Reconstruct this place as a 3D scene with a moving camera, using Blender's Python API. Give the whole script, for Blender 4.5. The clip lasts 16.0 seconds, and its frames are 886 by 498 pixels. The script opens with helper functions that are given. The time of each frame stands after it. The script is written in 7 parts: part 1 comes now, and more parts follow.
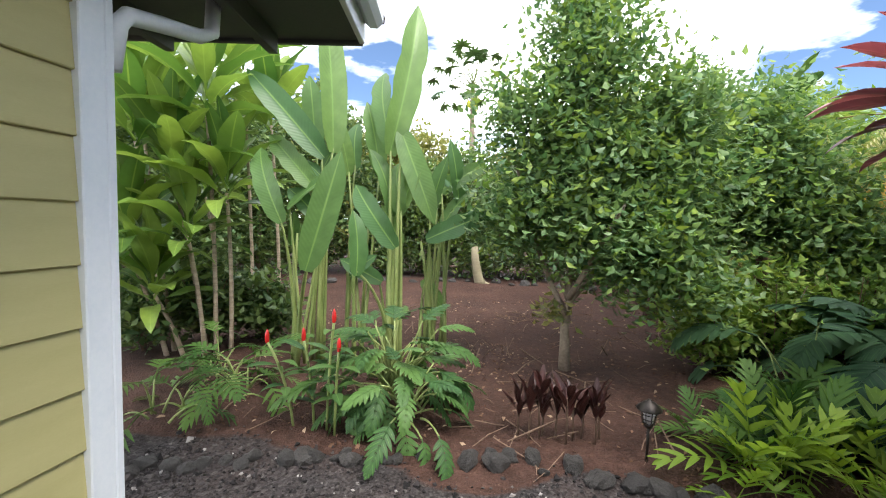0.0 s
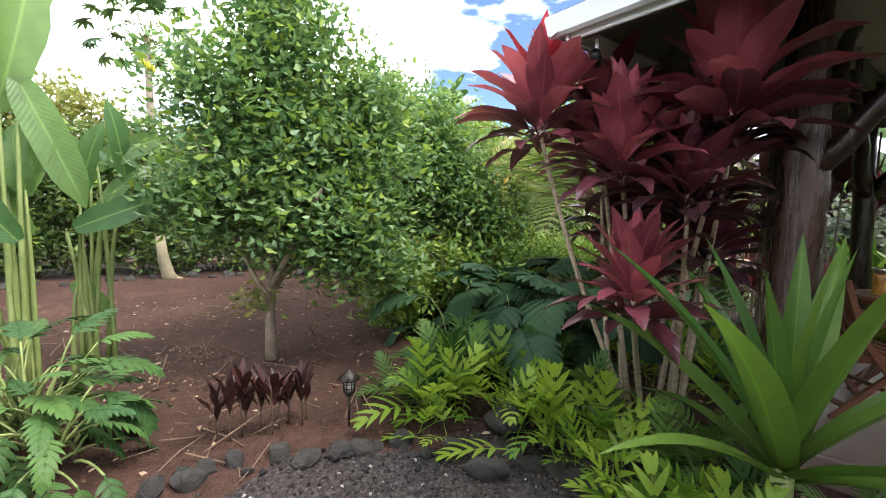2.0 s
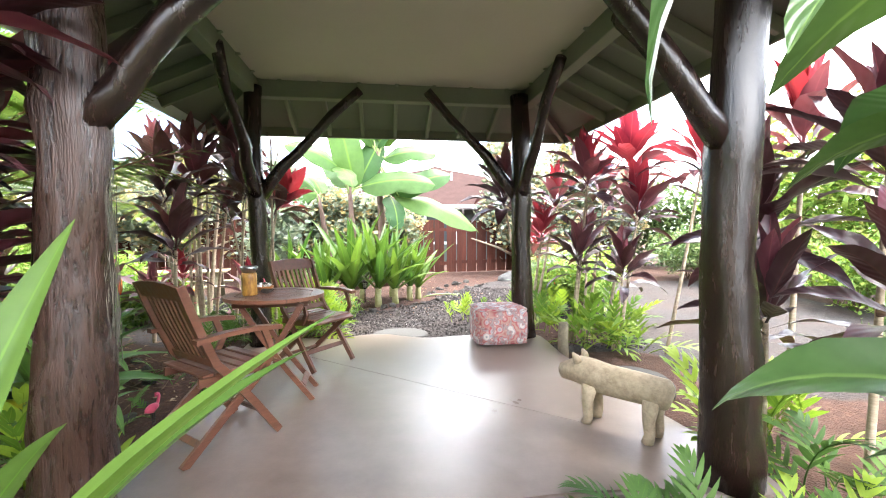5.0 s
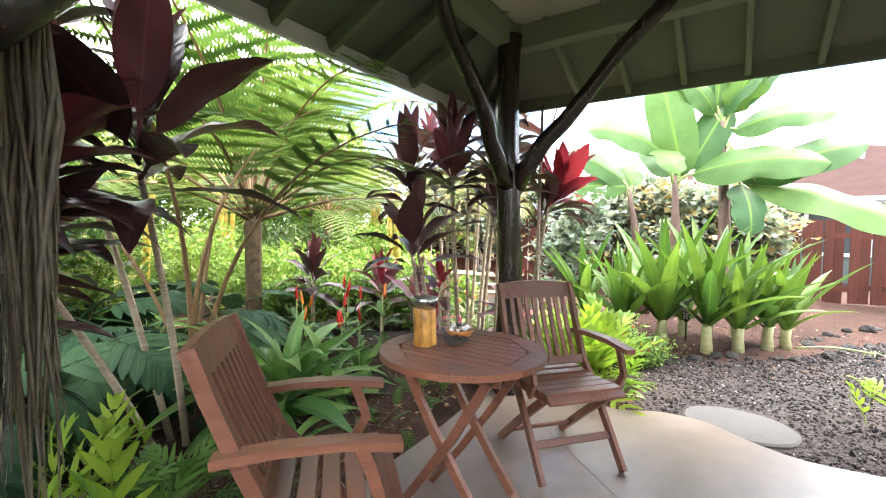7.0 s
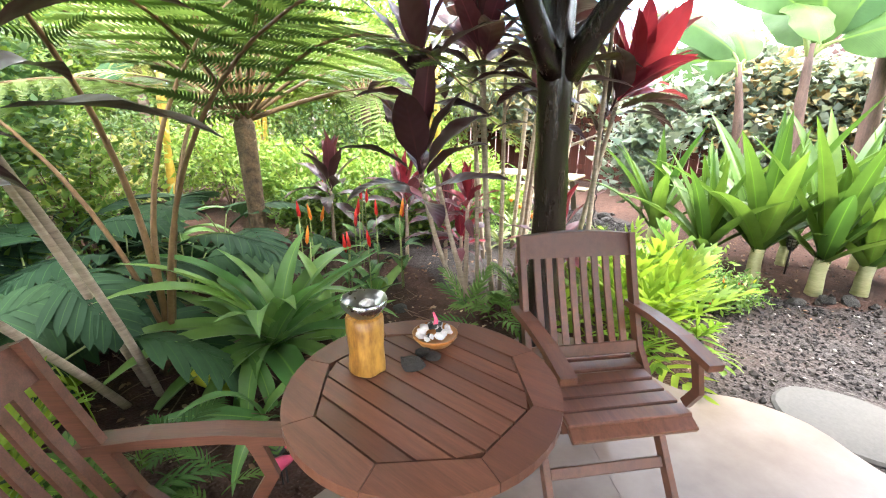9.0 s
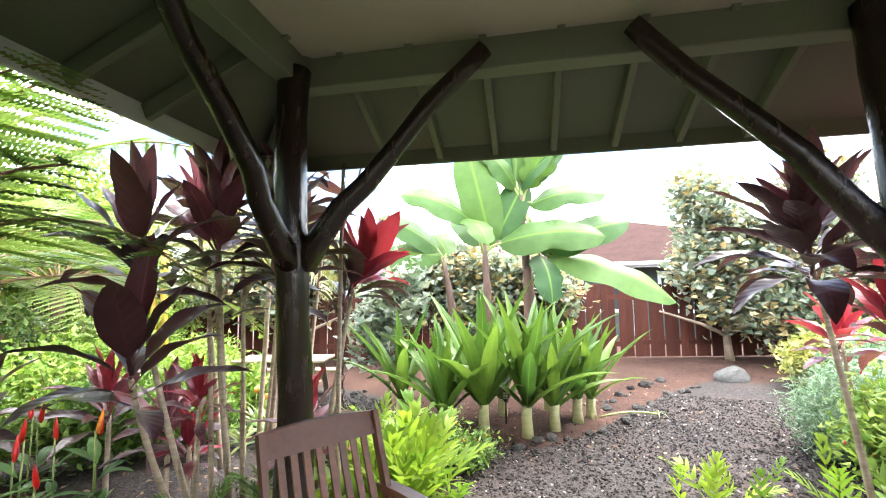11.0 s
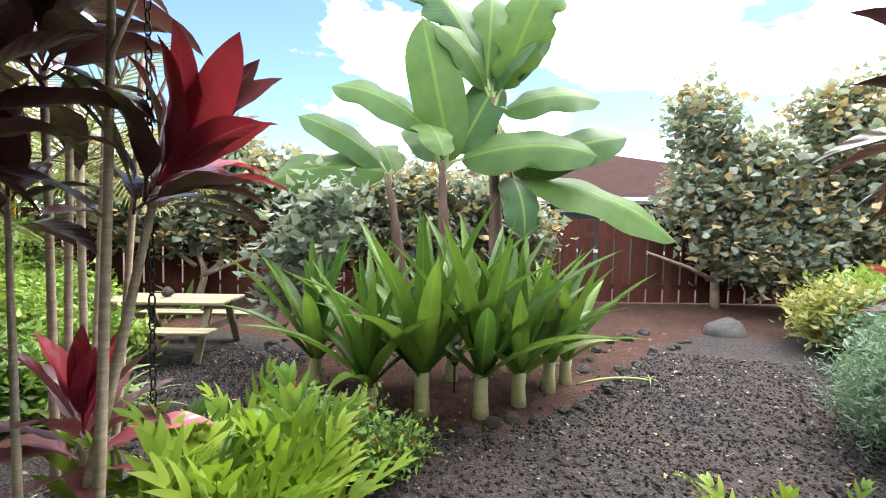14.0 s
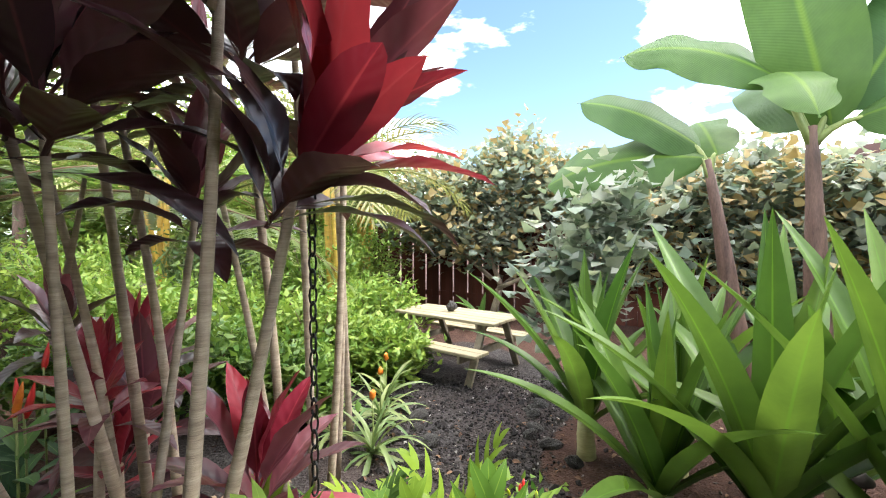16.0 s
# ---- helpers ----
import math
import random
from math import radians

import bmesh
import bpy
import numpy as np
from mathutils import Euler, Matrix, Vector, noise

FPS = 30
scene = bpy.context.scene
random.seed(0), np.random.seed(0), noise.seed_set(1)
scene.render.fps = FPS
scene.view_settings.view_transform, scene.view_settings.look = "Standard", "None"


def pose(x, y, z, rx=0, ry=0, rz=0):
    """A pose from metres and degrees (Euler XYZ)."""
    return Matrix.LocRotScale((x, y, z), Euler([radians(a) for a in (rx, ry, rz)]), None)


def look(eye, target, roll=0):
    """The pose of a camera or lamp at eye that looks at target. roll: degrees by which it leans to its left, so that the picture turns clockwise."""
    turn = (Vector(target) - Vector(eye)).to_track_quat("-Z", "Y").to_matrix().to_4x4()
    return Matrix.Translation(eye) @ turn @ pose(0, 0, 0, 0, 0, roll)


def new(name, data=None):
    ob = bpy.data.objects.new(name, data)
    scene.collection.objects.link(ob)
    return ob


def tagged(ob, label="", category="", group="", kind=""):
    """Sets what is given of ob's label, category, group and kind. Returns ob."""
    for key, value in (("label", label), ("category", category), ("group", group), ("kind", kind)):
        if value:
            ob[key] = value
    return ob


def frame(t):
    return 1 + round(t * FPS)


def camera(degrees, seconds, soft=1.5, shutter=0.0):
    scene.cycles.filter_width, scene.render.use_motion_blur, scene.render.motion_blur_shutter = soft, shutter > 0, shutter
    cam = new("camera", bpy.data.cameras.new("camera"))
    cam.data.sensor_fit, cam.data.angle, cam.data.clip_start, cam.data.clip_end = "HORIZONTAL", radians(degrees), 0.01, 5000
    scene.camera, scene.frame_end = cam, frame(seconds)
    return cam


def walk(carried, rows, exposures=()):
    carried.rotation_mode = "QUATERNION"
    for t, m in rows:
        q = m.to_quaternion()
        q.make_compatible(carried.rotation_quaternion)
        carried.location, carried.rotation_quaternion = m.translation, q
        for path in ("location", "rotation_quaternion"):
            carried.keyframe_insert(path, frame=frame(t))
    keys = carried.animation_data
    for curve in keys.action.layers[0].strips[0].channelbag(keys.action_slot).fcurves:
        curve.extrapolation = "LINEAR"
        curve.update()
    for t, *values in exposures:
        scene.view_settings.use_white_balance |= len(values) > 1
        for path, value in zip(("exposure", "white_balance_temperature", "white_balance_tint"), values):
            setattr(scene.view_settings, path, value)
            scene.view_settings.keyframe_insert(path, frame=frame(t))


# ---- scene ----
cam = camera(91.6, 16.0, soft=1.1)
PATH = [
    (0, (0.691, -0.249, 1.326), (0.326, 1.713, 1.198), 1.3),
    (0.5, (0.696, -0.225, 1.333), (0.481, 1.759, 1.197), 1.5),
    (1, (0.724, -0.223, 1.336), (0.766, 1.77, 1.184), 1.3),
    (1.5, (0.758, -0.222, 1.335), (1.126, 1.736, 1.165), 1.1),
    (2, (0.793, -0.235, 1.315), (1.68, 1.55, 1.146), 1.1),
    (2.5, (0.83, -0.263, 1.298), (2.216, 1.166, 1.101), 0.9),
    (2.8, (0.9, -0.298, 1.258), (2.558, 0.808, 1.082), 1.8),
    (3, (1.014, -0.233, 1.232), (2.854, 0.533, 1.067), 1.4),
    (3.3, (1.184, -0.2, 1.184), (3.131, 0.229, 1.025), 1.8),
    (3.5, (1.332, -0.241, 1.173), (3.312, 0.008, 1.032), 0.8),
    (3.7, (1.411, -0.286, 1.191), (3.408, -0.231, 1.093), 0.2),
    (5.8, (3.1, -0.394, 1.207), (5.068, -0.044, 1.173), -1.5),
    (6, (3.292, -0.407, 1.233), (5.205, 0.177, 1.211), -1.2),
    (6.5, (3.685, -0.315, 1.219), (5.297, 0.867, 1.182), 1.2),
    (7, (4.04, -0.165, 1.246), (5.43, 1.27, 1.155), 0.8),
    (7.5, (4.373, -0.072, 1.327), (5.603, 1.459, 0.946), -1.5),
    (8, (4.516, -0.051, 1.402), (5.524, 1.433, 0.517), -1.8),
    (8.5, (4.663, 0.048, 1.392), (5.605, 1.548, 0.462), -1.9),
    (9, (4.835, 0.268, 1.418), (5.946, 1.809, 0.794), 0.4),
    (9.5, (4.84, 0.287, 1.446), (6.24, 1.714, 1.399), 1.8),
    (10, (4.768, 0.196, 1.452), (6.288, 1.477, 1.673), 0.7),
    (12.3, (5.202, 0.217, 1.356), (7.193, 0.399, 1.29), 1.7),
    (12.5, (5.304, 0.233, 1.335), (7.287, 0.468, 1.217), 2.0),
    (13, (5.607, 0.342, 1.334), (7.582, 0.633, 1.206), 0.6),
    (13.5, (5.932, 0.372, 1.331), (7.874, 0.833, 1.211), -0.2),
    (14, (6.267, 0.44, 1.334), (8.158, 1.082, 1.228), 1.2),
    (14.5, (6.608, 0.579, 1.339), (8.409, 1.44, 1.228), 0.8),
    (15, (6.944, 0.681, 1.34), (8.418, 2.029, 1.245), -0.1),
    (15.5, (7.171, 0.766, 1.344), (8.228, 2.462, 1.269), -0.7),
    (16, (7.221, 0.812, 1.336), (8.253, 2.524, 1.269), -0.1),
]
EXPOSURES = [(0, 0.85), (1.5, 0.95), (2.0, 1.1), (2.6, 1.6), (3.3, 2.25), (5.8, 2.9), (6.6, 2.8), (7, 2.8), (7.6, 2.75), (8.3, 2.8), (9, 3.0), (10.2, 2.7), (12.4, 2.6), (13.4, 2.15), (14.0, 1.55), (14.6, 1.0), (15.1, 0.9), (15.6, 1.35), (16, 1.65)]
walk(cam, [(t, look(eye, target, roll)) for t, eye, target, roll in PATH], EXPOSURES)

# ---- sky and sun ----
SUN_EL, SUN_AZ = 60.0, -35.0
sky_world = bpy.data.worlds.new("sky")
scene.world = sky_world
sky_world.use_nodes = True
wt = sky_world.node_tree
wt.nodes.clear()
w_out = wt.nodes.new("ShaderNodeOutputWorld")
w_sky = wt.nodes.new("ShaderNodeTexSky")
w_sky.sky_type, w_sky.sun_disc = "NISHITA", False
w_sky.sun_elevation, w_sky.sun_rotation = radians(SUN_EL), radians(90 - SUN_AZ)
w_sky.altitude, w_sky.ozone_density = 2500, 3.0
w_bg = wt.nodes.new("ShaderNodeBackground")
w_bg.inputs[1].default_value = 0.14
w_tc = wt.nodes.new("ShaderNodeTexCoord")
w_map = wt.nodes.new("ShaderNodeMapping")
w_map.inputs["Scale"].default_value = (1.0, 1.0, 2.6)
w_n = wt.nodes.new("ShaderNodeTexNoise")
w_n.inputs["Scale"].default_value, w_n.inputs["Detail"].default_value, w_n.inputs["Roughness"].default_value = 2.3, 7.0, 0.55
w_r = wt.nodes.new("ShaderNodeValToRGB")
w_r.color_ramp.elements[0].position, w_r.color_ramp.elements[1].position = 0.44, 0.60
w_mix = wt.nodes.new("ShaderNodeMix")
w_mix.data_type = "RGBA"
w_mix.inputs[7].default_value = (25.0, 25.3, 26.0, 1)
wt.links.new(w_tc.outputs["Generated"], w_map.inputs[0])
wt.links.new(w_map.outputs[0], w_n.inputs["Vector"])
wt.links.new(w_n.outputs[0], w_r.inputs[0])
wt.links.new(w_r.outputs[0], w_mix.inputs[0])
wt.links.new(w_sky.outputs[0], w_mix.inputs[6])
wt.links.new(w_mix.outputs[2], w_bg.inputs[0])
wt.links.new(w_bg.outputs[0], w_out.inputs[0])
sun = new("sun", bpy.data.lights.new("sun", "SUN"))
sun.data.energy, sun.data.angle, sun.data.color = 2.8, radians(30), (1.0, 0.95, 0.87)
sa, se = radians(SUN_AZ), radians(SUN_EL)
sun.matrix_world = look((0, 0, 0), (-math.cos(sa) * math.cos(se), -math.sin(sa) * math.cos(se), -math.sin(se)))

# ---- helpers ----
rnd = random.Random(7)


def U(a, b):
    return rnd.uniform(a, b)


def V(*a):
    return Vector(a)


def thing(name, label, category, at=(0, 0, 0), group="", rz=0.0):
    ob = new(name)
    ob.matrix_basis = pose(*at, 0, 0, rz)
    ob.empty_display_size = 0.1
    return tagged(ob, label, category, group)


def mesh_of(name, verts, faces, material=None, smooth=True, uvs=None):
    me = bpy.data.meshes.new(name)
    me.from_pydata([tuple(v) for v in verts], [], faces)
    if uvs is not None:
        layer = me.uv_layers.new(name="UVMap")
        idx = np.empty(len(me.loops), dtype=np.int32)
        me.loops.foreach_get("vertex_index", idx)
        layer.data.foreach_set("uv", np.asarray(uvs, dtype=np.float32)[idx].ravel())
    if smooth:
        me.polygons.foreach_set("use_smooth", [True] * len(me.polygons))
    if material:
        me.materials.append(material)
    me.update()
    return me


def child(name, me, parent, m=None, label=""):
    ob = new(name, me)
    ob.parent = parent
    ob.matrix_basis = m if m is not None else Matrix()
    if label:
        ob["label"] = label
    return ob


def part(name, bm, material, parent, label="", m=None, smooth=False):
    me = bpy.data.meshes.new(name)
    bm.to_mesh(me)
    bm.free()
    me.materials.append(material)
    if smooth:
        me.polygons.foreach_set("use_smooth", [True] * len(me.polygons))
    return child(name, me, parent, m, label)


def boxes(items, bevel=0.004):
    """One bmesh of bevelled boxes: (size, pose) each."""
    bm = bmesh.new()
    for size, m in items:
        r = bmesh.ops.create_cube(bm, size=1.0, matrix=m @ Matrix.Diagonal((*size, 1)))
        if bevel:
            es = list({e for v in r["verts"] for e in v.link_edges})
            bmesh.ops.bevel(bm, geom=es, offset=min(bevel, min(size) * 0.3), segments=1, affect="EDGES")
    return bm


def box(size, m=None, bevel=0.004):
    return boxes([(size, m if m is not None else Matrix())], bevel)


def bar(a, b, w, d, up=(0, 0, 1)):
    """Size and pose of a straight bar from a to b."""
    a, b = Vector(a), Vector(b)
    x = (b - a).normalized()
    z = Vector(up)
    y = z.cross(x)
    y = y.normalized() if y.length > 1e-4 else Vector((0, 1, 0))
    z = x.cross(y)
    m = Matrix((x, y, z)).transposed().to_4x4()
    m.translation = (a + b) / 2
    return ((b - a).length, w, d), m


def tube_data(points, radii, sides=8, lump=0.0, twist=0.0, caps=True):
    """Vertices, faces and uvs of a tube along points."""
    pts = [Vector(p) for p in points]
    verts, faces, uvs = [], [], []
    ref = Vector((1, 0, 0)) if abs((pts[-1] - pts[0]).normalized().x) < 0.8 else Vector((0, 1, 0))
    run = 0.0
    for i, p in enumerate(pts):
        d = (pts[min(i + 1, len(pts) - 1)] - pts[max(i - 1, 0)]).normalized()
        x = (ref - d * ref.dot(d)).normalized()
        y = d.cross(x)
        if i:
            run += (p - pts[i - 1]).length
        for k in range(sides):
            a = 2 * math.pi * k / sides + twist * run
            r = radii[i] * (1 + lump * noise.noise(Vector((math.cos(a) * 1.5, math.sin(a) * 1.5, run * 4)) + p * 0.3))
            verts.append(p + x * math.cos(a) * r + y * math.sin(a) * r)
            uvs.append((k / sides, run))
    for i in range(len(pts) - 1):
        for k in range(sides):
            a, b = i * sides + k, i * sides + (k + 1) % sides
            faces.append((a, b, b + sides, a + sides))
    if caps:
        faces.append(tuple(range(sides))[::-1])
        faces.append(tuple(range((len(pts) - 1) * sides, len(pts) * sides)))
    return verts, faces, uvs


def tube(name, points, radii, material, parent, sides=8, lump=0.0, twist=0.0, label=""):
    v, f, uv = tube_data(points, radii, sides, lump, twist)
    return child(name, mesh_of(name, v, f, material, True, uv), parent, None, label)


def bez(a, b, c, n):
    a, b, c = Vector(a), Vector(b), Vector(c)
    return [(1 - t) ** 2 * a + 2 * t * (1 - t) * b + t * t * c for t in [i / n for i in range(n + 1)]]


def join(datas):
    vs, fs, us = [], [], []
    for v, f, u in datas:
        o = len(vs)
        vs += list(v)
        us += list(u)
        fs += [tuple(i + o for i in q) for q in f]
    return vs, fs, us


def moved(data, m):
    return [m @ Vector(v) for v in data[0]], data[1], data[2]


# ---- materials ----
class Mat:
    def __init__(self, name, rough=0.6, metal=0.0, spec=0.5):
        self.m = bpy.data.materials.new(name)
        self.m.use_nodes = True
        self.t = self.m.node_tree
        self.b = self.t.nodes["Principled BSDF"]
        self.out = self.t.nodes["Material Output"]
        self.b.inputs["Roughness"].default_value = rough
        self.b.inputs["Metallic"].default_value = metal
        self.b.inputs["Specular IOR Level"].default_value = spec
        self.co = self.t.nodes.new("ShaderNodeTexCoord")

    def n(self, kind, **kw):
        node = self.t.nodes.new("ShaderNode" + kind)
        for k, v in kw.items():
            node.inputs[k.replace("_", " ")].default_value = v
        return node

    def l(self, a, b):
        self.t.links.new(a, b)

    def noise(self, scale, detail=4.0, rough=0.55, coord="Object", stretch=None):
        nd = self.n("TexNoise", Scale=scale, Detail=detail, Roughness=rough)
        src = self.co.outputs[coord]
        if stretch:
            mp = self.n("Mapping")
            mp.inputs["Scale"].default_value = stretch
            self.l(src, mp.inputs[0])
            src = mp.outputs[0]
        self.l(src, nd.inputs["Vector"])
        return nd.outputs[0]

    def ramp(self, fac, stops):
        r = self.n("ValToRGB")
        e = r.color_ramp.elements
        while len(e) < len(stops):
            e.new(0.5)
        for q, (p, c) in zip(e, stops):
            q.position, q.color = p, ((*c, 1) if len(c) == 3 else c)
        self.l(fac, r.inputs[0])
        return r.outputs[0]

    def mix(self, fac, a, b, mode="MIX"):
        x = self.t.nodes.new("ShaderNodeMix")
        x.data_type, x.blend_type = "RGBA", mode
        for val, slot in ((fac, 0), (a, 6), (b, 7)):
            if isinstance(val, bpy.types.NodeSocket):
                self.l(val, x.inputs[slot])
            elif slot == 0:
                x.inputs[0].default_value = val
            else:
                x.inputs[slot].default_value = (*val, 1)
        return x.outputs[2]

    def math(self, op, a, b=0.0):
        x = self.t.nodes.new("ShaderNodeMath")
        x.operation = op
        for val, slot in ((a, 0), (b, 1)):
            if isinstance(val, bpy.types.NodeSocket):
                self.l(val, x.inputs[slot])
            else:
                x.inputs[slot].default_value = val
        return x.outputs[0]

    def colour(self, c):
        self.l(c, self.b.inputs["Base Color"])
        self.col = c

    def rough(self, r):
        self.l(r, self.b.inputs["Roughness"])

    def bump(self, h, strength=0.3, dist=0.01):
        bp = self.n("Bump", Strength=strength, Distance=dist)
        self.l(h, bp.inputs["Height"])
        self.l(bp.outputs[0], self.b.inputs["Normal"])

    def translucent(self, fac, tint=(1, 1, 1)):
        tr = self.n("BsdfTranslucent")
        self.l(self.mix(1.0, self.col, tint, "MULTIPLY"), tr.inputs[0])
        ms = self.t.nodes.new("ShaderNodeMixShader")
        ms.inputs[0].default_value = fac
        self.l(self.b.outputs[0], ms.inputs[1])
        self.l(tr.outputs[0], ms.inputs[2])
        self.l(ms.outputs[0], self.out.inputs[0])


def leaf_mat(name, c1, c2, rib=None, trans=0.3, rough=0.42, veins=0.0, island=False, blotch=None, tip=None, spec=0.4):
    """Leaf: colour varies from leaf to leaf, with a midrib, side veins and blotches along the blade."""
    k = Mat(name, rough, 0, spec)
    if c1[1] > c1[0]:
        c1, c2 = ((c[0] * 1.16, c[1] * 0.96, c[2] * 1.8 + 0.008) for c in (c1, c2))
    if island:
        r = k.n("NewGeometry").outputs["Random Per Island"]
    else:
        r = k.n("ObjectInfo").outputs["Random"]
    c = k.ramp(r, [(0.0, c1), (1.0, c2)])
    n1 = k.noise(9.0, 4, 0.6)
    c = k.mix(k.ramp(n1, [(0.35, (0, 0, 0)), (0.75, (0.35, 0.35, 0.35))]), c, tuple(v * 0.55 for v in c1))
    if blotch:
        n2 = k.noise(3.0, 5, 0.6)
        c = k.mix(k.ramp(n2, [(0.60, (0, 0, 0)), (0.70, (1, 1, 1))]), c, blotch)
    sep = k.n("SeparateXYZ")
    k.l(k.co.outputs["UV"], sep.inputs[0])
    if tip:
        c = k.mix(k.ramp(sep.outputs[1], [(0.72, (0, 0, 0)), (1.0, (0.8, 0.8, 0.8))]), c, tip)
    across = k.math("ABSOLUTE", k.math("SUBTRACT", sep.outputs[0], 0.5))
    if rib:
        c = k.mix(k.ramp(across, [(0.012, (0.8, 0.8, 0.8)), (0.045, (0, 0, 0))]), c, rib)
    k.colour(c)
    if veins:
        w = k.math("SINE", k.math("MULTIPLY", k.math("SUBTRACT", sep.outputs[1], k.math("MULTIPLY", across, 0.25)), veins))
        k.bump(w, 0.2, 0.003)
    else:
        k.bump(n1, 0.15, 0.005)
    k.translucent(trans, (1.0, 1.0, 0.75))
    return k.m


def plain_mat(name, c1, c2, rough=0.6, scale=6.0, bump=0.2, metal=0.0, stretch=None, dist=0.006, fine=60.0, obj_random=0.0, spec=0.5):
    """Two scales of variation between two colours, with fine relief."""
    k = Mat(name, rough, metal, spec)
    a = k.noise(scale, 5, 0.6, "Object", stretch)
    b = k.noise(fine, 3, 0.6, "Object", stretch)
    s = k.mix(0.35, a, b)
    c = k.ramp(s, [(0.35, c1), (0.66, c2)])
    if obj_random:
        r = k.n("ObjectInfo").outputs["Random"]
        c = k.mix(k.ramp(r, [(0, (0, 0, 0)), (1, (obj_random,) * 3)]), c, tuple(v * 0.45 for v in c1))
    k.colour(c)
    k.bump(s, bump, dist)
    rr = k.ramp(a, [(0.3, (max(rough - 0.1, 0.05),) * 3), (0.7, (min(rough + 0.12, 1),) * 3)])
    k.rough(rr)
    return k.m


M = {}
M["wood"] = plain_mat("oiled_hardwood", (0.095, 0.035, 0.020), (0.19, 0.074, 0.042), 0.40, 3.0, 0.25, 0, (1.0, 14, 14), 0.002, 22, 0.5)
M["log"] = plain_mat("varnished_log", (0.007, 0.005, 0.005), (0.028, 0.014, 0.010), 0.19, 4.0, 0.5, 0, (6, 6, 1), 0.012, 25)
M["bark_log"] = plain_mat("stripped_bark_log", (0.014, 0.006, 0.004), (0.062, 0.028, 0.019), 0.28, 5.0, 0.9, 0, (7, 7, 0.7), 0.02, 22)
M["ceiling"] = plain_mat("painted_ceiling", (0.42, 0.40, 0.33), (0.47, 0.45, 0.38), 0.75, 1.2, 0.08, fine=90)
M["beam"] = plain_mat("painted_beam", (0.135, 0.16, 0.115), (0.17, 0.20, 0.145), 0.6, 2.0, 0.15, 0, (1, 1, 1))
M["soffit"] = plain_mat("painted_soffit", (0.12, 0.14, 0.105), (0.15, 0.175, 0.13), 0.65, 1.5, 0.15)
M["white"] = plain_mat("white_paint", (0.66, 0.70, 0.74), (0.76, 0.78, 0.80), 0.45, 2.0, 0.08)
M["siding"] = plain_mat("olive_siding", (0.40, 0.36, 0.155), (0.45, 0.41, 0.19), 0.62, 2.0, 0.25, 0, (1, 1, 9), 0.002, 70)
M["darksoffit"] = plain_mat("dark_soffit", (0.07, 0.075, 0.07), (0.10, 0.10, 0.095), 0.7, 2.0, 0.1)
M["shingle"] = plain_mat("brown_shingles", (0.032, 0.018, 0.016), (0.054, 0.031, 0.028), 0.95, 3.0, 0.4, fine=20, spec=0.05)
M["fence"] = plain_mat("red_stained_board", (0.055, 0.018, 0.013), (0.115, 0.036, 0.025), 0.8, 2.0, 0.3, 0, (8, 8, 1), 0.003, 40, 0.5, spec=0.2)
M["weathered"] = plain_mat("weathered_timber", (0.21, 0.175, 0.105), (0.37, 0.32, 0.205), 0.8, 3.0, 0.35, 0, (1.5, 12, 12), 0.003, 40, 0.4)
M["weathered_dark"] = plain_mat("dark_weathered_timber", (0.12, 0.10, 0.07), (0.24, 0.20, 0.14), 0.85, 3.0, 0.35, 0, (8, 8, 8), 0.003, 40)
M["lava"] = plain_mat("lava_rock", (0.030, 0.027, 0.026), (0.105, 0.095, 0.088), 0.9, 6.0, 1.0, dist=0.03, fine=45, obj_random=0.5)
M["greyrock"] = plain_mat("grey_rock", (0.045, 0.045, 0.046), (0.105, 0.102, 0.098), 0.9, 5.0, 0.8, dist=0.03, fine=40)
M["carved"] = plain_mat("pale_carved_wood", (0.24, 0.185, 0.12), (0.46, 0.37, 0.26), 0.75, 5.0, 0.6, 0, (1, 1, 1), 0.01, 40)
M["polelight"] = plain_mat("bronze_metal", (0.02, 0.017, 0.015), (0.05, 0.04, 0.035), 0.45, 8, 0.1, 0.7)
M["steel"] = plain_mat("brushed_steel", (0.35, 0.35, 0.36), (0.55, 0.55, 0.55), 0.3, 6, 0.1, 1.0)
M["black"] = plain_mat("black_metal", (0.008, 0.008, 0.008), (0.02, 0.02, 0.02), 0.5, 8, 0.1, 0.5)
M["vase"] = plain_mat("yellow_bark_wood", (0.16, 0.065, 0.012), (0.52, 0.27, 0.05), 0.5, 5, 0.5, 0, (3, 3, 1), 0.005, 20)
M["bowl"] = plain_mat("turned_bowl_wood", (0.30, 0.11, 0.025), (0.50, 0.22, 0.07), 0.35, 7, 0.1, 0, (1, 1, 6))
M["shell"] = plain_mat("white_shell", (0.45, 0.42, 0.42), (0.70, 0.66, 0.64), 0.45, 15, 0.3)
M["pink"] = plain_mat("pink_plastic", (0.60, 0.06, 0.14), (0.72, 0.12, 0.20), 0.4, 10, 0.05)
M["yellow"] = plain_mat("yellow_plastic", (0.50, 0.50, 0.02), (0.62, 0.60, 0.05), 0.5, 10, 0.1)
M["trunk"] = plain_mat("grey_bark", (0.16, 0.12, 0.085), (0.34, 0.27, 0.20), 0.85, 7, 0.6, 0, (1, 1, 1), 0.01, 40)
M["tistem"] = plain_mat("ti_stem", (0.24, 0.18, 0.13), (0.50, 0.40, 0.30), 0.75, 4, 0.7, 0, (1, 1, 11), 0.008, 30)
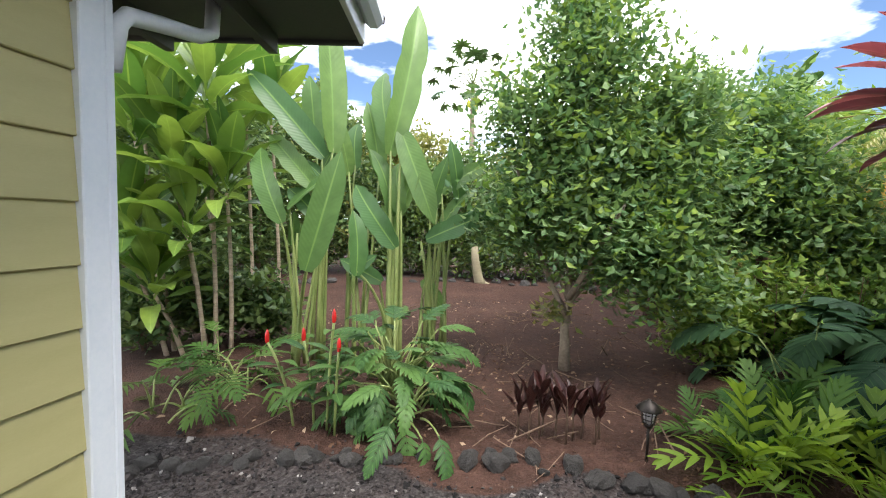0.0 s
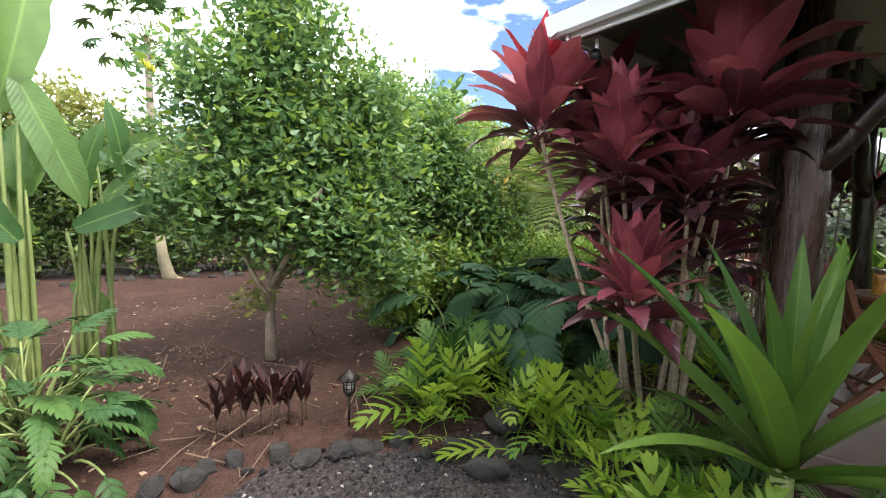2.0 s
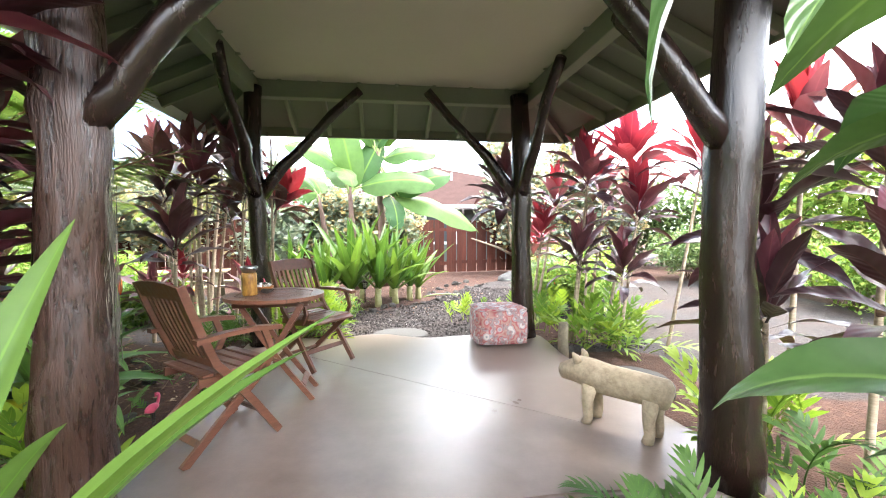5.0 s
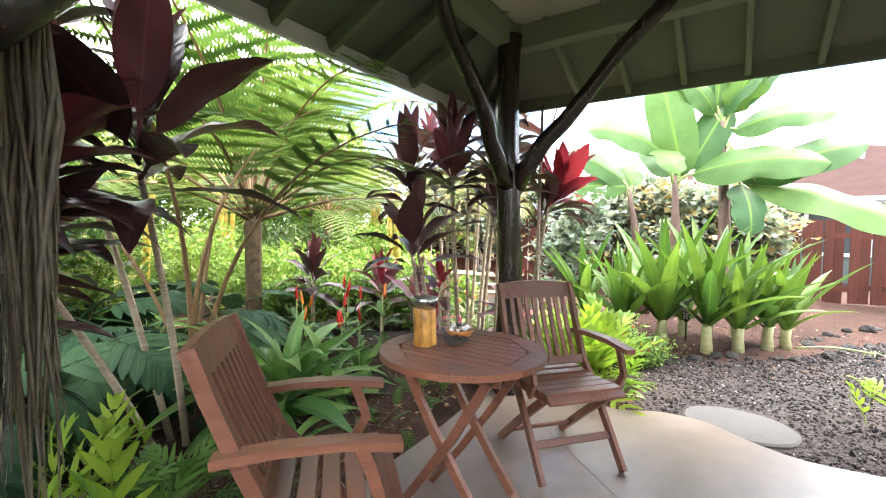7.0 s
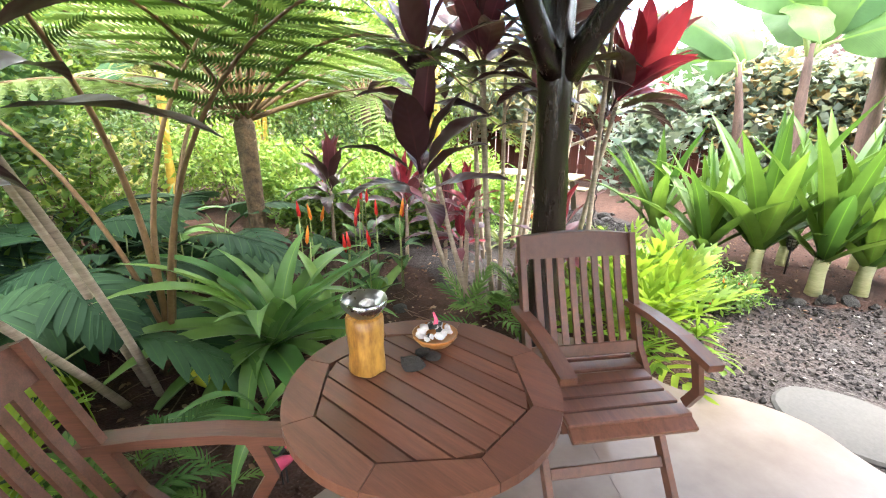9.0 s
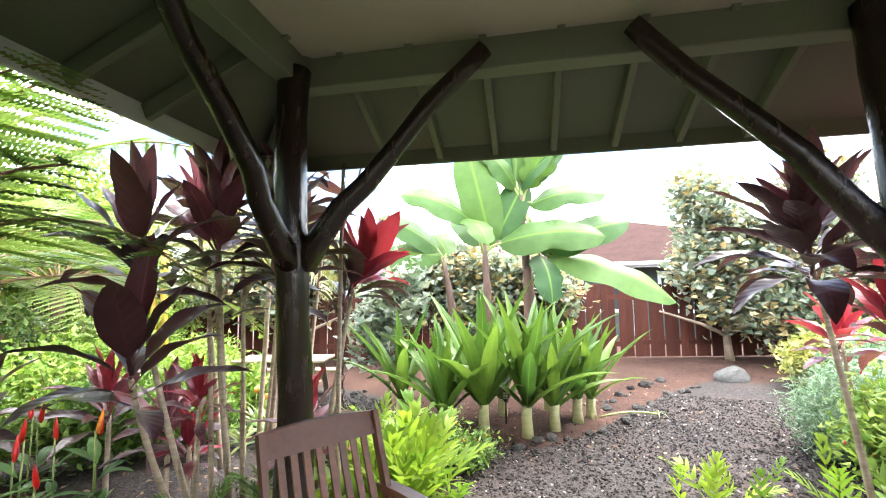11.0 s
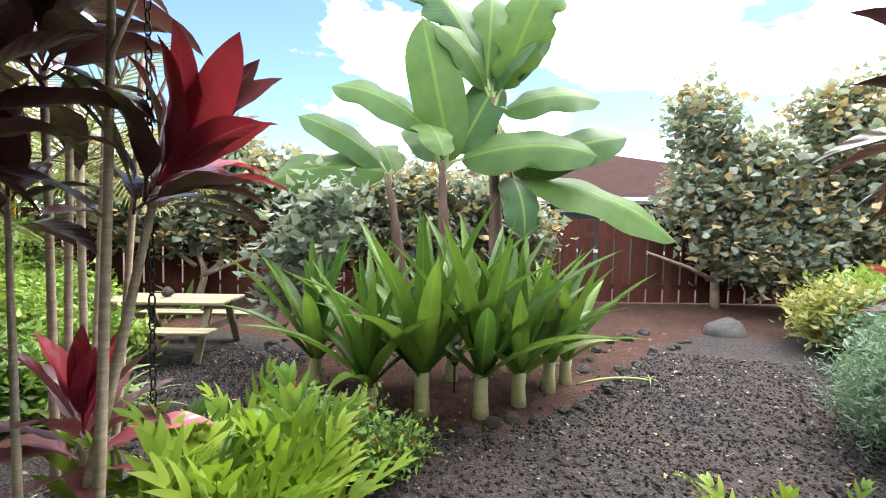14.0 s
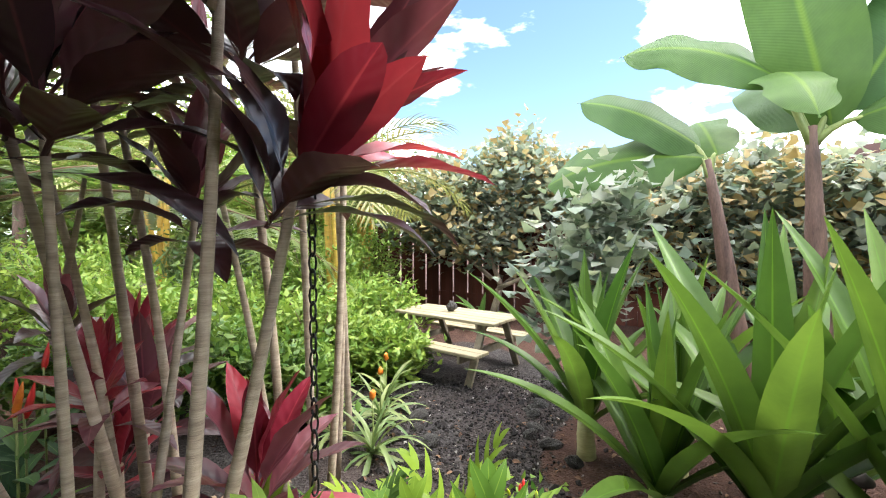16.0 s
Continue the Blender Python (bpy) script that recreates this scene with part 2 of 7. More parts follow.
M["fernpole"] = plain_mat("fern_trunk_fibre", (0.035, 0.022, 0.013), (0.17, 0.11, 0.06), 0.95, 14, 1.0, dist=0.03, fine=50)
M["frondstem"] = plain_mat("brown_frond_stem", (0.10, 0.055, 0.022), (0.24, 0.14, 0.06), 0.6, 6, 0.3)
M["banstem"] = plain_mat("banana_stem", (0.050, 0.024, 0.018), (0.17, 0.10, 0.075), 0.6, 4, 0.4, 0, (5, 5, 1), 0.008, 30)
M["crinstem"] = plain_mat("pale_crinum_stem", (0.30, 0.30, 0.13), (0.52, 0.48, 0.26), 0.55, 5, 0.3, 0, (1, 1, 5), 0.005, 30)
M["greenstem"] = plain_mat("green_stem", (0.14, 0.20, 0.05), (0.30, 0.34, 0.12), 0.5, 5, 0.2, 0, (3, 3, 1))
M["litter"] = plain_mat("dry_leaf", (0.11, 0.06, 0.035), (0.26, 0.17, 0.11), 0.9, 20, 0.3)
M["housewall"] = plain_mat("grey_green_wall", (0.065, 0.085, 0.078), (0.085, 0.11, 0.10), 0.8, 2, 0.1)
M["redflower"] = plain_mat("red_flower", (0.42, 0.006, 0.006), (0.60, 0.02, 0.015), 0.4, 20, 0.2)
M["orangeflower"] = plain_mat("orange_flower", (0.60, 0.12, 0.01), (0.75, 0.25, 0.02), 0.4, 20, 0.2)
M["whiteflower"] = plain_mat("white_flower", (0.70, 0.70, 0.66), (0.8, 0.8, 0.76), 0.5, 20, 0.1)
M["sticks"] = plain_mat("dry_twig", (0.10, 0.06, 0.04), (0.24, 0.16, 0.11), 0.9, 10, 0.3)

M["lichen"] = plain_mat("grey_lichen", (0.060, 0.055, 0.042), (0.16, 0.15, 0.12), 0.95, 14, 0.3, spec=0.1)

kg = Mat("pane_glass", 0.08)
kg.b.inputs["Base Color"].default_value = (0.05, 0.06, 0.065, 1)
M["glass"] = kg.m

L = {}
L["ti_dark"] = leaf_mat("ti_leaf_dark", (0.034, 0.014, 0.018), (0.098, 0.034, 0.040), (0.10, 0.032, 0.038), 0.20, 0.33, 60, spec=0.55)
L["ti_wine"] = leaf_mat("ti_leaf_wine", (0.085, 0.022, 0.034), (0.25, 0.062, 0.086), (0.24, 0.065, 0.085), 0.32, 0.33, 60, blotch=(0.075, 0.020, 0.032), spec=0.9)
L["ti_red"] = leaf_mat("ti_leaf_red", (0.19, 0.015, 0.034), (0.46, 0.046, 0.068), (0.38, 0.05, 0.07), 0.34, 0.31, 60, spec=0.5)
L["ti_pink"] = leaf_mat("ti_leaf_pink", (0.17, 0.034, 0.052), (0.48, 0.115, 0.15), (0.38, 0.10, 0.13), 0.32, 0.34, 60, blotch=(0.10, 0.022, 0.040), spec=0.9)
L["ti_green"] = leaf_mat("ti_leaf_green", (0.070, 0.195, 0.016), (0.24, 0.41, 0.036), (0.28, 0.40, 0.08), 0.40, 0.34, 60)
L["heliconia"] = leaf_mat("heliconia_leaf", (0.070, 0.19, 0.030), (0.165, 0.32, 0.045), (0.24, 0.39, 0.11), 0.38, 0.34, 150)
L["banana"] = leaf_mat("banana_leaf", (0.026, 0.085, 0.010), (0.075, 0.165, 0.016), (0.12, 0.21, 0.03), 0.30, 0.50, 460, spec=0.2)
L["crinum"] = leaf_mat("crinum_leaf", (0.042, 0.118, 0.008), (0.118, 0.232, 0.016), (0.12, 0.24, 0.03), 0.36, 0.40, 0, spec=0.3)
L["fern"] = leaf_mat("lawae_fern", (0.088, 0.230, 0.009), (0.30, 0.49, 0.025), (0.24, 0.38, 0.05), 0.50, 0.42, 0)
L["fern_dark"] = leaf_mat("shade_fern", (0.038, 0.110, 0.010), (0.105, 0.225, 0.020), (0.10, 0.2, 0.03), 0.32, 0.5, 0, spec=0.2)
L["xanadu"] = leaf_mat("xanadu_leaf", (0.030, 0.092, 0.012), (0.085, 0.195, 0.022), (0.12, 0.24, 0.05), 0.25, 0.45, 0, spec=0.2)
L["monstera"] = leaf_mat("monstera_leaf", (0.015, 0.050, 0.010), (0.046, 0.115, 0.022), (0.06, 0.13, 0.04), 0.16, 0.6, 0, spec=0.15)
L["noni"] = leaf_mat("noni_leaf", (0.026, 0.080, 0.010), (0.085, 0.180, 0.022), (0.18, 0.28, 0.08), 0.28, 0.34, 75)
L["dark_seed"] = leaf_mat("bronze_ti_leaf", (0.028, 0.011, 0.010), (0.075, 0.026, 0.022), (0.09, 0.03, 0.03), 0.12, 0.35, 60)
L["treefern"] = leaf_mat("tree_fern_frond", (0.085, 0.190, 0.018), (0.22, 0.35, 0.042), None, 0.45, 0.5, 0)
L["citrus"] = leaf_mat("citrus_leaf", (0.074, 0.190, 0.038), (0.215, 0.380, 0.072), None, 0.45, 0.42, 0, True)
L["hedge"] = leaf_mat("hedge_leaf", (0.045, 0.115, 0.018), (0.16, 0.27, 0.035), None, 0.30, 0.5, 0, True)
L["bright"] = leaf_mat("bright_shrub_leaf", (0.11, 0.26, 0.02), (0.28, 0.44, 0.04), None, 0.40, 0.5, 0, True)
L["yellowish"] = leaf_mat("yellow_green_leaf", (0.14, 0.22, 0.03), (0.36, 0.40, 0.06), None, 0.40, 0.5, 0, True)
L["hibiscus"] = leaf_mat("sea_hibiscus_leaf", (0.12, 0.21, 0.075), (0.33, 0.42, 0.18), None, 0.42, 0.5, 0, True)
L["hibiscus_old"] = leaf_mat("withered_hibiscus_leaf", (0.30, 0.22, 0.10), (0.52, 0.42, 0.22), None, 0.25, 0.6, 0, True)
L["pepper"] = leaf_mat("pepper_leaf", (0.06, 0.17, 0.015), (0.20, 0.36, 0.03), None, 0.35, 0.4, 0, True)
L["feathery"] = leaf_mat("feathery_leaf", (0.07, 0.16, 0.045), (0.16, 0.28, 0.09), None, 0.35, 0.55, 0, True)
L["bird"] = leaf_mat("spider_lily_leaf", (0.070, 0.205, 0.026), (0.18, 0.35, 0.045), (0.2, 0.36, 0.07), 0.34, 0.32, 0)
L["palm"] = leaf_mat("palm_leaf", (0.15, 0.22, 0.03), (0.36, 0.40, 0.08), None, 0.35, 0.45, 0)
L["brom"] = leaf_mat("bromeliad_leaf", (0.09, 0.19, 0.03), (0.26, 0.36, 0.07), None, 0.3, 0.4, 0)

# ---- ground ----
PAV = pose(5.55, 0.13, 0, 0, 0, 11.5)


def smooth01(a, b, x):
    t = max(0.0, min(1.0, (x - a) / (b - a)))
    return t * t * (3 - 2 * t)


def gz(x, y):
    """Height of the garden ground."""
    h = -0.175 + 0.095 * smooth01(3.6, 7.6, x)
    h += 0.05 * smooth01(2.1, 2.5, y) * (1 - smooth01(2.6, 3.6, x)) + 0.10 * smooth01(3, 9, y) * (1 - smooth01(3.5, 8, x))
    h += 0.05 * smooth01(8.9, 9.3, x) * smooth01(0.4, 0.8, y) * (1 - smooth01(2.6, 3.0, y)) + 0.10 * smooth01(10.2, 13, x)
    return h + 0.02 * noise.noise(Vector((x * 0.9, y * 0.9, 0))) + 0.008 * noise.noise(Vector((x * 4, y * 4, 3)))


def gravel(x, y):
    """How much cinder gravel lies at a spot, 0 to 1."""
    n = 0.25 * noise.noise(Vector((x * 1.3, y * 1.3, 5)))
    front = (1 - smooth01(2.05, 2.3, y + n)) * (1 - smooth01(3.2, 3.6, x + n)) * smooth01(-8, -7, y)
    edge = 9.0 + 0.9 * smooth01(1.0, 0.2, y) - 0.2 * smooth01(2.0, 3.2, y)
    edge2 = edge + 2.6 * smooth01(0.9, -1.2, y) + 1.6 * smooth01(2.6, 3.6, y)
    back = smooth01(6.7, 7.1, x + n) * (1 - smooth01(edge2 - 0.1, edge2 + 0.25, x + n)) * smooth01(-7, -6, y) * (1 - smooth01(5.2, 5.8, y))
    beds = smooth01(1.1, 0.5, math.hypot(x - 7.35, y - 1.9)) + smooth01(1.0, 0.5, math.hypot(x - 7.9, y + 1.4))
    side = smooth01(5.4, 6.0, x + n) * (1 - smooth01(11, 12, x)) * smooth01(-7, -6, y) * (1 - smooth01(-2.5, -2.2, y + n))
    return max(0.0, min(1.0, max(front, back, side) - beds))


ks = Mat("garden_soil", 0.95, 0, 0.2)
pos = "Object"
s1, s2, s3 = ks.noise(1.2, 6, 0.6, pos), ks.noise(14, 5, 0.65, pos), ks.noise(90, 3, 0.6, pos)
soil = ks.ramp(ks.mix(0.5, s1, s2), [(0.32, (0.028, 0.015, 0.011)), (0.55, (0.068, 0.035, 0.026)), (0.72, (0.12, 0.066, 0.048))])
soil = ks.mix(ks.ramp(s3, [(0.64, (0, 0, 0)), (0.72, (0.5, 0.5, 0.5))]), soil, (0.26, 0.18, 0.13))
vo = ks.n("TexVoronoi", Scale=62.0)
ks.l(ks.co.outputs[pos], vo.inputs["Vector"])
grv = ks.ramp(vo.outputs["Color"], [(0.0, (0.013, 0.012, 0.012)), (0.6, (0.040, 0.035, 0.035)), (0.97, (0.080, 0.072, 0.070)), (1.0, (0.22, 0.21, 0.20))])
grv = ks.mix(ks.ramp(s1, [(0.4, (0, 0, 0)), (0.75, (0.45, 0.45, 0.45))]), grv, (0.075, 0.045, 0.035))
at_mask = ks.n("Attribute")
at_mask.attribute_name = "gravel"
ks.colour(ks.mix(ks.ramp(ks.mix(0.3, at_mask.outputs["Fac"], s2), [(0.40, (0, 0, 0)), (0.52, (1, 1, 1))]), soil, grv))
ks.bump(ks.mix(0.5, vo.outputs["Distance"], s2), 0.8, 0.03)
M["ground"] = ks.m


def build_ground():
    xs = [-900, -300, -100, -40, -20, -12] + list(np.arange(-8, 16.01, 0.14)) + [18, 22, 30, 45, 110, 300, 900]
    ys = [-900, -300, -100, -40, -20, -12] + list(np.arange(-7, 11.01, 0.14)) + [13, 17, 25, 45, 110, 300, 900]
    vs, fs, mask = [], [], []
    for y in ys:
        for x in xs:
            vs.append((x, y, gz(x, y)))
            mask.append(gravel(x, y))
    w = len(xs)
    for j in range(len(ys) - 1):
        for i in range(w - 1):
            fs.append((j * w + i, j * w + i + 1, (j + 1) * w + i + 1, (j + 1) * w + i))
    me = mesh_of("ground", vs, fs, M["ground"])
    me.attributes.new("gravel", "FLOAT", "POINT").data.foreach_set("value", mask)
    tagged(new("ground", me), "reddish garden soil with dark cinder gravel paths", "ground", kind="structure")


build_ground()


# ---- slab ----
def build_slab():
    outline = [(3.76, 0.86), (3.80, 0.74), (4.04, -0.06), (4.23, -0.73), (4.30, -1.25), (4.28, -1.72), (4.5, -1.83), (5.2, -1.62), (5.97, -1.42), (6.52, -1.27),
               (7.22, -1.18), (7.42, -0.95), (7.34, -0.6), (7.22, -0.21), (7.12, 0.1), (7.16, 0.36), (7.26, 0.62), (7.2, 0.9), (7.02, 1.12), (7.02, 1.36), (7.0, 1.75), (6.9, 2.02),
               (6.55, 1.99), (5.95, 1.79), (5.01, 1.56), (4.2, 1.42), (3.66, 1.36), (3.62, 1.2)]
    pts = []
    n = len(outline)
    for i in range(n):
        p0, p1, p2, p3 = (Vector(outline[(i + k - 1) % n]) for k in range(4))
        for t in (0.0, 0.33, 0.66):
            pts.append(0.5 * (2 * p1 + (p2 - p0) * t + (2 * p0 - 5 * p1 + 4 * p2 - p3) * t * t + (3 * p1 - p0 - 3 * p2 + p3) * t ** 3))
    bm = bmesh.new()
    f = bm.faces.new([bm.verts.new((p.x, p.y, -0.24)) for p in pts])
    r = bmesh.ops.extrude_face_region(bm, geom=[f])
    top = [g for g in r["geom"] if isinstance(g, bmesh.types.BMVert)]
    for v in top:
        v.co.z = 0.0
    bmesh.ops.recalc_face_normals(bm, faces=bm.faces[:])
    es = [e for e in bm.edges if all(v.co.z > -0.01 for v in e.verts)]
    bmesh.ops.bevel(bm, geom=es, offset=0.02, segments=3, affect="EDGES")
    k = Mat("sealed_concrete", 0.3, 0, 0.45)
    a, b, c = k.noise(0.9, 6, 0.62), k.noise(5, 6, 0.6), k.noise(55, 3, 0.6)
    k.colour(k.ramp(k.mix(0.45, a, b), [(0.30, (0.100, 0.066, 0.050)), (0.5, (0.155, 0.115, 0.094)), (0.7, (0.215, 0.175, 0.15))]))
    k.rough(k.ramp(k.mix(0.5, a, b), [(0.3, (0.24, 0.24, 0.24)), (0.7, (0.46, 0.46, 0.46))]))
    k.bump(k.mix(0.6, b, c), 0.12, 0.006)
    M["slab"] = k.m
    slab = part("slab", bm, k.m, None, smooth=False)
    tagged(slab, "sealed brown concrete slab floor of the pavilion", "floor", kind="structure")
    for a, b in (((6.55, 1.60), (5.0, -1.07)),):
        d = bar((*a, 0.0006), (*b, 0.0006), 0.003, 0.0024)
        part("control_joint", box(*d, bevel=0), M["slab"], slab)


build_slab()


def stone_disc(name, label, x, y, rx, ry, z, th, mt):
    vs, fs = [], []
    n = 28
    for zz, k in ((z - th, 1.0), (z - 0.012, 1.0), (z, 0.95)):
        for i in range(n):
            a = 2 * math.pi * i / n
            r = k * (1 + 0.06 * noise.noise(Vector((math.cos(a) * 1.7 + x, math.sin(a) * 1.7 + y, 1))))
            vs.append((math.cos(a) * rx * r, math.sin(a) * ry * r, zz))
    for j in range(2):
        for i in range(n):
            fs.append((j * n + i, j * n + (i + 1) % n, (j + 1) * n + (i + 1) % n, (j + 1) * n + i))
    fs.append(tuple(range(2 * n, 3 * n)))
    fs.append(tuple(range(n))[::-1])
    ob = new(name, mesh_of(name, vs, fs, mt, False))
    ob.matrix_basis = pose(x, y, 0, 0, 0, U(0, 20))
    return tagged(ob, label, "paving stone", "stepping stones")


M["stepstone"] = plain_mat("worn_concrete_disc", (0.062, 0.054, 0.050), (0.125, 0.112, 0.102), 0.75, 3, 0.3, fine=60)
M["palestone"] = plain_mat("pale_concrete_pad", (0.045, 0.043, 0.041), (0.080, 0.076, 0.072), 0.9, 3, 0.3, fine=60)
stone_disc("stepping_stone", "round grey concrete stepping stone below the slab", 3.66, -0.22, 0.27, 0.31, gz(3.66, -0.2) + 0.03, 0.08, M["stepstone"])
stone_disc("stepping_stone", "round grey concrete stepping stone in cinder gravel", 2.95, -0.2, 0.27, 0.28, gz(2.95, -0.2) + 0.025, 0.08, M["stepstone"])
stone_disc("stepping_stone", "round grey concrete stepping stone in cinder gravel", 0.62, 0.95, 0.25, 0.27, gz(0.6, 0.95) + 0.03, 0.08, M["stepstone"])
stone_disc("stepping_stone", "pale rounded concrete pad behind the wooden pig", 6.0, -1.78, 0.36, 0.26, -0.05, 0.09, M["palestone"])
stone_disc("stepping_stone", "grey rounded concrete pad beside the slab", 7.53, 0.50, 0.28, 0.34, -0.055, 0.09, M["palestone"])


# ---- pavilion ----
def log_post(name, x, y, r, mt, label, bark=False, zb=0.0, lean=(0.0, 0.0)):
    ob = thing(name, label, "post", (x, y, zb), "log posts of the pavilion")
    pts, rad = [], []
    for i in range(19):
        z = 2.70 * i / 18
        pts.append((0.02 * math.sin(z * 2.2 + x) + lean[0] * z, 0.02 * math.cos(z * 1.7 + y) + lean[1] * z, z))
        rad.append(r * (1.18 - 0.22 * min(1, z / 1.2)) * (1 + 0.10 * math.exp(-((z - 1.62) / 0.16) ** 2)))
    tube("trunk", pts, rad, mt, ob, 20, 0.16 if not bark else 0.34, 0.0)
    c = PAV.inverted() @ Vector((x, y, 0))
    for ax, sg in (((1, 0), -math.copysign(1, c.x)), ((0, 1), -math.copysign(1, c.y))):
        d = (PAV.to_3x3() @ Vector((ax[0] * sg, ax[1] * sg, 0)))
        a = Vector((0, 0, 1.58)) + d * 0.04
        b = Vector((0, 0, 2.02)) + d * 0.40
        e = Vector((0, 0, 2.70)) + d * 1.06
        mid = [a + (b - a) * t for t in (0, 0.35, 0.7)] + [b + (e - b) * t for t in (0.0, 0.3, 0.6, 0.85, 1.0)]
        mid = [p + Vector((lean[0] * 1.6, lean[1] * 1.6, 0)) + Vector((0.012 * math.sin(k * 2.0 + x * 3), 0.012 * math.cos(k * 1.7 + y * 2), 0)) for k, p in enumerate(mid)]
        tube("brace", mid, [0.072, 0.064, 0.058, 0.055, 0.052, 0.05, 0.05, 0.05], mt if not bark else M["log"], ob, 12, 0.2)
    return ob


log_post("log_post", 3.86, 1.16, 0.115, M["bark_log"], "brown log post with strips of bark, beside red ti plants", True)
log_post("log_post", 6.69, 1.86, 0.090, M["log"], "dark varnished log post with forked branches behind the wooden chair")
log_post("log_post", 7.175, -0.985, 0.106, M["log"], "dark varnished log post with forked branches beside the ottoman", lean=(0.022, 0.036))
log_post("log_post", 4.42, -1.60, 0.115, M["log"], "dark log post behind the carved wooden pig")


def hanging_lichen():
    """Pale strands that hang along the bark of the log post."""
    ob = thing("hanging_lichen", "pale grey lichen strands hanging on the log post", "lichen", (3.86, 1.16, 0))
    r = random.Random(5)
    data = []
    for k in range(5):
        for i in range(120):
            a = radians(-75 + k * 26 + r.uniform(-14, 14))
            z, ln = r.uniform(0.75, 1.85), r.uniform(0.03, 0.13)
            rad = 0.120 + r.uniform(0, 0.030)
            pts = []
            for j in range(4):
                q = a + r.uniform(-0.05, 0.05)
                pts.append((rad * math.cos(q), rad * math.sin(q), z - ln * j / 3))
            data.append(tube_data(pts, [0.0012, 0.0018, 0.0014, 0.0007], 4, 0, 0, False))
    d = join(data)
    tagged(child("strand", mesh_of("strand", d[0], d[1], M["lichen"], True, d[2]), ob), kind="stuff")


hanging_lichen()


def pav_part(name, items, mt, parent, label="", bevel=0.006):
    return part(name, boxes(items, bevel), mt, parent, label, PAV)


HX, HY = 1.50, 1.43          # beam ring, half sizes
EX, EY = 2.42, 2.32          # eaves, half sizes
ZB, ZC, ZE = 2.62, 2.79, 2.43


def build_roof():
    roof = thing("pavilion_roof", "hipped pavilion roof with green-grey beams and white gutter", "roof")
    b, bx, by = 0.12, HX + 0.08, HY + 0.08
    pav_part("beam", [((2 * bx + b, b, 0.19), pose(0, by, ZB + 0.095))], M["beam"], roof)
    pav_part("beam", [((2 * bx + b, b, 0.19), pose(0, -by, ZB + 0.095))], M["beam"], roof)
    pav_part("beam", [((b, 2 * by - b - 0.004, 0.19), pose(bx, 0, ZB + 0.095))], M["beam"], roof)
    pav_part("beam", [((b, 2 * by - b - 0.004, 0.19), pose(-bx, 0, ZB + 0.095))], M["beam"], roof)
    # sloping boards over the overhang, and rafters under them
    ring_in = [(-HX, -HY), (HX, -HY), (HX, HY), (-HX, HY)]
    ring_out = [(-EX, -EY), (EX, -EY), (EX, EY), (-EX, EY)]
    for i in range(4):
        p, q = ring_in[i], ring_in[(i + 1) % 4]
        r, s = ring_out[(i + 1) % 4], ring_out[i]
        vs = [(*p, ZC + 0.10), (*q, ZC + 0.10), (*r, ZE + 0.07), (*s, ZE + 0.07)]
        vs += [(x, y, z + 0.03) for x, y, z in vs]
        fs = [(0, 1, 2, 3), (7, 6, 5, 4), (0, 4, 5, 1), (1, 5, 6, 2), (2, 6, 7, 3), (3, 7, 4, 0)]
        child("soffit", mesh_of("soffit", vs, fs, M["soffit"], False), roof, PAV)
    rr = []
    for k in range(-3, 4):
        t = k / 3.5
        for sg in (-1, 1):
            rr.append(((t * HX, sg * HY, ZC + 0.045), (t * HX, sg * (EY - 0.03), ZE + 0.02)))
            rr.append(((sg * HX, t * HY, ZC + 0.045), (sg * (EX - 0.03), t * HY, ZE + 0.02)))
    for sx in (-1, 1):
        for sy in (-1, 1):
            rr.append(((sx * HX, sy * HY, ZC + 0.045), (sx * (EX - 0.05), sy * (EY - 0.05), ZE + 0.02)))
    for a, c in rr:
        pav_part("rafter", [bar(a, c, 0.042, 0.10)], M["beam"], roof, bevel=0.004)
    # fascia boards and gutter
    for sg in (-1, 1):
        pav_part("fascia", [((2 * EX + 0.05, 0.025, 0.17), pose(0, sg * EY, ZE + 0.045))], M["white"] if sg > 0 else M["beam"], roof)
        pav_part("fascia", [((0.025, 2 * EY - 0.026, 0.17), pose(sg * EX, 0, ZE + 0.045))], M["white"] if sg < 0 else M["beam"], roof)
        prof = [(0, 0.10), (0, 0), (0.05, -0.015), (0.075, 0.0), (0.095, 0.06), (0.11, 0.10), (0.10, 0.105), (0.085, 0.062), (0.066, 0.012), (0.045, 0.0), (0.012, 0.01), (0.012, 0.10)]
        for ax in (0, 1):
            ln = EX + 0.10 if ax == 0 else EY + 0.10
            vs, fs = [], []
            for e in (-ln, ln):
                for u, z in prof:
                    o = (EY if ax == 0 else EX) + 0.0135 + u
                    vs.append((e, sg * o, ZE + z - 0.0) if ax == 0 else (sg * o, e, ZE + z))
            n = len(prof)
            for k in range(n):
                fs.append((k, (k + 1) % n, n + (k + 1) % n, n + k))
            fs += [tuple(range(n)), tuple(range(n, 2 * n))[::-1]]
            child("gutter", mesh_of("gutter", vs, fs, M["white"], False), roof, PAV)
    # roof covering
    vs = [(x * 1.03, y * 1.03, ZE + 0.13) for x, y in ring_out] + [(-0.15, 0, 3.75), (0.15, 0, 3.75)]
    fs = [(0, 1, 5, 4), (1, 2, 5), (2, 3, 4, 5), (3, 0, 4)]
    child("roof_covering", mesh_of("roof_covering", vs, fs, M["shingle"], False), roof, PAV)
    ceil = part("ceiling", box((2 * HX + 0.036, 2 * HY + 0.036, 0.02), pose(0, 0, ZC + 0.0115)), M["ceiling"], None, m=PAV)
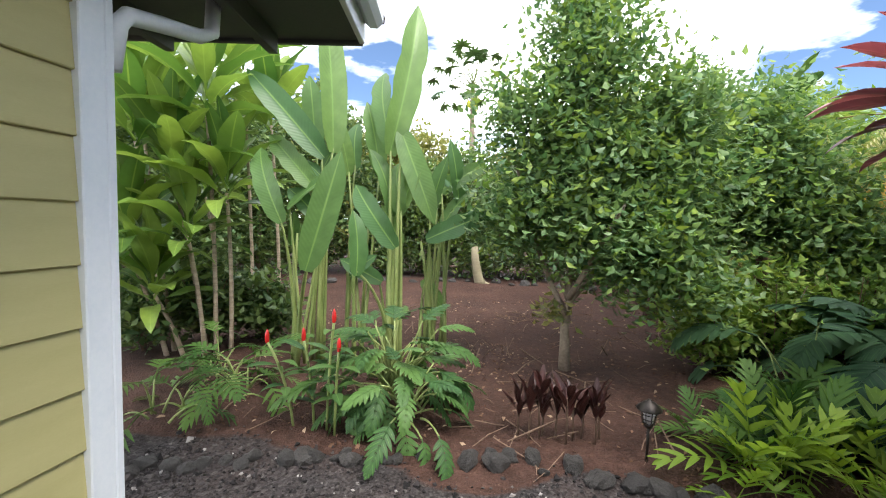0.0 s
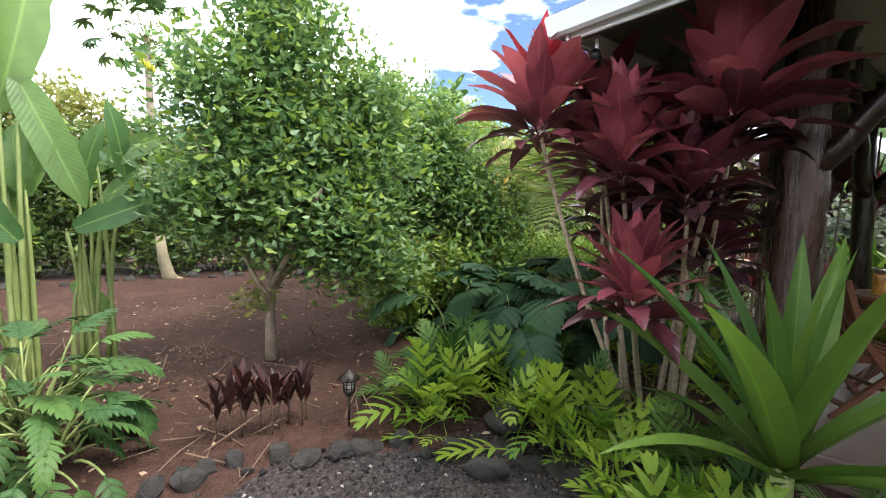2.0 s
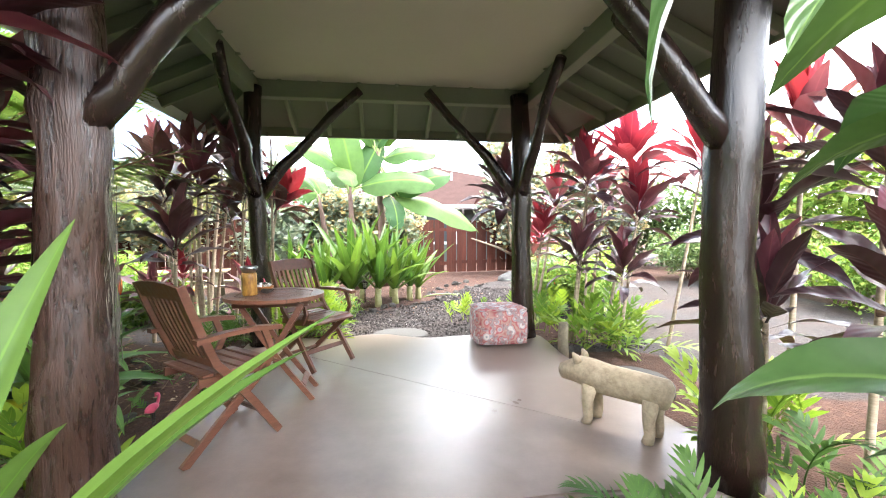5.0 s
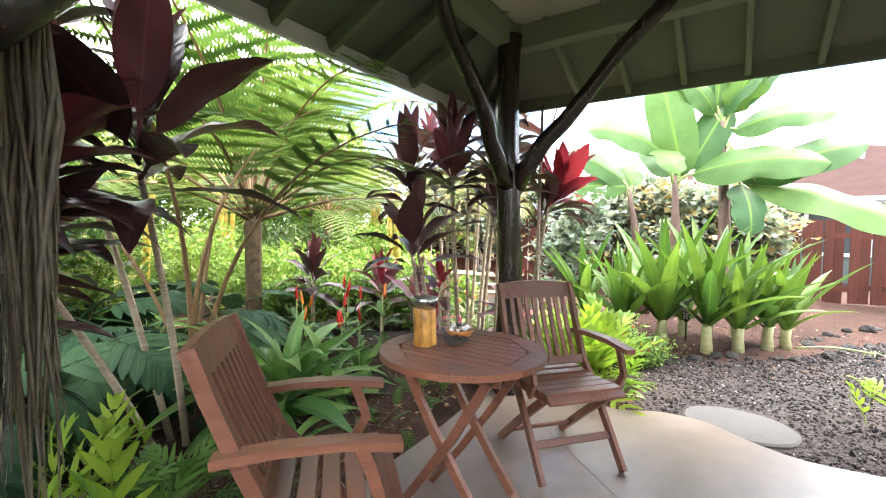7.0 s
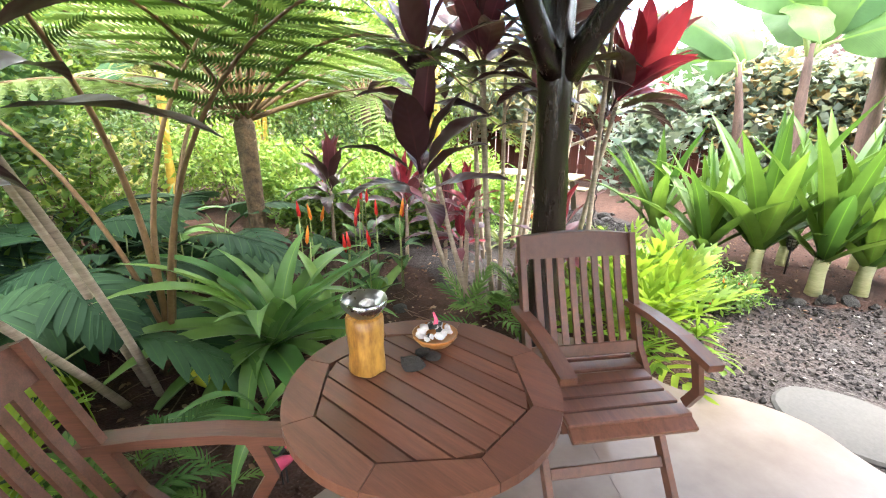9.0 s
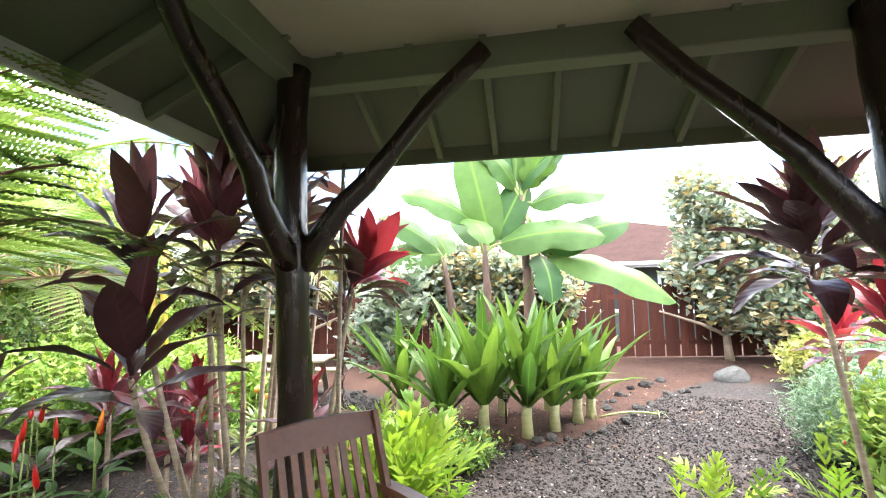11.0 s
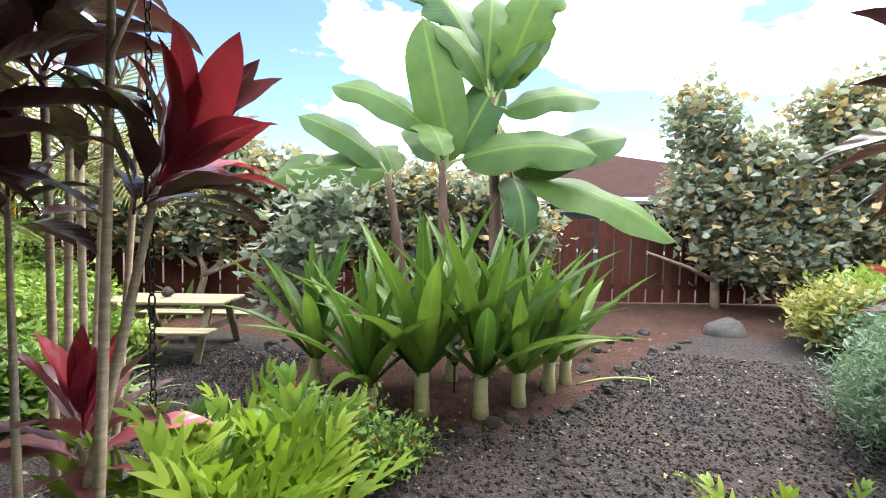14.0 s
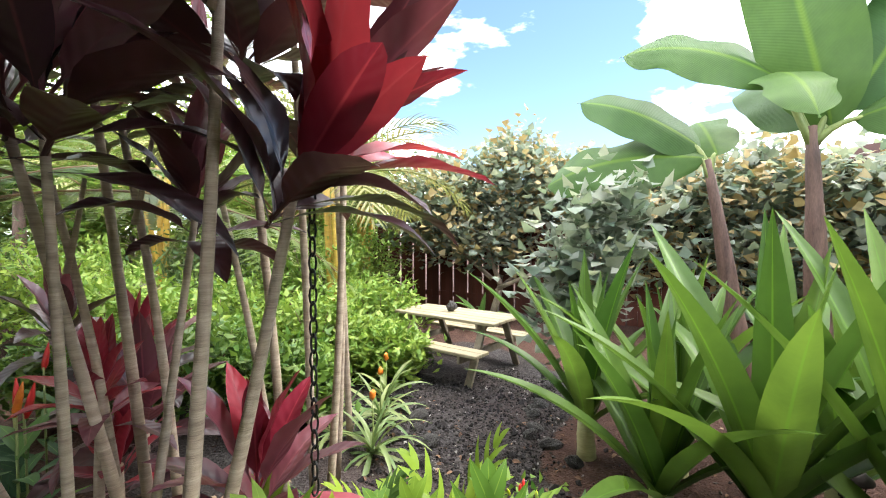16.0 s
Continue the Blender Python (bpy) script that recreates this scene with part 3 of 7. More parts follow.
    tagged(ceil, "plain beige painted ceiling under the pavilion roof", "ceiling", kind="structure")
    # small camera under the eave corner
    cm = thing("security_camera", "small black security camera under the eave", "camera", PAV @ Vector((-EX + 0.12, EY - 0.12, ZE - 0.16)))
    tube("mount", [(0, 0, 0.13), (0, 0, 0.06)], [0.014, 0.014], M["white"], cm)
    tube("body", [(-0.05, -0.03, 0.03), (0.04, 0.03, 0.0)], [0.032, 0.032], M["black"], cm, 12)


build_roof()


def rain_chain():
    ob = thing("rain_chain", "black iron rain chain hanging from the gutter", "chain", (7.56, 2.15, 0.52))
    k = 0
    z = 0.03
    ring = []
    for i in range(10):
        a = 2 * math.pi * i / 10
        ring.append((0.013 * math.cos(a), 0, 0.030 * math.sin(a)))
    v, f, u = [], [], []
    sides = 5
    for i, p in enumerate(ring):
        c = Vector(p)
        rad = Vector((p[0], 0, p[2])).normalized()
        for s in range(sides):
            b = 2 * math.pi * s / sides
            v.append(c + rad * 0.0042 * math.cos(b) + Vector((0, 0.0042 * math.sin(b), 0)))
            u.append((0, 0))
    for i in range(10):
        for s in range(sides):
            f.append((i * sides + s, i * sides + (s + 1) % sides, ((i + 1) % 10) * sides + (s + 1) % sides, ((i + 1) % 10) * sides + s))
    me = mesh_of("chain_link", v, f, M["black"])
    while z < ZE - 0.50:
        child("chain_link", me, ob, pose(0, 0, z, 0, 0, 90 * (k % 2) + 20))
        z += 0.050
        k += 1


rain_chain()


# ---- house with olive siding ----
def build_house_corner():
    wall = part("wall_house", box((0.12, 4.0, 3.1), pose(-0.735, -1.10, 1.25), 0), M["siding"], None)
    tagged(wall, "olive green lap siding wall of the house", "wall", kind="structure")
    me = None
    for i in range(14):
        z = -0.20 + i * 0.196
        if me is None:
            bm = box((0.022, 3.94, 0.214), pose(0, 0, 0, 0, -4.0, 0), 0.003)
            b = part("siding_board", bm, M["siding"], wall, m=pose(-0.660, -1.11, z + 0.1))
            me = b.data
        else:
            child("siding_board", me, wall, pose(-0.660, -1.11, z + 0.1))
    cb = part("corner_trim", boxes([((0.16, 0.03, 2.75), pose(-0.705, 0.942, 1.15)), ((0.035, 0.085, 2.75), pose(-0.6425, 0.884, 1.15))]), M["white"], None)
    tagged(cb, "white corner trim board of the house", "trim", kind="structure")
    roof = thing("house_eave", "house roof eave with dark soffit and white gutter", "roof", (-0.22, 2.03, 2.28), rz=10.5)
    part("soffit", box((2.6, 4.6, 0.03), pose(-1.30, -2.30, 0.03)), M["darksoffit"], roof)
    part("fascia", box((0.03, 4.6, 0.20), pose(0.015, -2.30, 0.095)), M["white"], roof)
    part("fascia", box((2.63, 0.03, 0.20), pose(-1.30, 0.015, 0.095)), M["darksoffit"], roof)
    part("gutter", box((0.10, 4.62, 0.11), pose(0.08, -2.29, 0.13), 0.03), M["white"], roof)
    part("roof_covering", box((2.8, 4.8, 0.04), pose(-1.27, -2.30, 0.31, 0, 6, 0)), M["shingle"], roof)
    for k in (-0.45, -1.0):
        part("rafter", box((0.05, 4.5, 0.10), pose(k, -2.30, -0.035)), M["darksoffit"], roof)
    sp = thing("downspout", "white downspout elbow at the house corner", "downspout", (0, 0, 0))
    tube("pipe", [(-0.66, 0.975, 1.80), (-0.645, 0.99, 1.95), (-0.64, 1.02, 1.99), (-0.64, 1.15, 2.02), (-0.64, 1.35, 2.06), (-0.64, 1.42, 2.10), (-0.64, 1.44, 2.30)], [0.030] * 7, M["white"], sp, 10)


build_house_corner()


# ---- fence, neighbour's house ----
def build_fence(name, a, b, h, label):
    a, b = Vector(a), Vector(b)
    d = (b - a).normalized()
    L_ = (b - a).length
    ang = math.degrees(math.atan2(d.y, d.x))
    f = thing(name, label, "fence", (a.x, a.y, gz(a.x, a.y)), rz=ang)
    n = int(L_ / 0.152)
    me = None
    for i in range(n):
        m = pose(0.07 + i * 0.152, (0.018 if i % 2 else -0.018), h / 2 + 0.02)
        if me is None:
            me = part("board", box((0.138, 0.02, h), None, 0.004), M["fence"], f, m=m).data
        else:
            child("board", me, f, m)
    for z in (0.3, h - 0.25):
        part("rail", box((L_, 0.016, 0.09), pose(L_ / 2, 0, z), 0), M["fence"], f)
    return f


build_fence("fence", (10.6, 9.3), (12.0, 6.6), 1.55, "dark red stained board fence behind the picnic table")
build_fence("fence", (12.0, 6.6), (14.4, 0.3), 1.5, "dark red stained board fence behind the banana plants")
build_fence("fence", (14.4, 0.3), (16.6, -5.5), 1.45, "dark red stained board fence at the garden's end")


def build_neighbour():
    h = thing("neighbour_house", "single-storey house with brown shingle hip roof and grey-green walls", "house", (0, 0, 0))
    x0, x1, y0, y1, ze = 18.8, 26.0, -6.0, 9.2, 2.12
    part("wall", box((x1 - x0, y1 - y0, ze + 0.3), pose((x0 + x1) / 2, (y0 + y1) / 2, ze / 2 - 0.15), 0), M["housewall"], h)
    o = 0.6
    vs = [(x0 - o, y0 - o, ze), (x1 + o, y0 - o, ze), (x1 + o, y1 + o, ze), (x0 - o, y1 + o, ze), (21.8, 1.2, 4.05), (23.6, 1.2, 4.05)]
    fs = [(0, 1, 5, 4), (1, 2, 5), (2, 3, 4, 5), (3, 0, 4), (3, 2, 1, 0)]
    child("roof", mesh_of("roof", vs, fs, M["shingle"], False), h)
    part("fascia", box((0.03, y1 - y0 + 2 * o, 0.16), pose(x0 - o - 0.02, (y0 + y1) / 2, ze - 0.05), 0.004), M["white"], h)
    part("gutter", box((0.10, y1 - y0 + 2 * o, 0.11), pose(x0 - o - 0.088, (y0 + y1) / 2, ze - 0.02), 0.02), M["white"], h)
    part("ridge_vent", box((0.9, 0.5, 0.10), pose(22.3, 1.2, 4.04)), M["shingle"], h)
    tube("vent_pipe", [(20.5, 0.42, 3.2), (20.5, 0.42, 3.62)], [0.05, 0.05], M["white"], h)
    tube("vent_pipe", [(20.3, 1.9, 3.1), (20.3, 1.9, 3.42)], [0.05, 0.05], M["shingle"], h)
    tube("downspout", [(x0 - 0.55, -0.1, ze - 0.06), (x0 - 0.3, -0.1, ze - 0.25), (x0 - 0.05, -0.1, ze - 0.38), (x0 - 0.05, -0.1, 0)], [0.04] * 4, M["white"], h)
    for y in (-4.6, -1.4, 0.75, 3.2, 6.4):
        zt = 1.84
        w = part("window", boxes([((0.06, 1.3, 0.09), pose(x0 - 0.03, y, zt)), ((0.06, 1.3, 0.09), pose(x0 - 0.03, y, zt - 1.1)), ((0.06, 0.09, 1.006), pose(x0 - 0.03, y - 0.605, zt - 0.55)), ((0.06, 0.09, 1.006), pose(x0 - 0.03, y + 0.605, zt - 0.55))]), M["white"], h)
        part("pane", box((0.02, 1.12, 1.0), pose(x0 - 0.012, y, zt - 0.55), 0), M["glass"], w)


build_neighbour()


# ---- furniture ----
def slat_poly(profile, y0, y1):
    """A board cut to a side profile (x, z), from y0 to y1."""
    n = len(profile)
    vs = [(x, y0, z) for x, z in profile] + [(x, y1, z) for x, z in profile]
    fs = [tuple(range(n)), tuple(range(n, 2 * n))[::-1]] + [(k, n + k, n + (k + 1) % n, (k + 1) % n) for k in range(n)]
    bm = bmesh.new()
    bv = [bm.verts.new(v) for v in vs]
    for f in fs:
        bm.faces.new([bv[i] for i in f])
    bmesh.ops.recalc_face_normals(bm, faces=bm.faces[:])
    return bm


def band(points, th):
    """Side profile of a bent bar of that thickness along points (x, z)."""
    up, dn = [], []
    pts = [Vector(p) for p in points]
    for i, p in enumerate(pts):
        d = (pts[min(i + 1, len(pts) - 1)] - pts[max(i - 1, 0)]).normalized()
        nrm = Vector((-d.y, d.x))
        up.append(tuple(p + nrm * th / 2))
        dn.append(tuple(p - nrm * th / 2))
    return up + dn[::-1]


def folding_chair(x, y, face, label):
    """Slatted folding armchair; its front looks along its own +x."""
    c = thing("folding_chair", label, "chair", (x, y, 0.0), "folding chairs at the table", face)
    W = 0.235
    w = M["wood"]
    for s in (-1, 1):
        yo = s * W
        back = [(-0.02, 0.40), (-0.10, 0.50), (-0.17, 0.66), (-0.225, 0.80), (-0.27, 0.93)]
        leg = [(0.27, 0.01), (0.12, 0.22), (-0.03, 0.42)]
        part("back_post", slat_poly(band(leg + back[1:], 0.042), yo - 0.012, yo + 0.012), w, c)
        part("leg", slat_poly(band([(-0.27, 0.0), (-0.04, 0.20), (0.21, 0.405)], 0.042), yo - s * 0.027 - 0.011, yo - s * 0.027 + 0.011), w, c)
        part("armrest", slat_poly(band([(-0.215, 0.640), (-0.05, 0.655), (0.12, 0.655), (0.28, 0.635)], 0.026), yo + s * 0.013 - 0.028, yo + s * 0.013 + 0.028), w, c)
        part("arm_support", slat_poly(band([(0.17, 0.42), (0.215, 0.50), (0.19, 0.58), (0.165, 0.642)], 0.036), yo + s * 0.028 - 0.010, yo + s * 0.028 + 0.010), w, c)
        part("seat_rail", slat_poly(band([(-0.17, 0.405), (0.02, 0.40), (0.24, 0.415)], 0.045), yo - s * 0.049 - 0.010, yo - s * 0.049 + 0.010), w, c)
    n = 6
    for i in range(n):
        xx = -0.135 + i * 0.073
        part("seat_slat", box((0.060, 2 * W - 0.03, 0.018), pose(xx, 0, 0.434 + 0.004 * (abs(i - 2.5))), 0.004), w, c)
    part("front_rail", box((0.05, 2 * W - 0.03, 0.02), pose(0.275, 0, 0.425, 0, 25, 0)), w, c)
    bm = bmesh.new()
    ny = 9
    rows = []
    for i in range(ny):
        yy = -W - 0.012 + (2 * W + 0.024) * i / (ny - 1)
        bow = 0.018 * (1 - (2 * i / (ny - 1) - 1) ** 2)
        rows.append([bm.verts.new(v) for v in ((-0.232, yy, 0.845), (-0.255, yy, 0.850), (-0.292, yy, 0.925 + bow), (-0.268, yy, 0.925 + bow))])
    for i in range(ny - 1):
        for k in range(4):
            bm.faces.new((rows[i][k], rows[i][(k + 1) % 4], rows[i + 1][(k + 1) % 4], rows[i + 1][k]))
    bm.faces.new(rows[0])
    bm.faces.new(rows[-1][::-1])
    bmesh.ops.recalc_face_normals(bm, faces=bm.faces[:])
    part("top_rail", bm, w, c)
    part("lower_back_rail", box((0.022, 2 * W - 0.026, 0.05), pose(-0.095, 0, 0.50, 0, -22, 0)), w, c)
    for i in range(8):
        yy = -0.172 + i * 0.049
        part("back_slat", slat_poly(band([(-0.100, 0.51), (-0.150, 0.62), (-0.195, 0.72), (-0.248, 0.86)], 0.012), yy - 0.013, yy + 0.013), w, c)
    part("stretcher", box((0.04, 2 * W - 0.03, 0.018), pose(0.165, 0, 0.16, 0, 55, 0)), w, c)
    part("stretcher", box((0.04, 2 * W - 0.08, 0.018), pose(-0.175, 0, 0.085, 0, -45, 0)), w, c)
    return c


folding_chair(4.68, 1.13, -30, "brown hardwood folding armchair with slatted back near planting bed")
folding_chair(6.14, 1.08, -117, "brown hardwood folding armchair with slatted back beside log post")


def folding_table(x, y, rz):
    t = thing("folding_table", "round brown hardwood folding table with slatted top", "table", (x, y, 0), rz=rz)
    w = M["wood"]
    R = 0.345
    # rim made of eight segments with a slatted field inside
    for i in range(8):
        a0, a1 = (i - 0.5) * math.pi / 4 + 0.003, (i + 0.5) * math.pi / 4 - 0.003
        bm = bmesh.new()
        lo, hi = [], []
        ri = R * 0.80
        pts = [(R * math.cos(a0 + (a1 - a0) * k / 6), R * math.sin(a0 + (a1 - a0) * k / 6)) for k in range(7)]
        pts += [(ri * math.cos(a1), ri * math.sin(a1)), (ri * math.cos(a0), ri * math.sin(a0))]
        lo = [bm.verts.new((*p, 0.725)) for p in pts]
        hi = [bm.verts.new((*p, 0.75)) for p in pts]
        bm.faces.new(hi)
        bm.faces.new(lo[::-1])
        for k in range(len(pts)):
            bm.faces.new((lo[k], lo[(k + 1) % len(pts)], hi[(k + 1) % len(pts)], hi[k]))
        bmesh.ops.recalc_face_normals(bm, faces=bm.faces[:])
        part("rim_segment", bm, w, t)
    ap = R * 0.80 * math.cos(math.pi / 8) - 0.003
    n = 9
    sw = 2 * ap / n
    for i in range(n):
        ya, yb = -ap + sw * i + 0.003, -ap + sw * (i + 1) - 0.003
        xa, xb = (min(ap, ap * math.sqrt(2) - abs(q)) - 0.003 for q in (ya, yb))
        bm = bmesh.new()
        lo = [bm.verts.new((*p, 0.728)) for p in ((-xa, ya), (xa, ya), (xb, yb), (-xb, yb))]
        hi = [bm.verts.new((v.co.x, v.co.y, 0.7485)) for v in lo]
        bm.faces.new(hi)
        bm.faces.new(lo[::-1])
        for k in range(4):
            bm.faces.new((lo[k], lo[(k + 1) % 4], hi[(k + 1) % 4], hi[k]))
        part("slat", bm, w, t)
    for s in (-1, 1):
        part("apron", box((0.50, 0.02, 0.045), pose(0, s * 0.16, 0.70), 0.003), w, t)
        part("leg", slat_poly(band([(-0.27, 0.0), (-0.10, 0.22), (0.06, 0.45), (0.21, 0.70)], 0.034), s * 0.185 - 0.012, s * 0.185 + 0.012), w, t)
        part("leg", slat_poly(band([(0.27, 0.0), (0.10, 0.22), (-0.06, 0.45), (-0.21, 0.70)], 0.034), s * 0.135 - 0.012, s * 0.135 + 0.012), w, t)
    part("stretcher", box((0.045, 0.35, 0.02), pose(-0.20, 0, 0.11, 0, -50, 0)), w, t)
    part("stretcher", box((0.045, 0.25, 0.02), pose(0.20, 0, 0.11, 0, 50, 0)), w, t)


folding_table(5.345, 1.055, -76)


def lathe(profile, sides=16, wob=0.0):
    vs, fs, us = [], [], []
    for j, (r, z) in enumerate(profile):
        for i in range(sides):
            a = 2 * math.pi * i / sides
            k = 1 + wob * noise.noise(Vector((math.cos(a) * 2, math.sin(a) * 2, z * 9)))
            vs.append((r * k * math.cos(a), r * k * math.sin(a), z))
            us.append((i / sides, j / len(profile)))
    for j in range(len(profile) - 1):
        for i in range(sides):
            a, b = j * sides + i, j * sides + (i + 1) % sides
            fs.append((a, b, b + sides, a + sides))
    fs.append(tuple(range(sides))[::-1])
    fs.append(tuple(range((len(profile) - 1) * sides, len(profile) * sides)))
    return vs, fs, us


def rock_data(seed, sides=2):
    bm = bmesh.new()
    bmesh.ops.create_icosphere(bm, subdivisions=sides, radius=1.0)
    for v in bm.verts:
        n = noise.noise(v.co * 1.1 + Vector((seed * 7.3, 0, 0))) * 0.42 + noise.noise(v.co * 2.7 + Vector((0, seed * 3.1, 0))) * 0.16
        v.co *= 1 + n
    vs = [v.co.copy() for v in bm.verts]
    fs = [tuple(v.index for v in f.verts) for f in bm.faces]
    bm.free()
    return vs, fs, [(0, 0)] * len(vs)


def small_rock(name, label, cat, at, size, mt, group="", seed=0, parent=None):
    d = rock_data(seed)
    me = mesh_of(name, d[0], d[1], mt)
    ob = new(name, me)
    ob.matrix_basis = pose(*at, U(-15, 15), U(-15, 15), U(0, 360)) @ Matrix.Diagonal((*size, 1))
    if parent is None:
        tagged(ob, label, cat, group)
    return ob


def table_things():
    v = thing("candle_holder", "bark-edged wooden candle holder with metal bowl on the table", "candle holder", (5.26, 1.20, 0.7505))
    d = lathe([(0.047, 0), (0.050, 0.005), (0.047, 0.06), (0.049, 0.12), (0.048, 0.155), (0.044, 0.158)], 20, 0.12)
    child("wooden_body", mesh_of("wooden_body", *d[:2], M["vase"], True, d[2]), v)
    d = lathe([(0.012, 0.155), (0.036, 0.160), (0.056, 0.185), (0.060, 0.205), (0.056, 0.205), (0.048, 0.185), (0.02, 0.17)], 20, 0.1)
    child("metal_bowl", mesh_of("metal_bowl", *d[:2], M["steel"], True, d[2]), v, None, "dull silver metal bowl")
    child("shell", mesh_of("shell", *rock_data(3)[:2], M["shell"]), v, pose(0.005, 0, 0.187) @ Matrix.Diagonal((0.022, 0.018, 0.012, 1)))
    b = thing("bowl", "small turned wooden bowl filled with shells and pebbles", "bowl", (5.48, 1.20, 0.7505))
    d = lathe([(0.03, 0), (0.05, 0.008), (0.066, 0.028), (0.068, 0.036), (0.063, 0.036), (0.05, 0.018), (0.02, 0.012)], 20)
    child("dish", mesh_of("dish", *d[:2], M["bowl"], True, d[2]), b)
    for i in range(22):
        a, r = U(0, 6.28), 0.05 * math.sqrt(U(0, 1))
        me = mesh_of("shell", *rock_data(i, 1)[:2], M["shell"] if i % 4 else M["greyrock"])
        q = U(0.010, 0.018)
        child("shell", me, b, pose(r * math.cos(a), r * math.sin(a), 0.030 + 0.028 * (1 - (r / 0.05) ** 1.5) + U(0, 0.008), U(0, 90), U(0, 90), 0) @ Matrix.Diagonal((q, q * 0.8, q * 0.7, 1)))
    tube("pink_shell", [(0, 0.0, 0.055), (0.005, 0, 0.075), (0, 0.008, 0.098)], [0.009, 0.006, 0.003], M["pink"], b)
    for i, (dx, dy, s) in enumerate([(5.355, 1.125, 0.033), (5.425, 1.13, 0.022), (5.415, 1.165, 0.022)]):
        small_rock("lava_pebble", "dark lava pebble on the wooden table", "stone", (dx, dy, 0.750 + s * 0.5), (s, s * 0.75, s * 0.6), M["lava"], "pebbles on the table", i + 5)


table_things()


def ottoman():
    k = Mat("floral_fabric", 0.85, 0, 0.2)
    vo1 = k.n("TexVoronoi", Scale=12.5)
    k.l(k.co.outputs["Object"], vo1.inputs["Vector"])
    petals = k.n("TexVoronoi", Scale=26.0)
    k.l(k.co.outputs["Object"], petals.inputs["Vector"])
    nn = k.noise(12, 2, 0.5)
    c = k.ramp(vo1.outputs["Distance"], [(0.0, (0.44, 0.36, 0.16)), (0.10, (0.16, 0.19, 0.24)), (0.17, (0.46, 0.43, 0.42)), (0.34, (0.56, 0.48, 0.44)), (0.42, (0.24, 0.27, 0.31)), (0.48, (0.46, 0.33, 0.32)), (0.58, (0.34, 0.075, 0.085)), (0.70, (0.42, 0.26, 0.22)), (1.0, (0.28, 0.05, 0.065))])
    c2 = k.ramp(petals.outputs["Distance"], [(0.0, (0.42, 0.34, 0.28)), (0.22, (0.50, 0.36, 0.33)), (0.40, (0.30, 0.12, 0.12)), (0.55, (0.30, 0.27, 0.27)), (1.0, (0.24, 0.05, 0.06))])
    c = k.mix(k.ramp(nn, [(0.50, (0, 0, 0)), (0.54, (1, 1, 1))]), c, c2)
    k.colour(c)
    k.bump(k.noise(320, 2), 0.3, 0.002)
    o = thing("ottoman", "cube ottoman covered in red floral fabric", "ottoman", (6.97, -0.66, 0), rz=11)
    bm = box((0.50, 0.56, 0.40), pose(0, 0, 0.205), 0)
    bmesh.ops.subdivide_edges(bm, edges=bm.edges[:], cuts=5, use_grid_fill=True)
    for v in bm.verts:
        q = Vector((v.co.x / 0.25, v.co.y / 0.28, (v.co.z - 0.205) / 0.20))
        m_ = max(abs(q.x), abs(q.y), abs(q.z))
        r = (abs(q.x) ** 7 + abs(q.y) ** 7 + abs(q.z) ** 7) ** (1 / 7)
        v.co = Vector((q.x / r * m_ * 0.25, q.y / r * m_ * 0.28, 0.205 + q.z / r * m_ * 0.20)) * (1 + 0.01 * noise.noise(v.co * 9))
        v.co.z = max(v.co.z, 0.002)
    part("cushion", bm, k.m, o, smooth=True)
    for z in (0.375, 0.035):
        pts = []
        for i in range(33):
            a = 2 * math.pi * i / 32
            cx, cy = math.cos(a), math.sin(a)
            s = (abs(cx) ** 7 + abs(cy) ** 7) ** (-1 / 7)
            pts.append((cx * s * 0.243, cy * s * 0.273, z))
        tube("piping", pts, [0.006] * 33, k.m, o, 6)


ottoman()


def carved_pig():
    p = thing("wooden_pig", "pale carved wooden pig figure standing on the slab", "figurine", (4.95, -1.25, 0), rz=47)
    w = M["carved"]
    body = [(-0.31, 0, 0.27), (-0.29, 0, 0.275), (-0.15, 0, 0.275), (0.05, 0, 0.28), (0.17, 0, 0.29), (0.25, 0, 0.30), (0.31, 0, 0.285), (0.37, 0, 0.27), (0.375, 0, 0.27)]
    data = [tube_data(body, [0.05, 0.085, 0.092, 0.094, 0.092, 0.085, 0.066, 0.050, 0.03], 14, 0.15)]
    for lx in (-0.22, 0.15):
        for s in (-1, 1):
            data.append(tube_data([(lx, s * 0.055, 0.24), (lx + 0.01, s * 0.065, 0.13), (lx, s * 0.068, 0.05), (lx + 0.012, s * 0.068, 0.0)], [0.05, 0.036, 0.030, 0.034], 10, 0.15))
    for s in (-1, 1):
        data.append(tube_data([(0.235, s * 0.045, 0.36), (0.245, s * 0.058, 0.395), (0.265, s * 0.062, 0.42)], [0.028, 0.022, 0.006], 8))
    d = join(data)
    child("carved_body", mesh_of("carved_body", d[0], d[1], w, True, d[2]), p)


carved_pig()


def stub_post():
    ob = thing("stub_post", "short weathered wooden stub post at the slab edge", "post", (6.68, -1.30, gz(6.7, -1.3) - 0.02))
    tube("stub", [(0, 0, 0), (0, 0.005, 0.2), (0.004, 0, 0.37), (0.004, 0, 0.385)], [0.055, 0.052, 0.05, 0.042], M["weathered_dark"], ob, 12, 0.15)


stub_post()


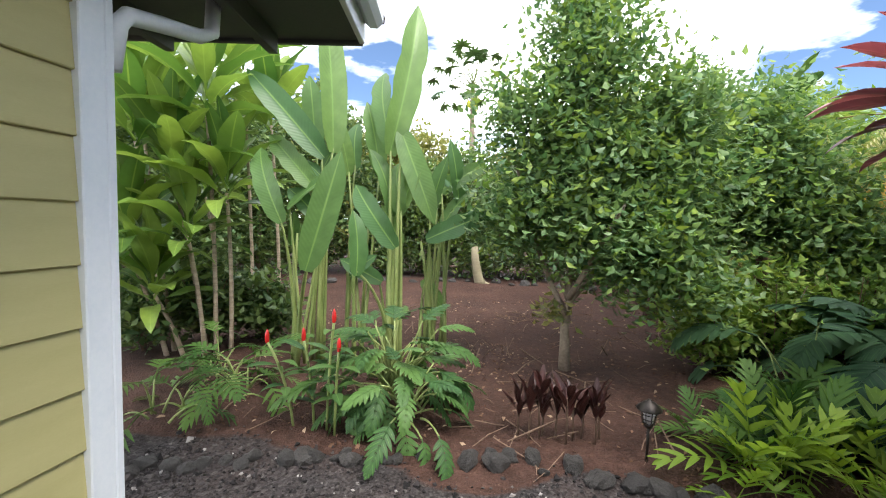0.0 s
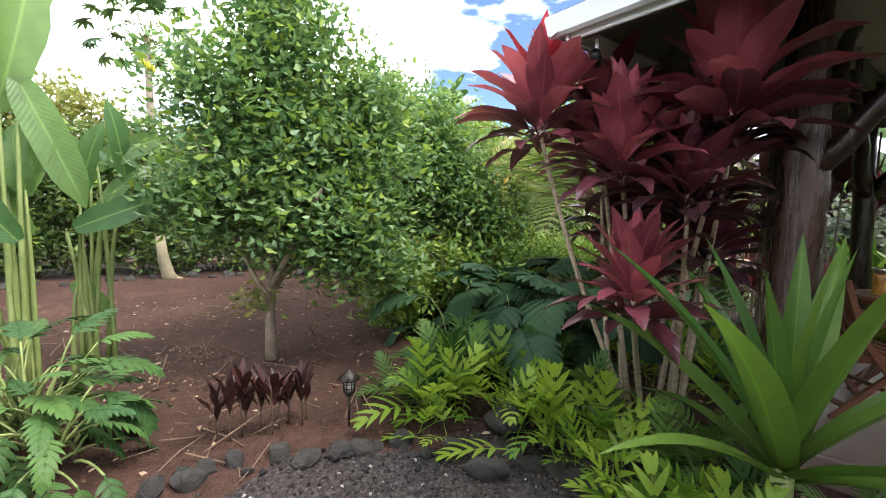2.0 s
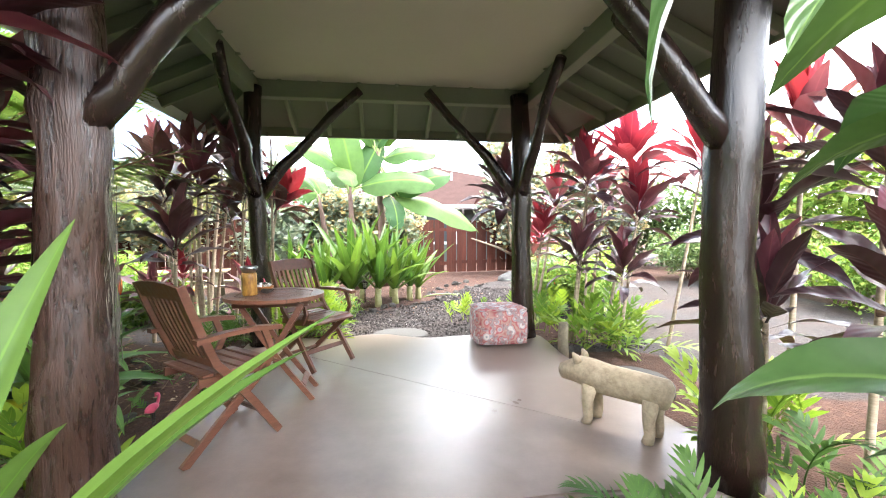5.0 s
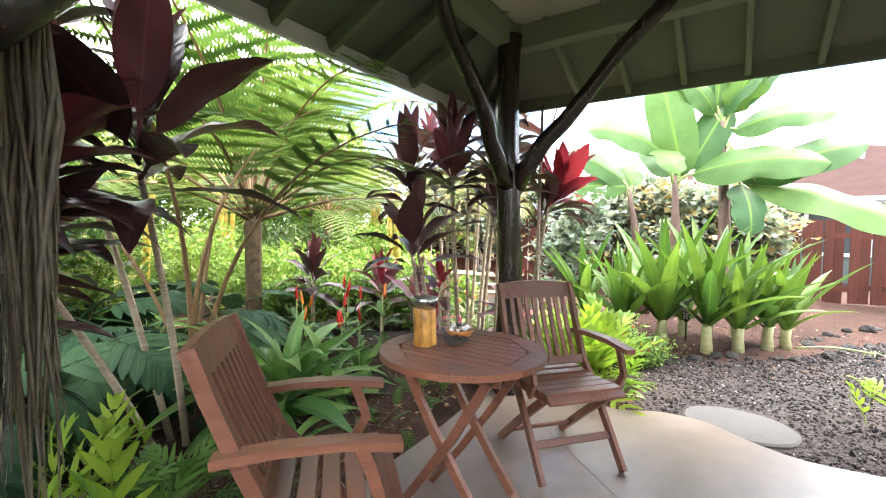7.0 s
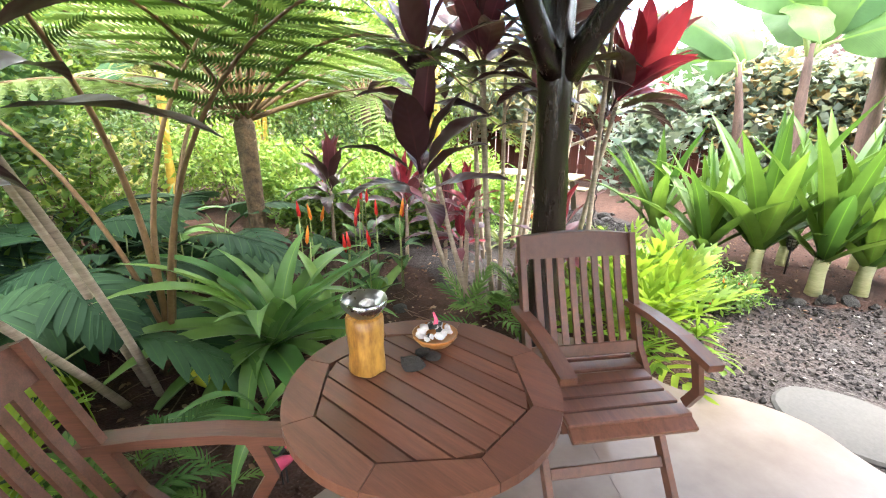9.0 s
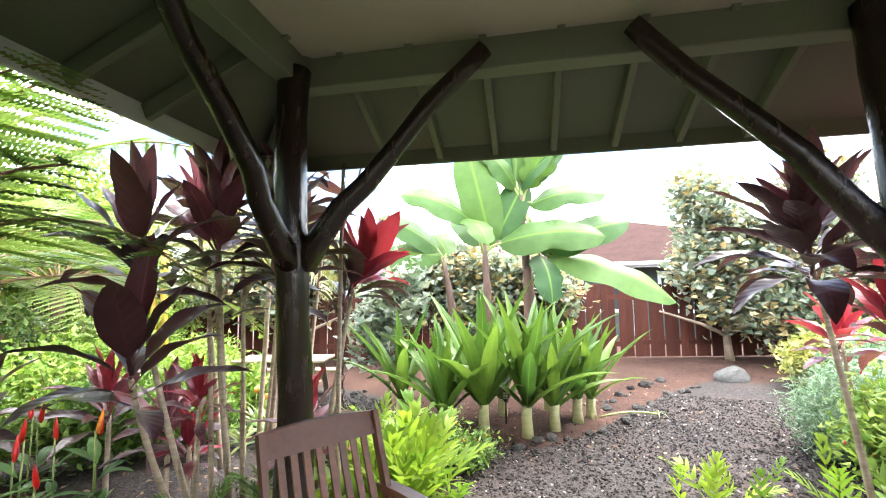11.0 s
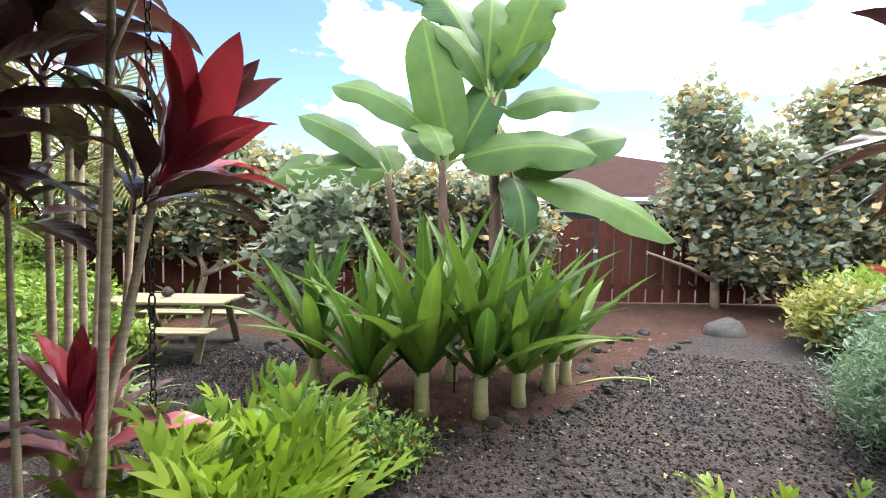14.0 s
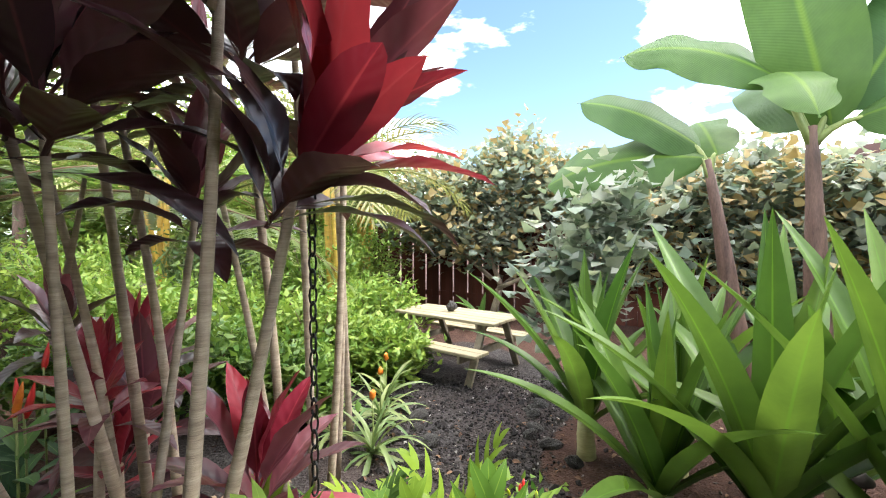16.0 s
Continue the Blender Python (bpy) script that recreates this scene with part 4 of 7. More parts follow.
def path_light(x, y, h=0.40):
    z = gz(x, y)
    o = thing("path_light", "bronze solar path light on a stake", "garden light", (x, y, z - 0.02), "solar path lights", U(0, 90))
    tube("stake", [(0, 0, 0), (0, 0, h - 0.15)], [0.009, 0.009], M["polelight"], o, 8)
    tube("base", [(0, 0, h - 0.165), (0, 0, h - 0.135)], [0.022, 0.034], M["polelight"], o, 12)
    child("lantern", mesh_of("lantern", *lathe([(0.024, h - 0.14), (0.040, h - 0.05), (0.038, h - 0.05), (0.022, h - 0.135)], 12)[:2], M["shell"]), o, None, "frosted clear lantern")
    for i in range(8):
        a = i * math.pi / 4
        tube("cage_bar", [(0.035 * math.cos(a), 0.035 * math.sin(a), h - 0.14), (0.049 * math.cos(a), 0.049 * math.sin(a), h - 0.045)], [0.003, 0.003], M["polelight"], o, 5)
    for zz, r in ((h - 0.11, 0.040), (h - 0.08, 0.0445)):
        tube("cage_ring", [(r * math.cos(k * math.pi / 8), r * math.sin(k * math.pi / 8), zz) for k in range(17)], [0.003] * 17, M["polelight"], o, 5)
    child("cap", mesh_of("cap", *lathe([(0.074, h - 0.052), (0.074, h - 0.045), (0.035, h - 0.008), (0.014, h), (0.012, h + 0.01)], 16)[:2], M["polelight"]), o)


path_light(1.48, 2.5)
path_light(9.57, 1.44, 0.42)


def picnic_table():
    t = thing("picnic_table", "weathered pale timber picnic table with attached benches", "picnic table", (9.71, 4.67, gz(9.71, 4.67)), rz=-69)
    t.scale = (0.80, 0.80, 0.80)
    w = M["weathered"]
    for i in range(5):
        part("top_board", box((1.6, 0.135, 0.038), pose(0, -0.29 + i * 0.145, 0.705 + U(-0.002, 0.002)), 0.006), w, t)
    for s in (-1, 1):
        for k in (0, 1):
            part("bench_board", box((1.6, 0.13, 0.038), pose(0, s * (0.52 + 0.14 * k), 0.405 + U(-0.002, 0.002)), 0.006), w, t)
    for e in (-0.55, 0.55):
        part("crossbeam", box((0.04, 1.44, 0.09), pose(e, 0, 0.339)), M["weathered_dark"], t)
        part("top_batten", box((0.04, 0.68, 0.07), pose(e, 0, 0.649)), M["weathered_dark"], t)
        for s in (-1, 1):
            part("leg", boxes([bar((e + 0.041, s * 0.24, 0.684), (e + 0.041, s * 0.58, 0.0), 0.04, 0.095, (1, 0, 0))]), M["weathered_dark"], t)
    small_rock("ball", "dark round stone ball on the picnic table", "ball", t.matrix_basis @ Vector((-0.1, 0.03, 0.80)), (0.06, 0.06, 0.06), M["lava"], seed=91)


picnic_table()


def ornaments():
    f = thing("flamingo_ornament", "small pink plastic flamingo in the mulch", "garden ornament", (5.13, 1.85, gz(5.13, 1.85) - 0.01))
    tube("leg", [(0, 0, 0), (0, 0, 0.10)], [0.004, 0.004], M["black"], f)
    tube("leg", [(0.02, 0, 0), (0.02, 0, 0.10)], [0.004, 0.004], M["black"], f)
    d = rock_data(2)
    child("body", mesh_of("body", [(v.x * 0.055, v.y * 0.032, v.z * 0.032 + 0.125) for v in d[0]], d[1], M["pink"]), f)
    tube("neck", bez((0.045, 0, 0.13), (0.09, 0, 0.20), (0.04, 0, 0.215), 8) + [Vector((0.03, 0, 0.19))], [0.010] * 9 + [0.006], M["pink"], f)
    g = thing("garden_globe", "yellow plastic globe lying in the bed", "garden ornament", (5.04, 2.78, gz(5.04, 2.78) + 0.075))
    child("globe", mesh_of("globe", *[x for x in rock_data(0, 3)[:2]], M["yellow"]), g, Matrix.Diagonal((0.12, 0.12, 0.11, 1)))
    p = thing("flower_pot", "small white flower pot under the citrus trees", "pot", (3.05, 6.9, gz(3.05, 6.9)))
    d = lathe([(0.07, 0), (0.09, 0.15), (0.10, 0.16), (0.10, 0.2), (0.09, 0.2), (0.08, 0.1)], 14)
    child("pot", mesh_of("pot", *d[:2], M["white"]), p)


ornaments()

# ---- leaves ----
def blade(length, width, droop, fold=0.25, segs=9, cols=4, prof=None, wave=0.0, petiole=0.0, seed=0.0, curl=0.0, tears=0, rip=0.16):
    """A leaf along +x from the origin, its face up: vertices, faces, uvs."""
    vs, fs, us = [], [], []
    x = z = 0.0
    for i in range(segs + 1):
        s = i / segs
        a = -droop * (s ** 1.3)
        if i:
            x += math.cos(a) * length / segs
            z += math.sin(a) * length / segs
        if s < petiole:
            w = 0.10
        else:
            w = prof((s - petiole) / (1 - petiole))
        w = max(w, 0.012) * width
        f = fold + curl * s
        for c in range(cols + 1):
            u = 2 * c / cols - 1
            k = w / 2
            wz = wave * math.sin(s * 17 + seed + (2.0 if u > 0 else 0)) * abs(u) * w
            jag = 1.0
            if tears and abs(u) > 0.9:
                jag = 1.0 - rip * abs(math.sin(s * tears + seed * 2 + u)) ** 6
            yy, nz = u * k * math.cos(f) * jag, abs(u) * k * math.sin(f) + wz
            vs.append((x - math.sin(a) * nz, yy, z + math.cos(a) * nz))
            us.append((c / cols, s))
    for i in range(segs):
        for c in range(cols):
            p = i * (cols + 1) + c
            fs.append((p, p + 1, p + cols + 2, p + cols + 1))
    return vs, fs, us


def strap(s):
    return min(1.0, 0.62 + 1.3 * s) * (1 - max(0, (s - 0.35) / 0.65) ** 1.9)


def lance(s):
    return (math.sin(math.pi * min(1, s ** 0.80)) ** 0.85) if 0 < s < 1 else 0.0


def paddle(s):
    return max(0.0, (1 - (2 * abs(s - 0.46)) ** 3.2)) ** 0.7 if s < 0.97 else 0.05


def ovate(s):
    return (math.sin(math.pi * min(1, s ** 0.62)) ** 0.9) if 0 < s < 1 else 0.0


def lobed(length, width, lobes, droop, narrow=0.32, up=0.25, rib=0.03, seed=0, gap=0.72, petiole=0.0, tipw=1.0, curve=0.5):
    """A leaf cut into lobes on both sides of its rib."""
    r = random.Random(seed)
    data = []
    def at(s):
        n = 12
        x = z = 0.0
        a = 0.0
        for i in range(int(s * n)):
            a = -droop * ((i + 0.5) / n) ** 1.3
            x += math.cos(a) * length / n
            z += math.sin(a) * length / n
        fr = s * n - int(s * n)
        a = -droop * s ** 1.3
        return Vector((x + math.cos(a) * length / n * fr, 0, z + math.sin(a) * length / n * fr)), a
    pts = [at(i / 10)[0] for i in range(11)]
    data.append(tube_data(pts, [length * rib * (1 - 0.75 * i / 10) for i in range(11)], 4, 0, 0, False))
    for i in range(lobes):
        s = petiole + (1 - petiole) * (i + 0.5) / lobes * 0.97
        p, a = at(s)
        q = (i + 0.5) / lobes
        ln = width / 2 * (0.35 + 0.65 * math.sin(math.pi * min(1, (0.12 + 0.88 * q) ** 0.75)) ** 0.8) * (1 if q < 0.85 else tipw) * r.uniform(0.9, 1.08)
        wd = (1 - petiole) * length / lobes * gap * 1.25
        for sg in (-1, 1):
            bl = blade(ln, wd, 0.35 + r.uniform(0, 0.3), 0.12, 4, 2, lambda t: min(1, 0.85 + t) * (1 - max(0, (t - narrow)) ** 1.8 / (1 - narrow) ** 1.8) + 0.02)
            sweep = math.radians((54 if lobes < 8 else 62) - 34 * q) * sg
            m = Matrix.Translation(p) @ Euler((0, -a, 0)).to_matrix().to_4x4() @ Euler((0, -up, sweep)).to_matrix().to_4x4()
            data.append(moved(bl, m))
    p, a = at(0.97)
    data.append(moved(blade(width * 0.16, length / lobes * gap, 0.2, 0.1, 3, 2, lance), Matrix.Translation(p) @ Euler((0, -a, 0)).to_matrix().to_4x4()))
    return join(data)


def variants(name, n, fn, material):
    out = []
    for i in range(n):
        v, f, u = fn(i)
        out.append(mesh_of(name, v, f, material, True, u))
    return out


def aim(p, az, el, roll=0.0, s=1.0):
    """Pose of a leaf at p, pointing by azimuth and elevation in degrees."""
    return Matrix.Translation(p) @ Euler((0, 0, radians(az))).to_matrix().to_4x4() @ Euler((0, radians(-el), 0)).to_matrix().to_4x4() @ Euler((radians(roll), 0, 0)).to_matrix().to_4x4() @ Matrix.Scale(s, 4)


def ti_shape(s):
    return max(0.0, math.sin(math.pi * s ** 0.92)) ** 0.72 * (1 - 0.25 * s) * 1.12 if 0 < s < 1 else 0.0


def ti_meshes(mt, tag):
    return variants(tag, 6, lambda i: blade(0.5, 0.128 + 0.006 * (i % 3), (0.12, 0.40, 0.75, 1.15, 1.0, 0.55)[i], (0.42, 0.30, 0.20, 0.16, 0.30, 0.10)[i], 12, 4, ti_shape, 0.055, 0.17, i * 2.0, 0.10), L[mt])


TI = {k: ti_meshes(k, "leaf") for k in ("ti_dark", "ti_wine", "ti_red", "ti_pink", "ti_green", "dark_seed")}


def ti_plant(base, top, style, label, size=1.0, count=24, bend=(0, 0), r=0.016, name="ti_plant", tilt=(0, 0), lo=10, group="ti plants"):
    """One cane with a crown of long leaves. style: young, middle and old leaf kinds."""
    base = (base[0], base[1], gz(base[0], base[1]) - 0.03)
    ob = thing(name, label, "plant", base, group)
    t = Vector(top) - Vector(base)
    mid = t * 0.5 + Vector((bend[0], bend[1], 0))
    pts = bez((0, 0, 0), mid, t, 9)
    tube("cane", pts, [r * (1.25 - 0.45 * i / 9) for i in range(10)], M["tistem"], ob, 8, 0.12)
    turn = Vector((0, 0, 1)).rotation_difference(Vector((tilt[0], tilt[1], 1))).to_matrix().to_4x4()
    g0 = U(0, 360)
    for i in range(count):
        q = i / (count - 1)
        kind = style[0] if q < 0.28 else style[1] if q < 0.68 else style[2]
        el = 86 - (86 - lo) * q ** 1.15 + U(-9, 9)
        me = TI[kind][(0, 0, 1, 5, 2, 4, 3, 2, 3)[min(8, int(q * 7 + U(0, 2)))]]
        p = Vector((0, 0, 0.26 * size * (1 - q) - 0.14))
        az = g0 + i * 137.5 + U(-12, 12)
        m = aim(p, az, el, U(-22, 22), size * (0.72 + 0.40 * math.sin(math.pi * (0.2 + 0.55 * q))) * U(0.8, 1.12))
        child("leaf", me, ob, Matrix.Translation(t) @ turn @ m)
    return ob


CRIN = variants("leaf", 5, lambda i: blade(0.95, 0.128, 0.06 + 0.17 * i, 0.46, 12, 4, strap, 0.012, 0, i), L["crinum"])


def crinum(x, y, h, size, label, count=20, spread=1.0, stem_r=0.055, z=None, lo=-8, group="crinum lilies", stem="crinstem"):
    z = gz(x, y) - 0.03 if z is None else z
    ob = thing("crinum_lily", label, "plant", (x, y, z), group)
    tube("stem", [(0, 0, 0), (0.004, 0, h * 0.4), (0, 0.005, h * 0.8), (0, 0, h + 0.07)], [stem_r * 1.1, stem_r, stem_r * 0.95, stem_r * 0.9], M[stem], ob, 12, 0.1)
    g0 = U(0, 360)
    for i in range(count):
        q = i / (count - 1)
        el = 86 - (66 - lo * 0.3) * spread * q ** 1.05 + U(-5, 5)
        az = g0 + i * 137.5 + U(-14, 14)
        me = CRIN[min(4, int(q * 5 * 0.999))]
        p = Vector((0, 0, h + 0.07 * (1 - q)))
        child("leaf", me, ob, aim(p, az, el, U(-12, 12), size * (0.80 + 0.28 * math.sin(math.pi * q)) * U(0.88, 1.1)))
    return ob


FERN = variants("frond", 4, lambda i: lobed(0.46, 0.36, 4 + i % 2, 0.25 + 0.22 * i, 0.25, 0.30, 0.010, i, 0.36, 0.26), L["fern"])
FERND = variants("frond", 4, lambda i: lobed(0.48, 0.36, 7, 0.5 + 0.3 * i, 0.28, 0.18, 0.012, i + 9, 0.44, 0.24), L["fern_dark"])
XAN = variants("leaf", 3, lambda i: lobed(0.40, 0.27, 7, 0.5 + 0.35 * i, 0.40, 0.06, 0.018, i + 20, 0.58, 0.04, 0.8), L["xanadu"])
MON = variants("leaf", 3, lambda i: lobed(0.85, 0.66, 8, 0.9 + 0.25 * i, 0.62, 0.02, 0.014, i + 40, 0.78, 0.22), L["monstera"])


def rosette(name, label, x, y, meshes, count, size, lo=8, hi=78, z=None, height=0.0, group="", part_name="frond", stems=None, jitter=0.05, category="plant"):
    """Fronds rising from one root."""
    z = gz(x, y) - 0.02 if z is None else z
    ob = thing(name, label, category, (x, y, z), group)
    g0 = U(0, 360)
    for i in range(count):
        q = i / max(1, count - 1)
        el = hi - (hi - lo) * q ** 0.9 + U(-8, 8)
        az = g0 + i * 137.5 + U(-20, 20)
        p = Vector((U(-jitter, jitter), U(-jitter, jitter), height * (1 - 0.6 * q)))
        if stems:
            d = Vector((math.cos(radians(az)) * math.cos(radians(el)), math.sin(radians(az)) * math.cos(radians(el)), math.sin(radians(el))))
            e = p + d * stems * U(0.7, 1.15)
            tube("stalk", bez(p, p + (e - p) * 0.5 + Vector((0, 0, 0.06)), e, 4), [0.010, 0.008, 0.007, 0.006, 0.006], M["greenstem"], ob, 5)
            child(part_name, rnd.choice(meshes), ob, aim(e, az, el - 38, U(-22, 22), size * U(0.8, 1.15)))
        else:
            child(part_name, rnd.choice(meshes), ob, aim(p, az, el, U(-25, 25), size * U(0.75, 1.2)))
    return ob


# ---- crowns of many small leaves ----
def leaf_cloud(points, length, width, seed, per=7, spread=0.10, up=0.3):
    """Folded leaves of six triangles each round many twig ends, as vertices and faces."""
    r = np.random.RandomState(seed)
    c = np.repeat(np.asarray(points, dtype=float), per, axis=0)
    n = len(c)
    c = c + r.normal(0, spread, (n, 3)) * (1, 1, 0.8)
    d = r.normal(0, 1, (n, 3))
    d[:, 2] = d[:, 2] * 0.6 + up * 0.4
    d /= np.linalg.norm(d, axis=1)[:, None]
    t = np.cross(d, r.normal(0, 1, (n, 3)) * (0.5, 0.5, 0.3) + (0, 0, 1))
    t /= np.linalg.norm(t, axis=1)[:, None] + 1e-9
    nn = np.cross(d, t)
    s = r.uniform(0.65, 1.25, n)[:, None]
    ln, wd = length * s, width * s * 0.5
    v = np.empty((n, 6, 3))
    v[:, 0] = c
    v[:, 1] = c + d * ln * 0.38 + t * wd + nn * wd * 0.35
    v[:, 2] = c + d * ln * 0.38 - t * wd + nn * wd * 0.35
    v[:, 3] = c + d * ln * 0.40
    v[:, 4] = c + d * ln - nn * ln * 0.12
    v[:, 5] = c + d * ln * 0.75
    base = np.arange(n)[:, None] * 6
    f = np.concatenate([base + q for q in ((0, 1, 3), (0, 3, 2), (1, 4, 3), (3, 4, 2))], axis=1).reshape(-1, 3)
    keep = v[:, :5].reshape(-1, 3)
    f = (f // 6) * 5 + f % 6
    return keep, f


def cloud_mesh(name, points, length, width, material, seed, per=7, spread=0.10, up=0.3):
    v, f = leaf_cloud(points, length, width, seed, per, spread, up)
    me = bpy.data.meshes.new(name)
    me.vertices.add(len(v))
    me.vertices.foreach_set("co", v.ravel())
    me.loops.add(len(f) * 3)
    me.loops.foreach_set("vertex_index", f.ravel().astype(np.int32))
    me.polygons.add(len(f))
    me.polygons.foreach_set("loop_start", np.arange(0, len(f) * 3, 3, dtype=np.int32))
    me.update(calc_edges=True)
    me.materials.append(material)
    return me


def blob_points(blobs, n, seed, shell=0.55):
    """Points inside overlapping ellipsoids (x, y, z, rx, ry, rz), denser near their skins, with an uneven outline."""
    r = np.random.RandomState(seed)
    vol = np.array([b[3] * b[4] * b[5] for b in blobs]) ** 0.75
    pick = r.choice(len(blobs), n, p=vol / vol.sum())
    d = r.normal(0, 1, (n, 3))
    d /= np.linalg.norm(d, axis=1)[:, None]
    out = []
    for i in range(n):
        b = blobs[pick[i]]
        k = (shell + (1 - shell) * r.rand()) * (1 + 0.45 * noise.noise(Vector(d[i] * 2.6) + Vector((b[0], b[1], b[2]))))
        out.append((b[0] + d[i][0] * b[3] * k, b[1] + d[i][1] * b[4] * k, b[2] + d[i][2] * b[5] * k))
    return np.array(out)


def tree(name, label, base, limbs, blobs, n, leaf, material, seed, trunk_r=0.06, per=7, spread=0.10, extra=None, category="tree", bark="trunk", group="", shell=0.5):
    """Trunk and limbs as tapered tubes under a crown of leaves. limbs: lists of points from the base."""
    bz = gz(base[0], base[1]) - 0.04
    ob = thing(name, label, category, (base[0], base[1], bz), group)
    inv = Vector((base[0], base[1], bz))
    for i, lb in enumerate(limbs):
        pts = [Vector(p) - inv for p in lb]
        if i == 0:
            pts[0].z = 0
        dense = []
        for a, b in zip(pts, pts[1:]):
            dense += [a + (b - a) * k / 3 for k in range(3)]
        dense.append(pts[-1])
        r0 = trunk_r * (1 if i == 0 else 0.55)
        tube("trunk" if i == 0 else "limb", dense, [r0 * (1 - 0.62 * k / (len(dense) - 1)) for k in range(len(dense))], M[bark], ob, 10 if i == 0 else 7, 0.22)
    pts = blob_points([(b[0] - inv.x, b[1] - inv.y, b[2] - inv.z, *b[3:]) for b in blobs], n, seed, shell)
    pts[:, 2] = np.maximum(pts[:, 2], 0.06)
    child("crown", cloud_mesh("crown", pts, leaf[0], leaf[1], material, seed, per, spread), ob)
    if extra:
        m2, frac = extra
        child("crown", cloud_mesh("crown", pts[: int(n * frac)] * 1.01, leaf[0], leaf[1], m2, seed + 1, per, spread), ob)
    return ob


# ---- front garden ----
def citrus_trees():
    b = (1.14, 4.1)
    z0 = gz(*b)
    limbs = [[(1.14, 4.1, z0), (1.12, 4.08, 0.3), (1.16, 4.1, 0.62)],
             [(1.14, 4.09, 0.42), (0.98, 4.05, 0.72), (0.75, 4.1, 1.3), (0.6, 4.1, 1.9)],
             [(1.15, 4.1, 0.55), (1.4, 4.15, 0.9), (1.65, 4.2, 1.5), (1.8, 4.2, 2.2)],
             [(1.15, 4.1, 0.6), (1.15, 4.2, 1.3), (1.1, 4.3, 2.2), (1.2, 4.3, 3.2)],
             [(1.15, 4.1, 0.6), (1.3, 3.8, 1.0), (1.5, 3.5, 1.5)],
             [(1.15, 4.1, 0.6), (0.95, 4.4, 1.1), (0.8, 4.7, 1.8)]]
    blobs = [(1.15, 4.2, 1.95, 0.85, 0.85, 0.9), (1.3, 4.2, 2.9, 0.62, 0.6, 0.75), (0.72, 4.1, 1.45, 0.55, 0.6, 0.5), (1.85, 4.2, 1.7, 0.75, 0.8, 0.75),
             (1.5, 3.8, 1.2, 0.7, 0.6, 0.45), (1.25, 4.3, 3.6, 0.35, 0.35, 0.5), (2.1, 4.3, 2.4, 0.5, 0.6, 0.5), (2.05, 4.0, 0.85, 0.65, 0.6, 0.35), (0.6, 4.0, 2.4, 0.35, 0.4, 0.4)]
    first = tree("citrus_tree", "bushy green citrus tree with a slender forked trunk", b, limbs, blobs, 3300, (0.092, 0.048), L["citrus"], 11, 0.062, 7, 0.13, (L["bright"], 0.28), shell=0.3)
    sprig = blob_points([(0, 0, 0, 0.16, 0.12, 0.15)], 26, 17, 0.3)
    child("sprig", cloud_mesh("sprig", sprig, 0.10, 0.052, L["yellowish"], 18, 3, 0.05), first, pose(-0.17, -0.08, 0.62), "yellowing shoot on the trunk")
    b = (2.9, 5.3)
    z0 = gz(*b)
    limbs = [[(2.9, 5.3, z0), (2.9, 5.3, 0.6), (2.95, 5.3, 1.0)], [(2.9, 5.3, 0.6), (2.5, 5.2, 1.2), (2.2, 5.1, 1.9)], [(2.92, 5.3, 0.8), (3.3, 5.3, 1.4), (3.6, 5.2, 2.1)]]
    blobs = [(2.8, 5.2, 1.7, 1.0, 0.9, 0.8), (3.5, 5.1, 1.7, 0.85, 0.8, 0.8), (2.4, 5.3, 2.4, 0.7, 0.7, 0.6), (3.2, 5.2, 2.5, 0.6, 0.6, 0.5), (3.9, 4.9, 1.2, 0.6, 0.6, 0.5)]
    tree("citrus_tree", "dense green citrus tree behind the monstera bed", b, limbs, blobs, 2600, (0.098, 0.050), L["citrus"], 12, 0.07, 7, 0.14, (L["bright"], 0.3), shell=0.3)


citrus_trees()

PADDLE = variants("leaf", 3, lambda i: blade(1.0, 0.215, 0.30 + 0.3 * i, 0.30, 12, 6, paddle, 0.02, 0, i * 1.7, 0, 11 if i else 0), L["heliconia"])


def span_pose(a, b, face, turn=0.0):
    """Pose that lays a leaf of length 1 from a to b, its face turned towards a direction."""
    a, b = Vector(a), Vector(b)
    x = (b - a).normalized()
    z = Vector(face)
    z = (z - x * z.dot(x)).normalized()
    y = z.cross(x)
    m = Matrix((x, y, z)).transposed().to_4x4()
    m.translation = a
    return m @ Euler((radians(turn), radians(-8), 0)).to_matrix().to_4x4() @ Matrix.Scale((b - a).length * 1.05, 4)


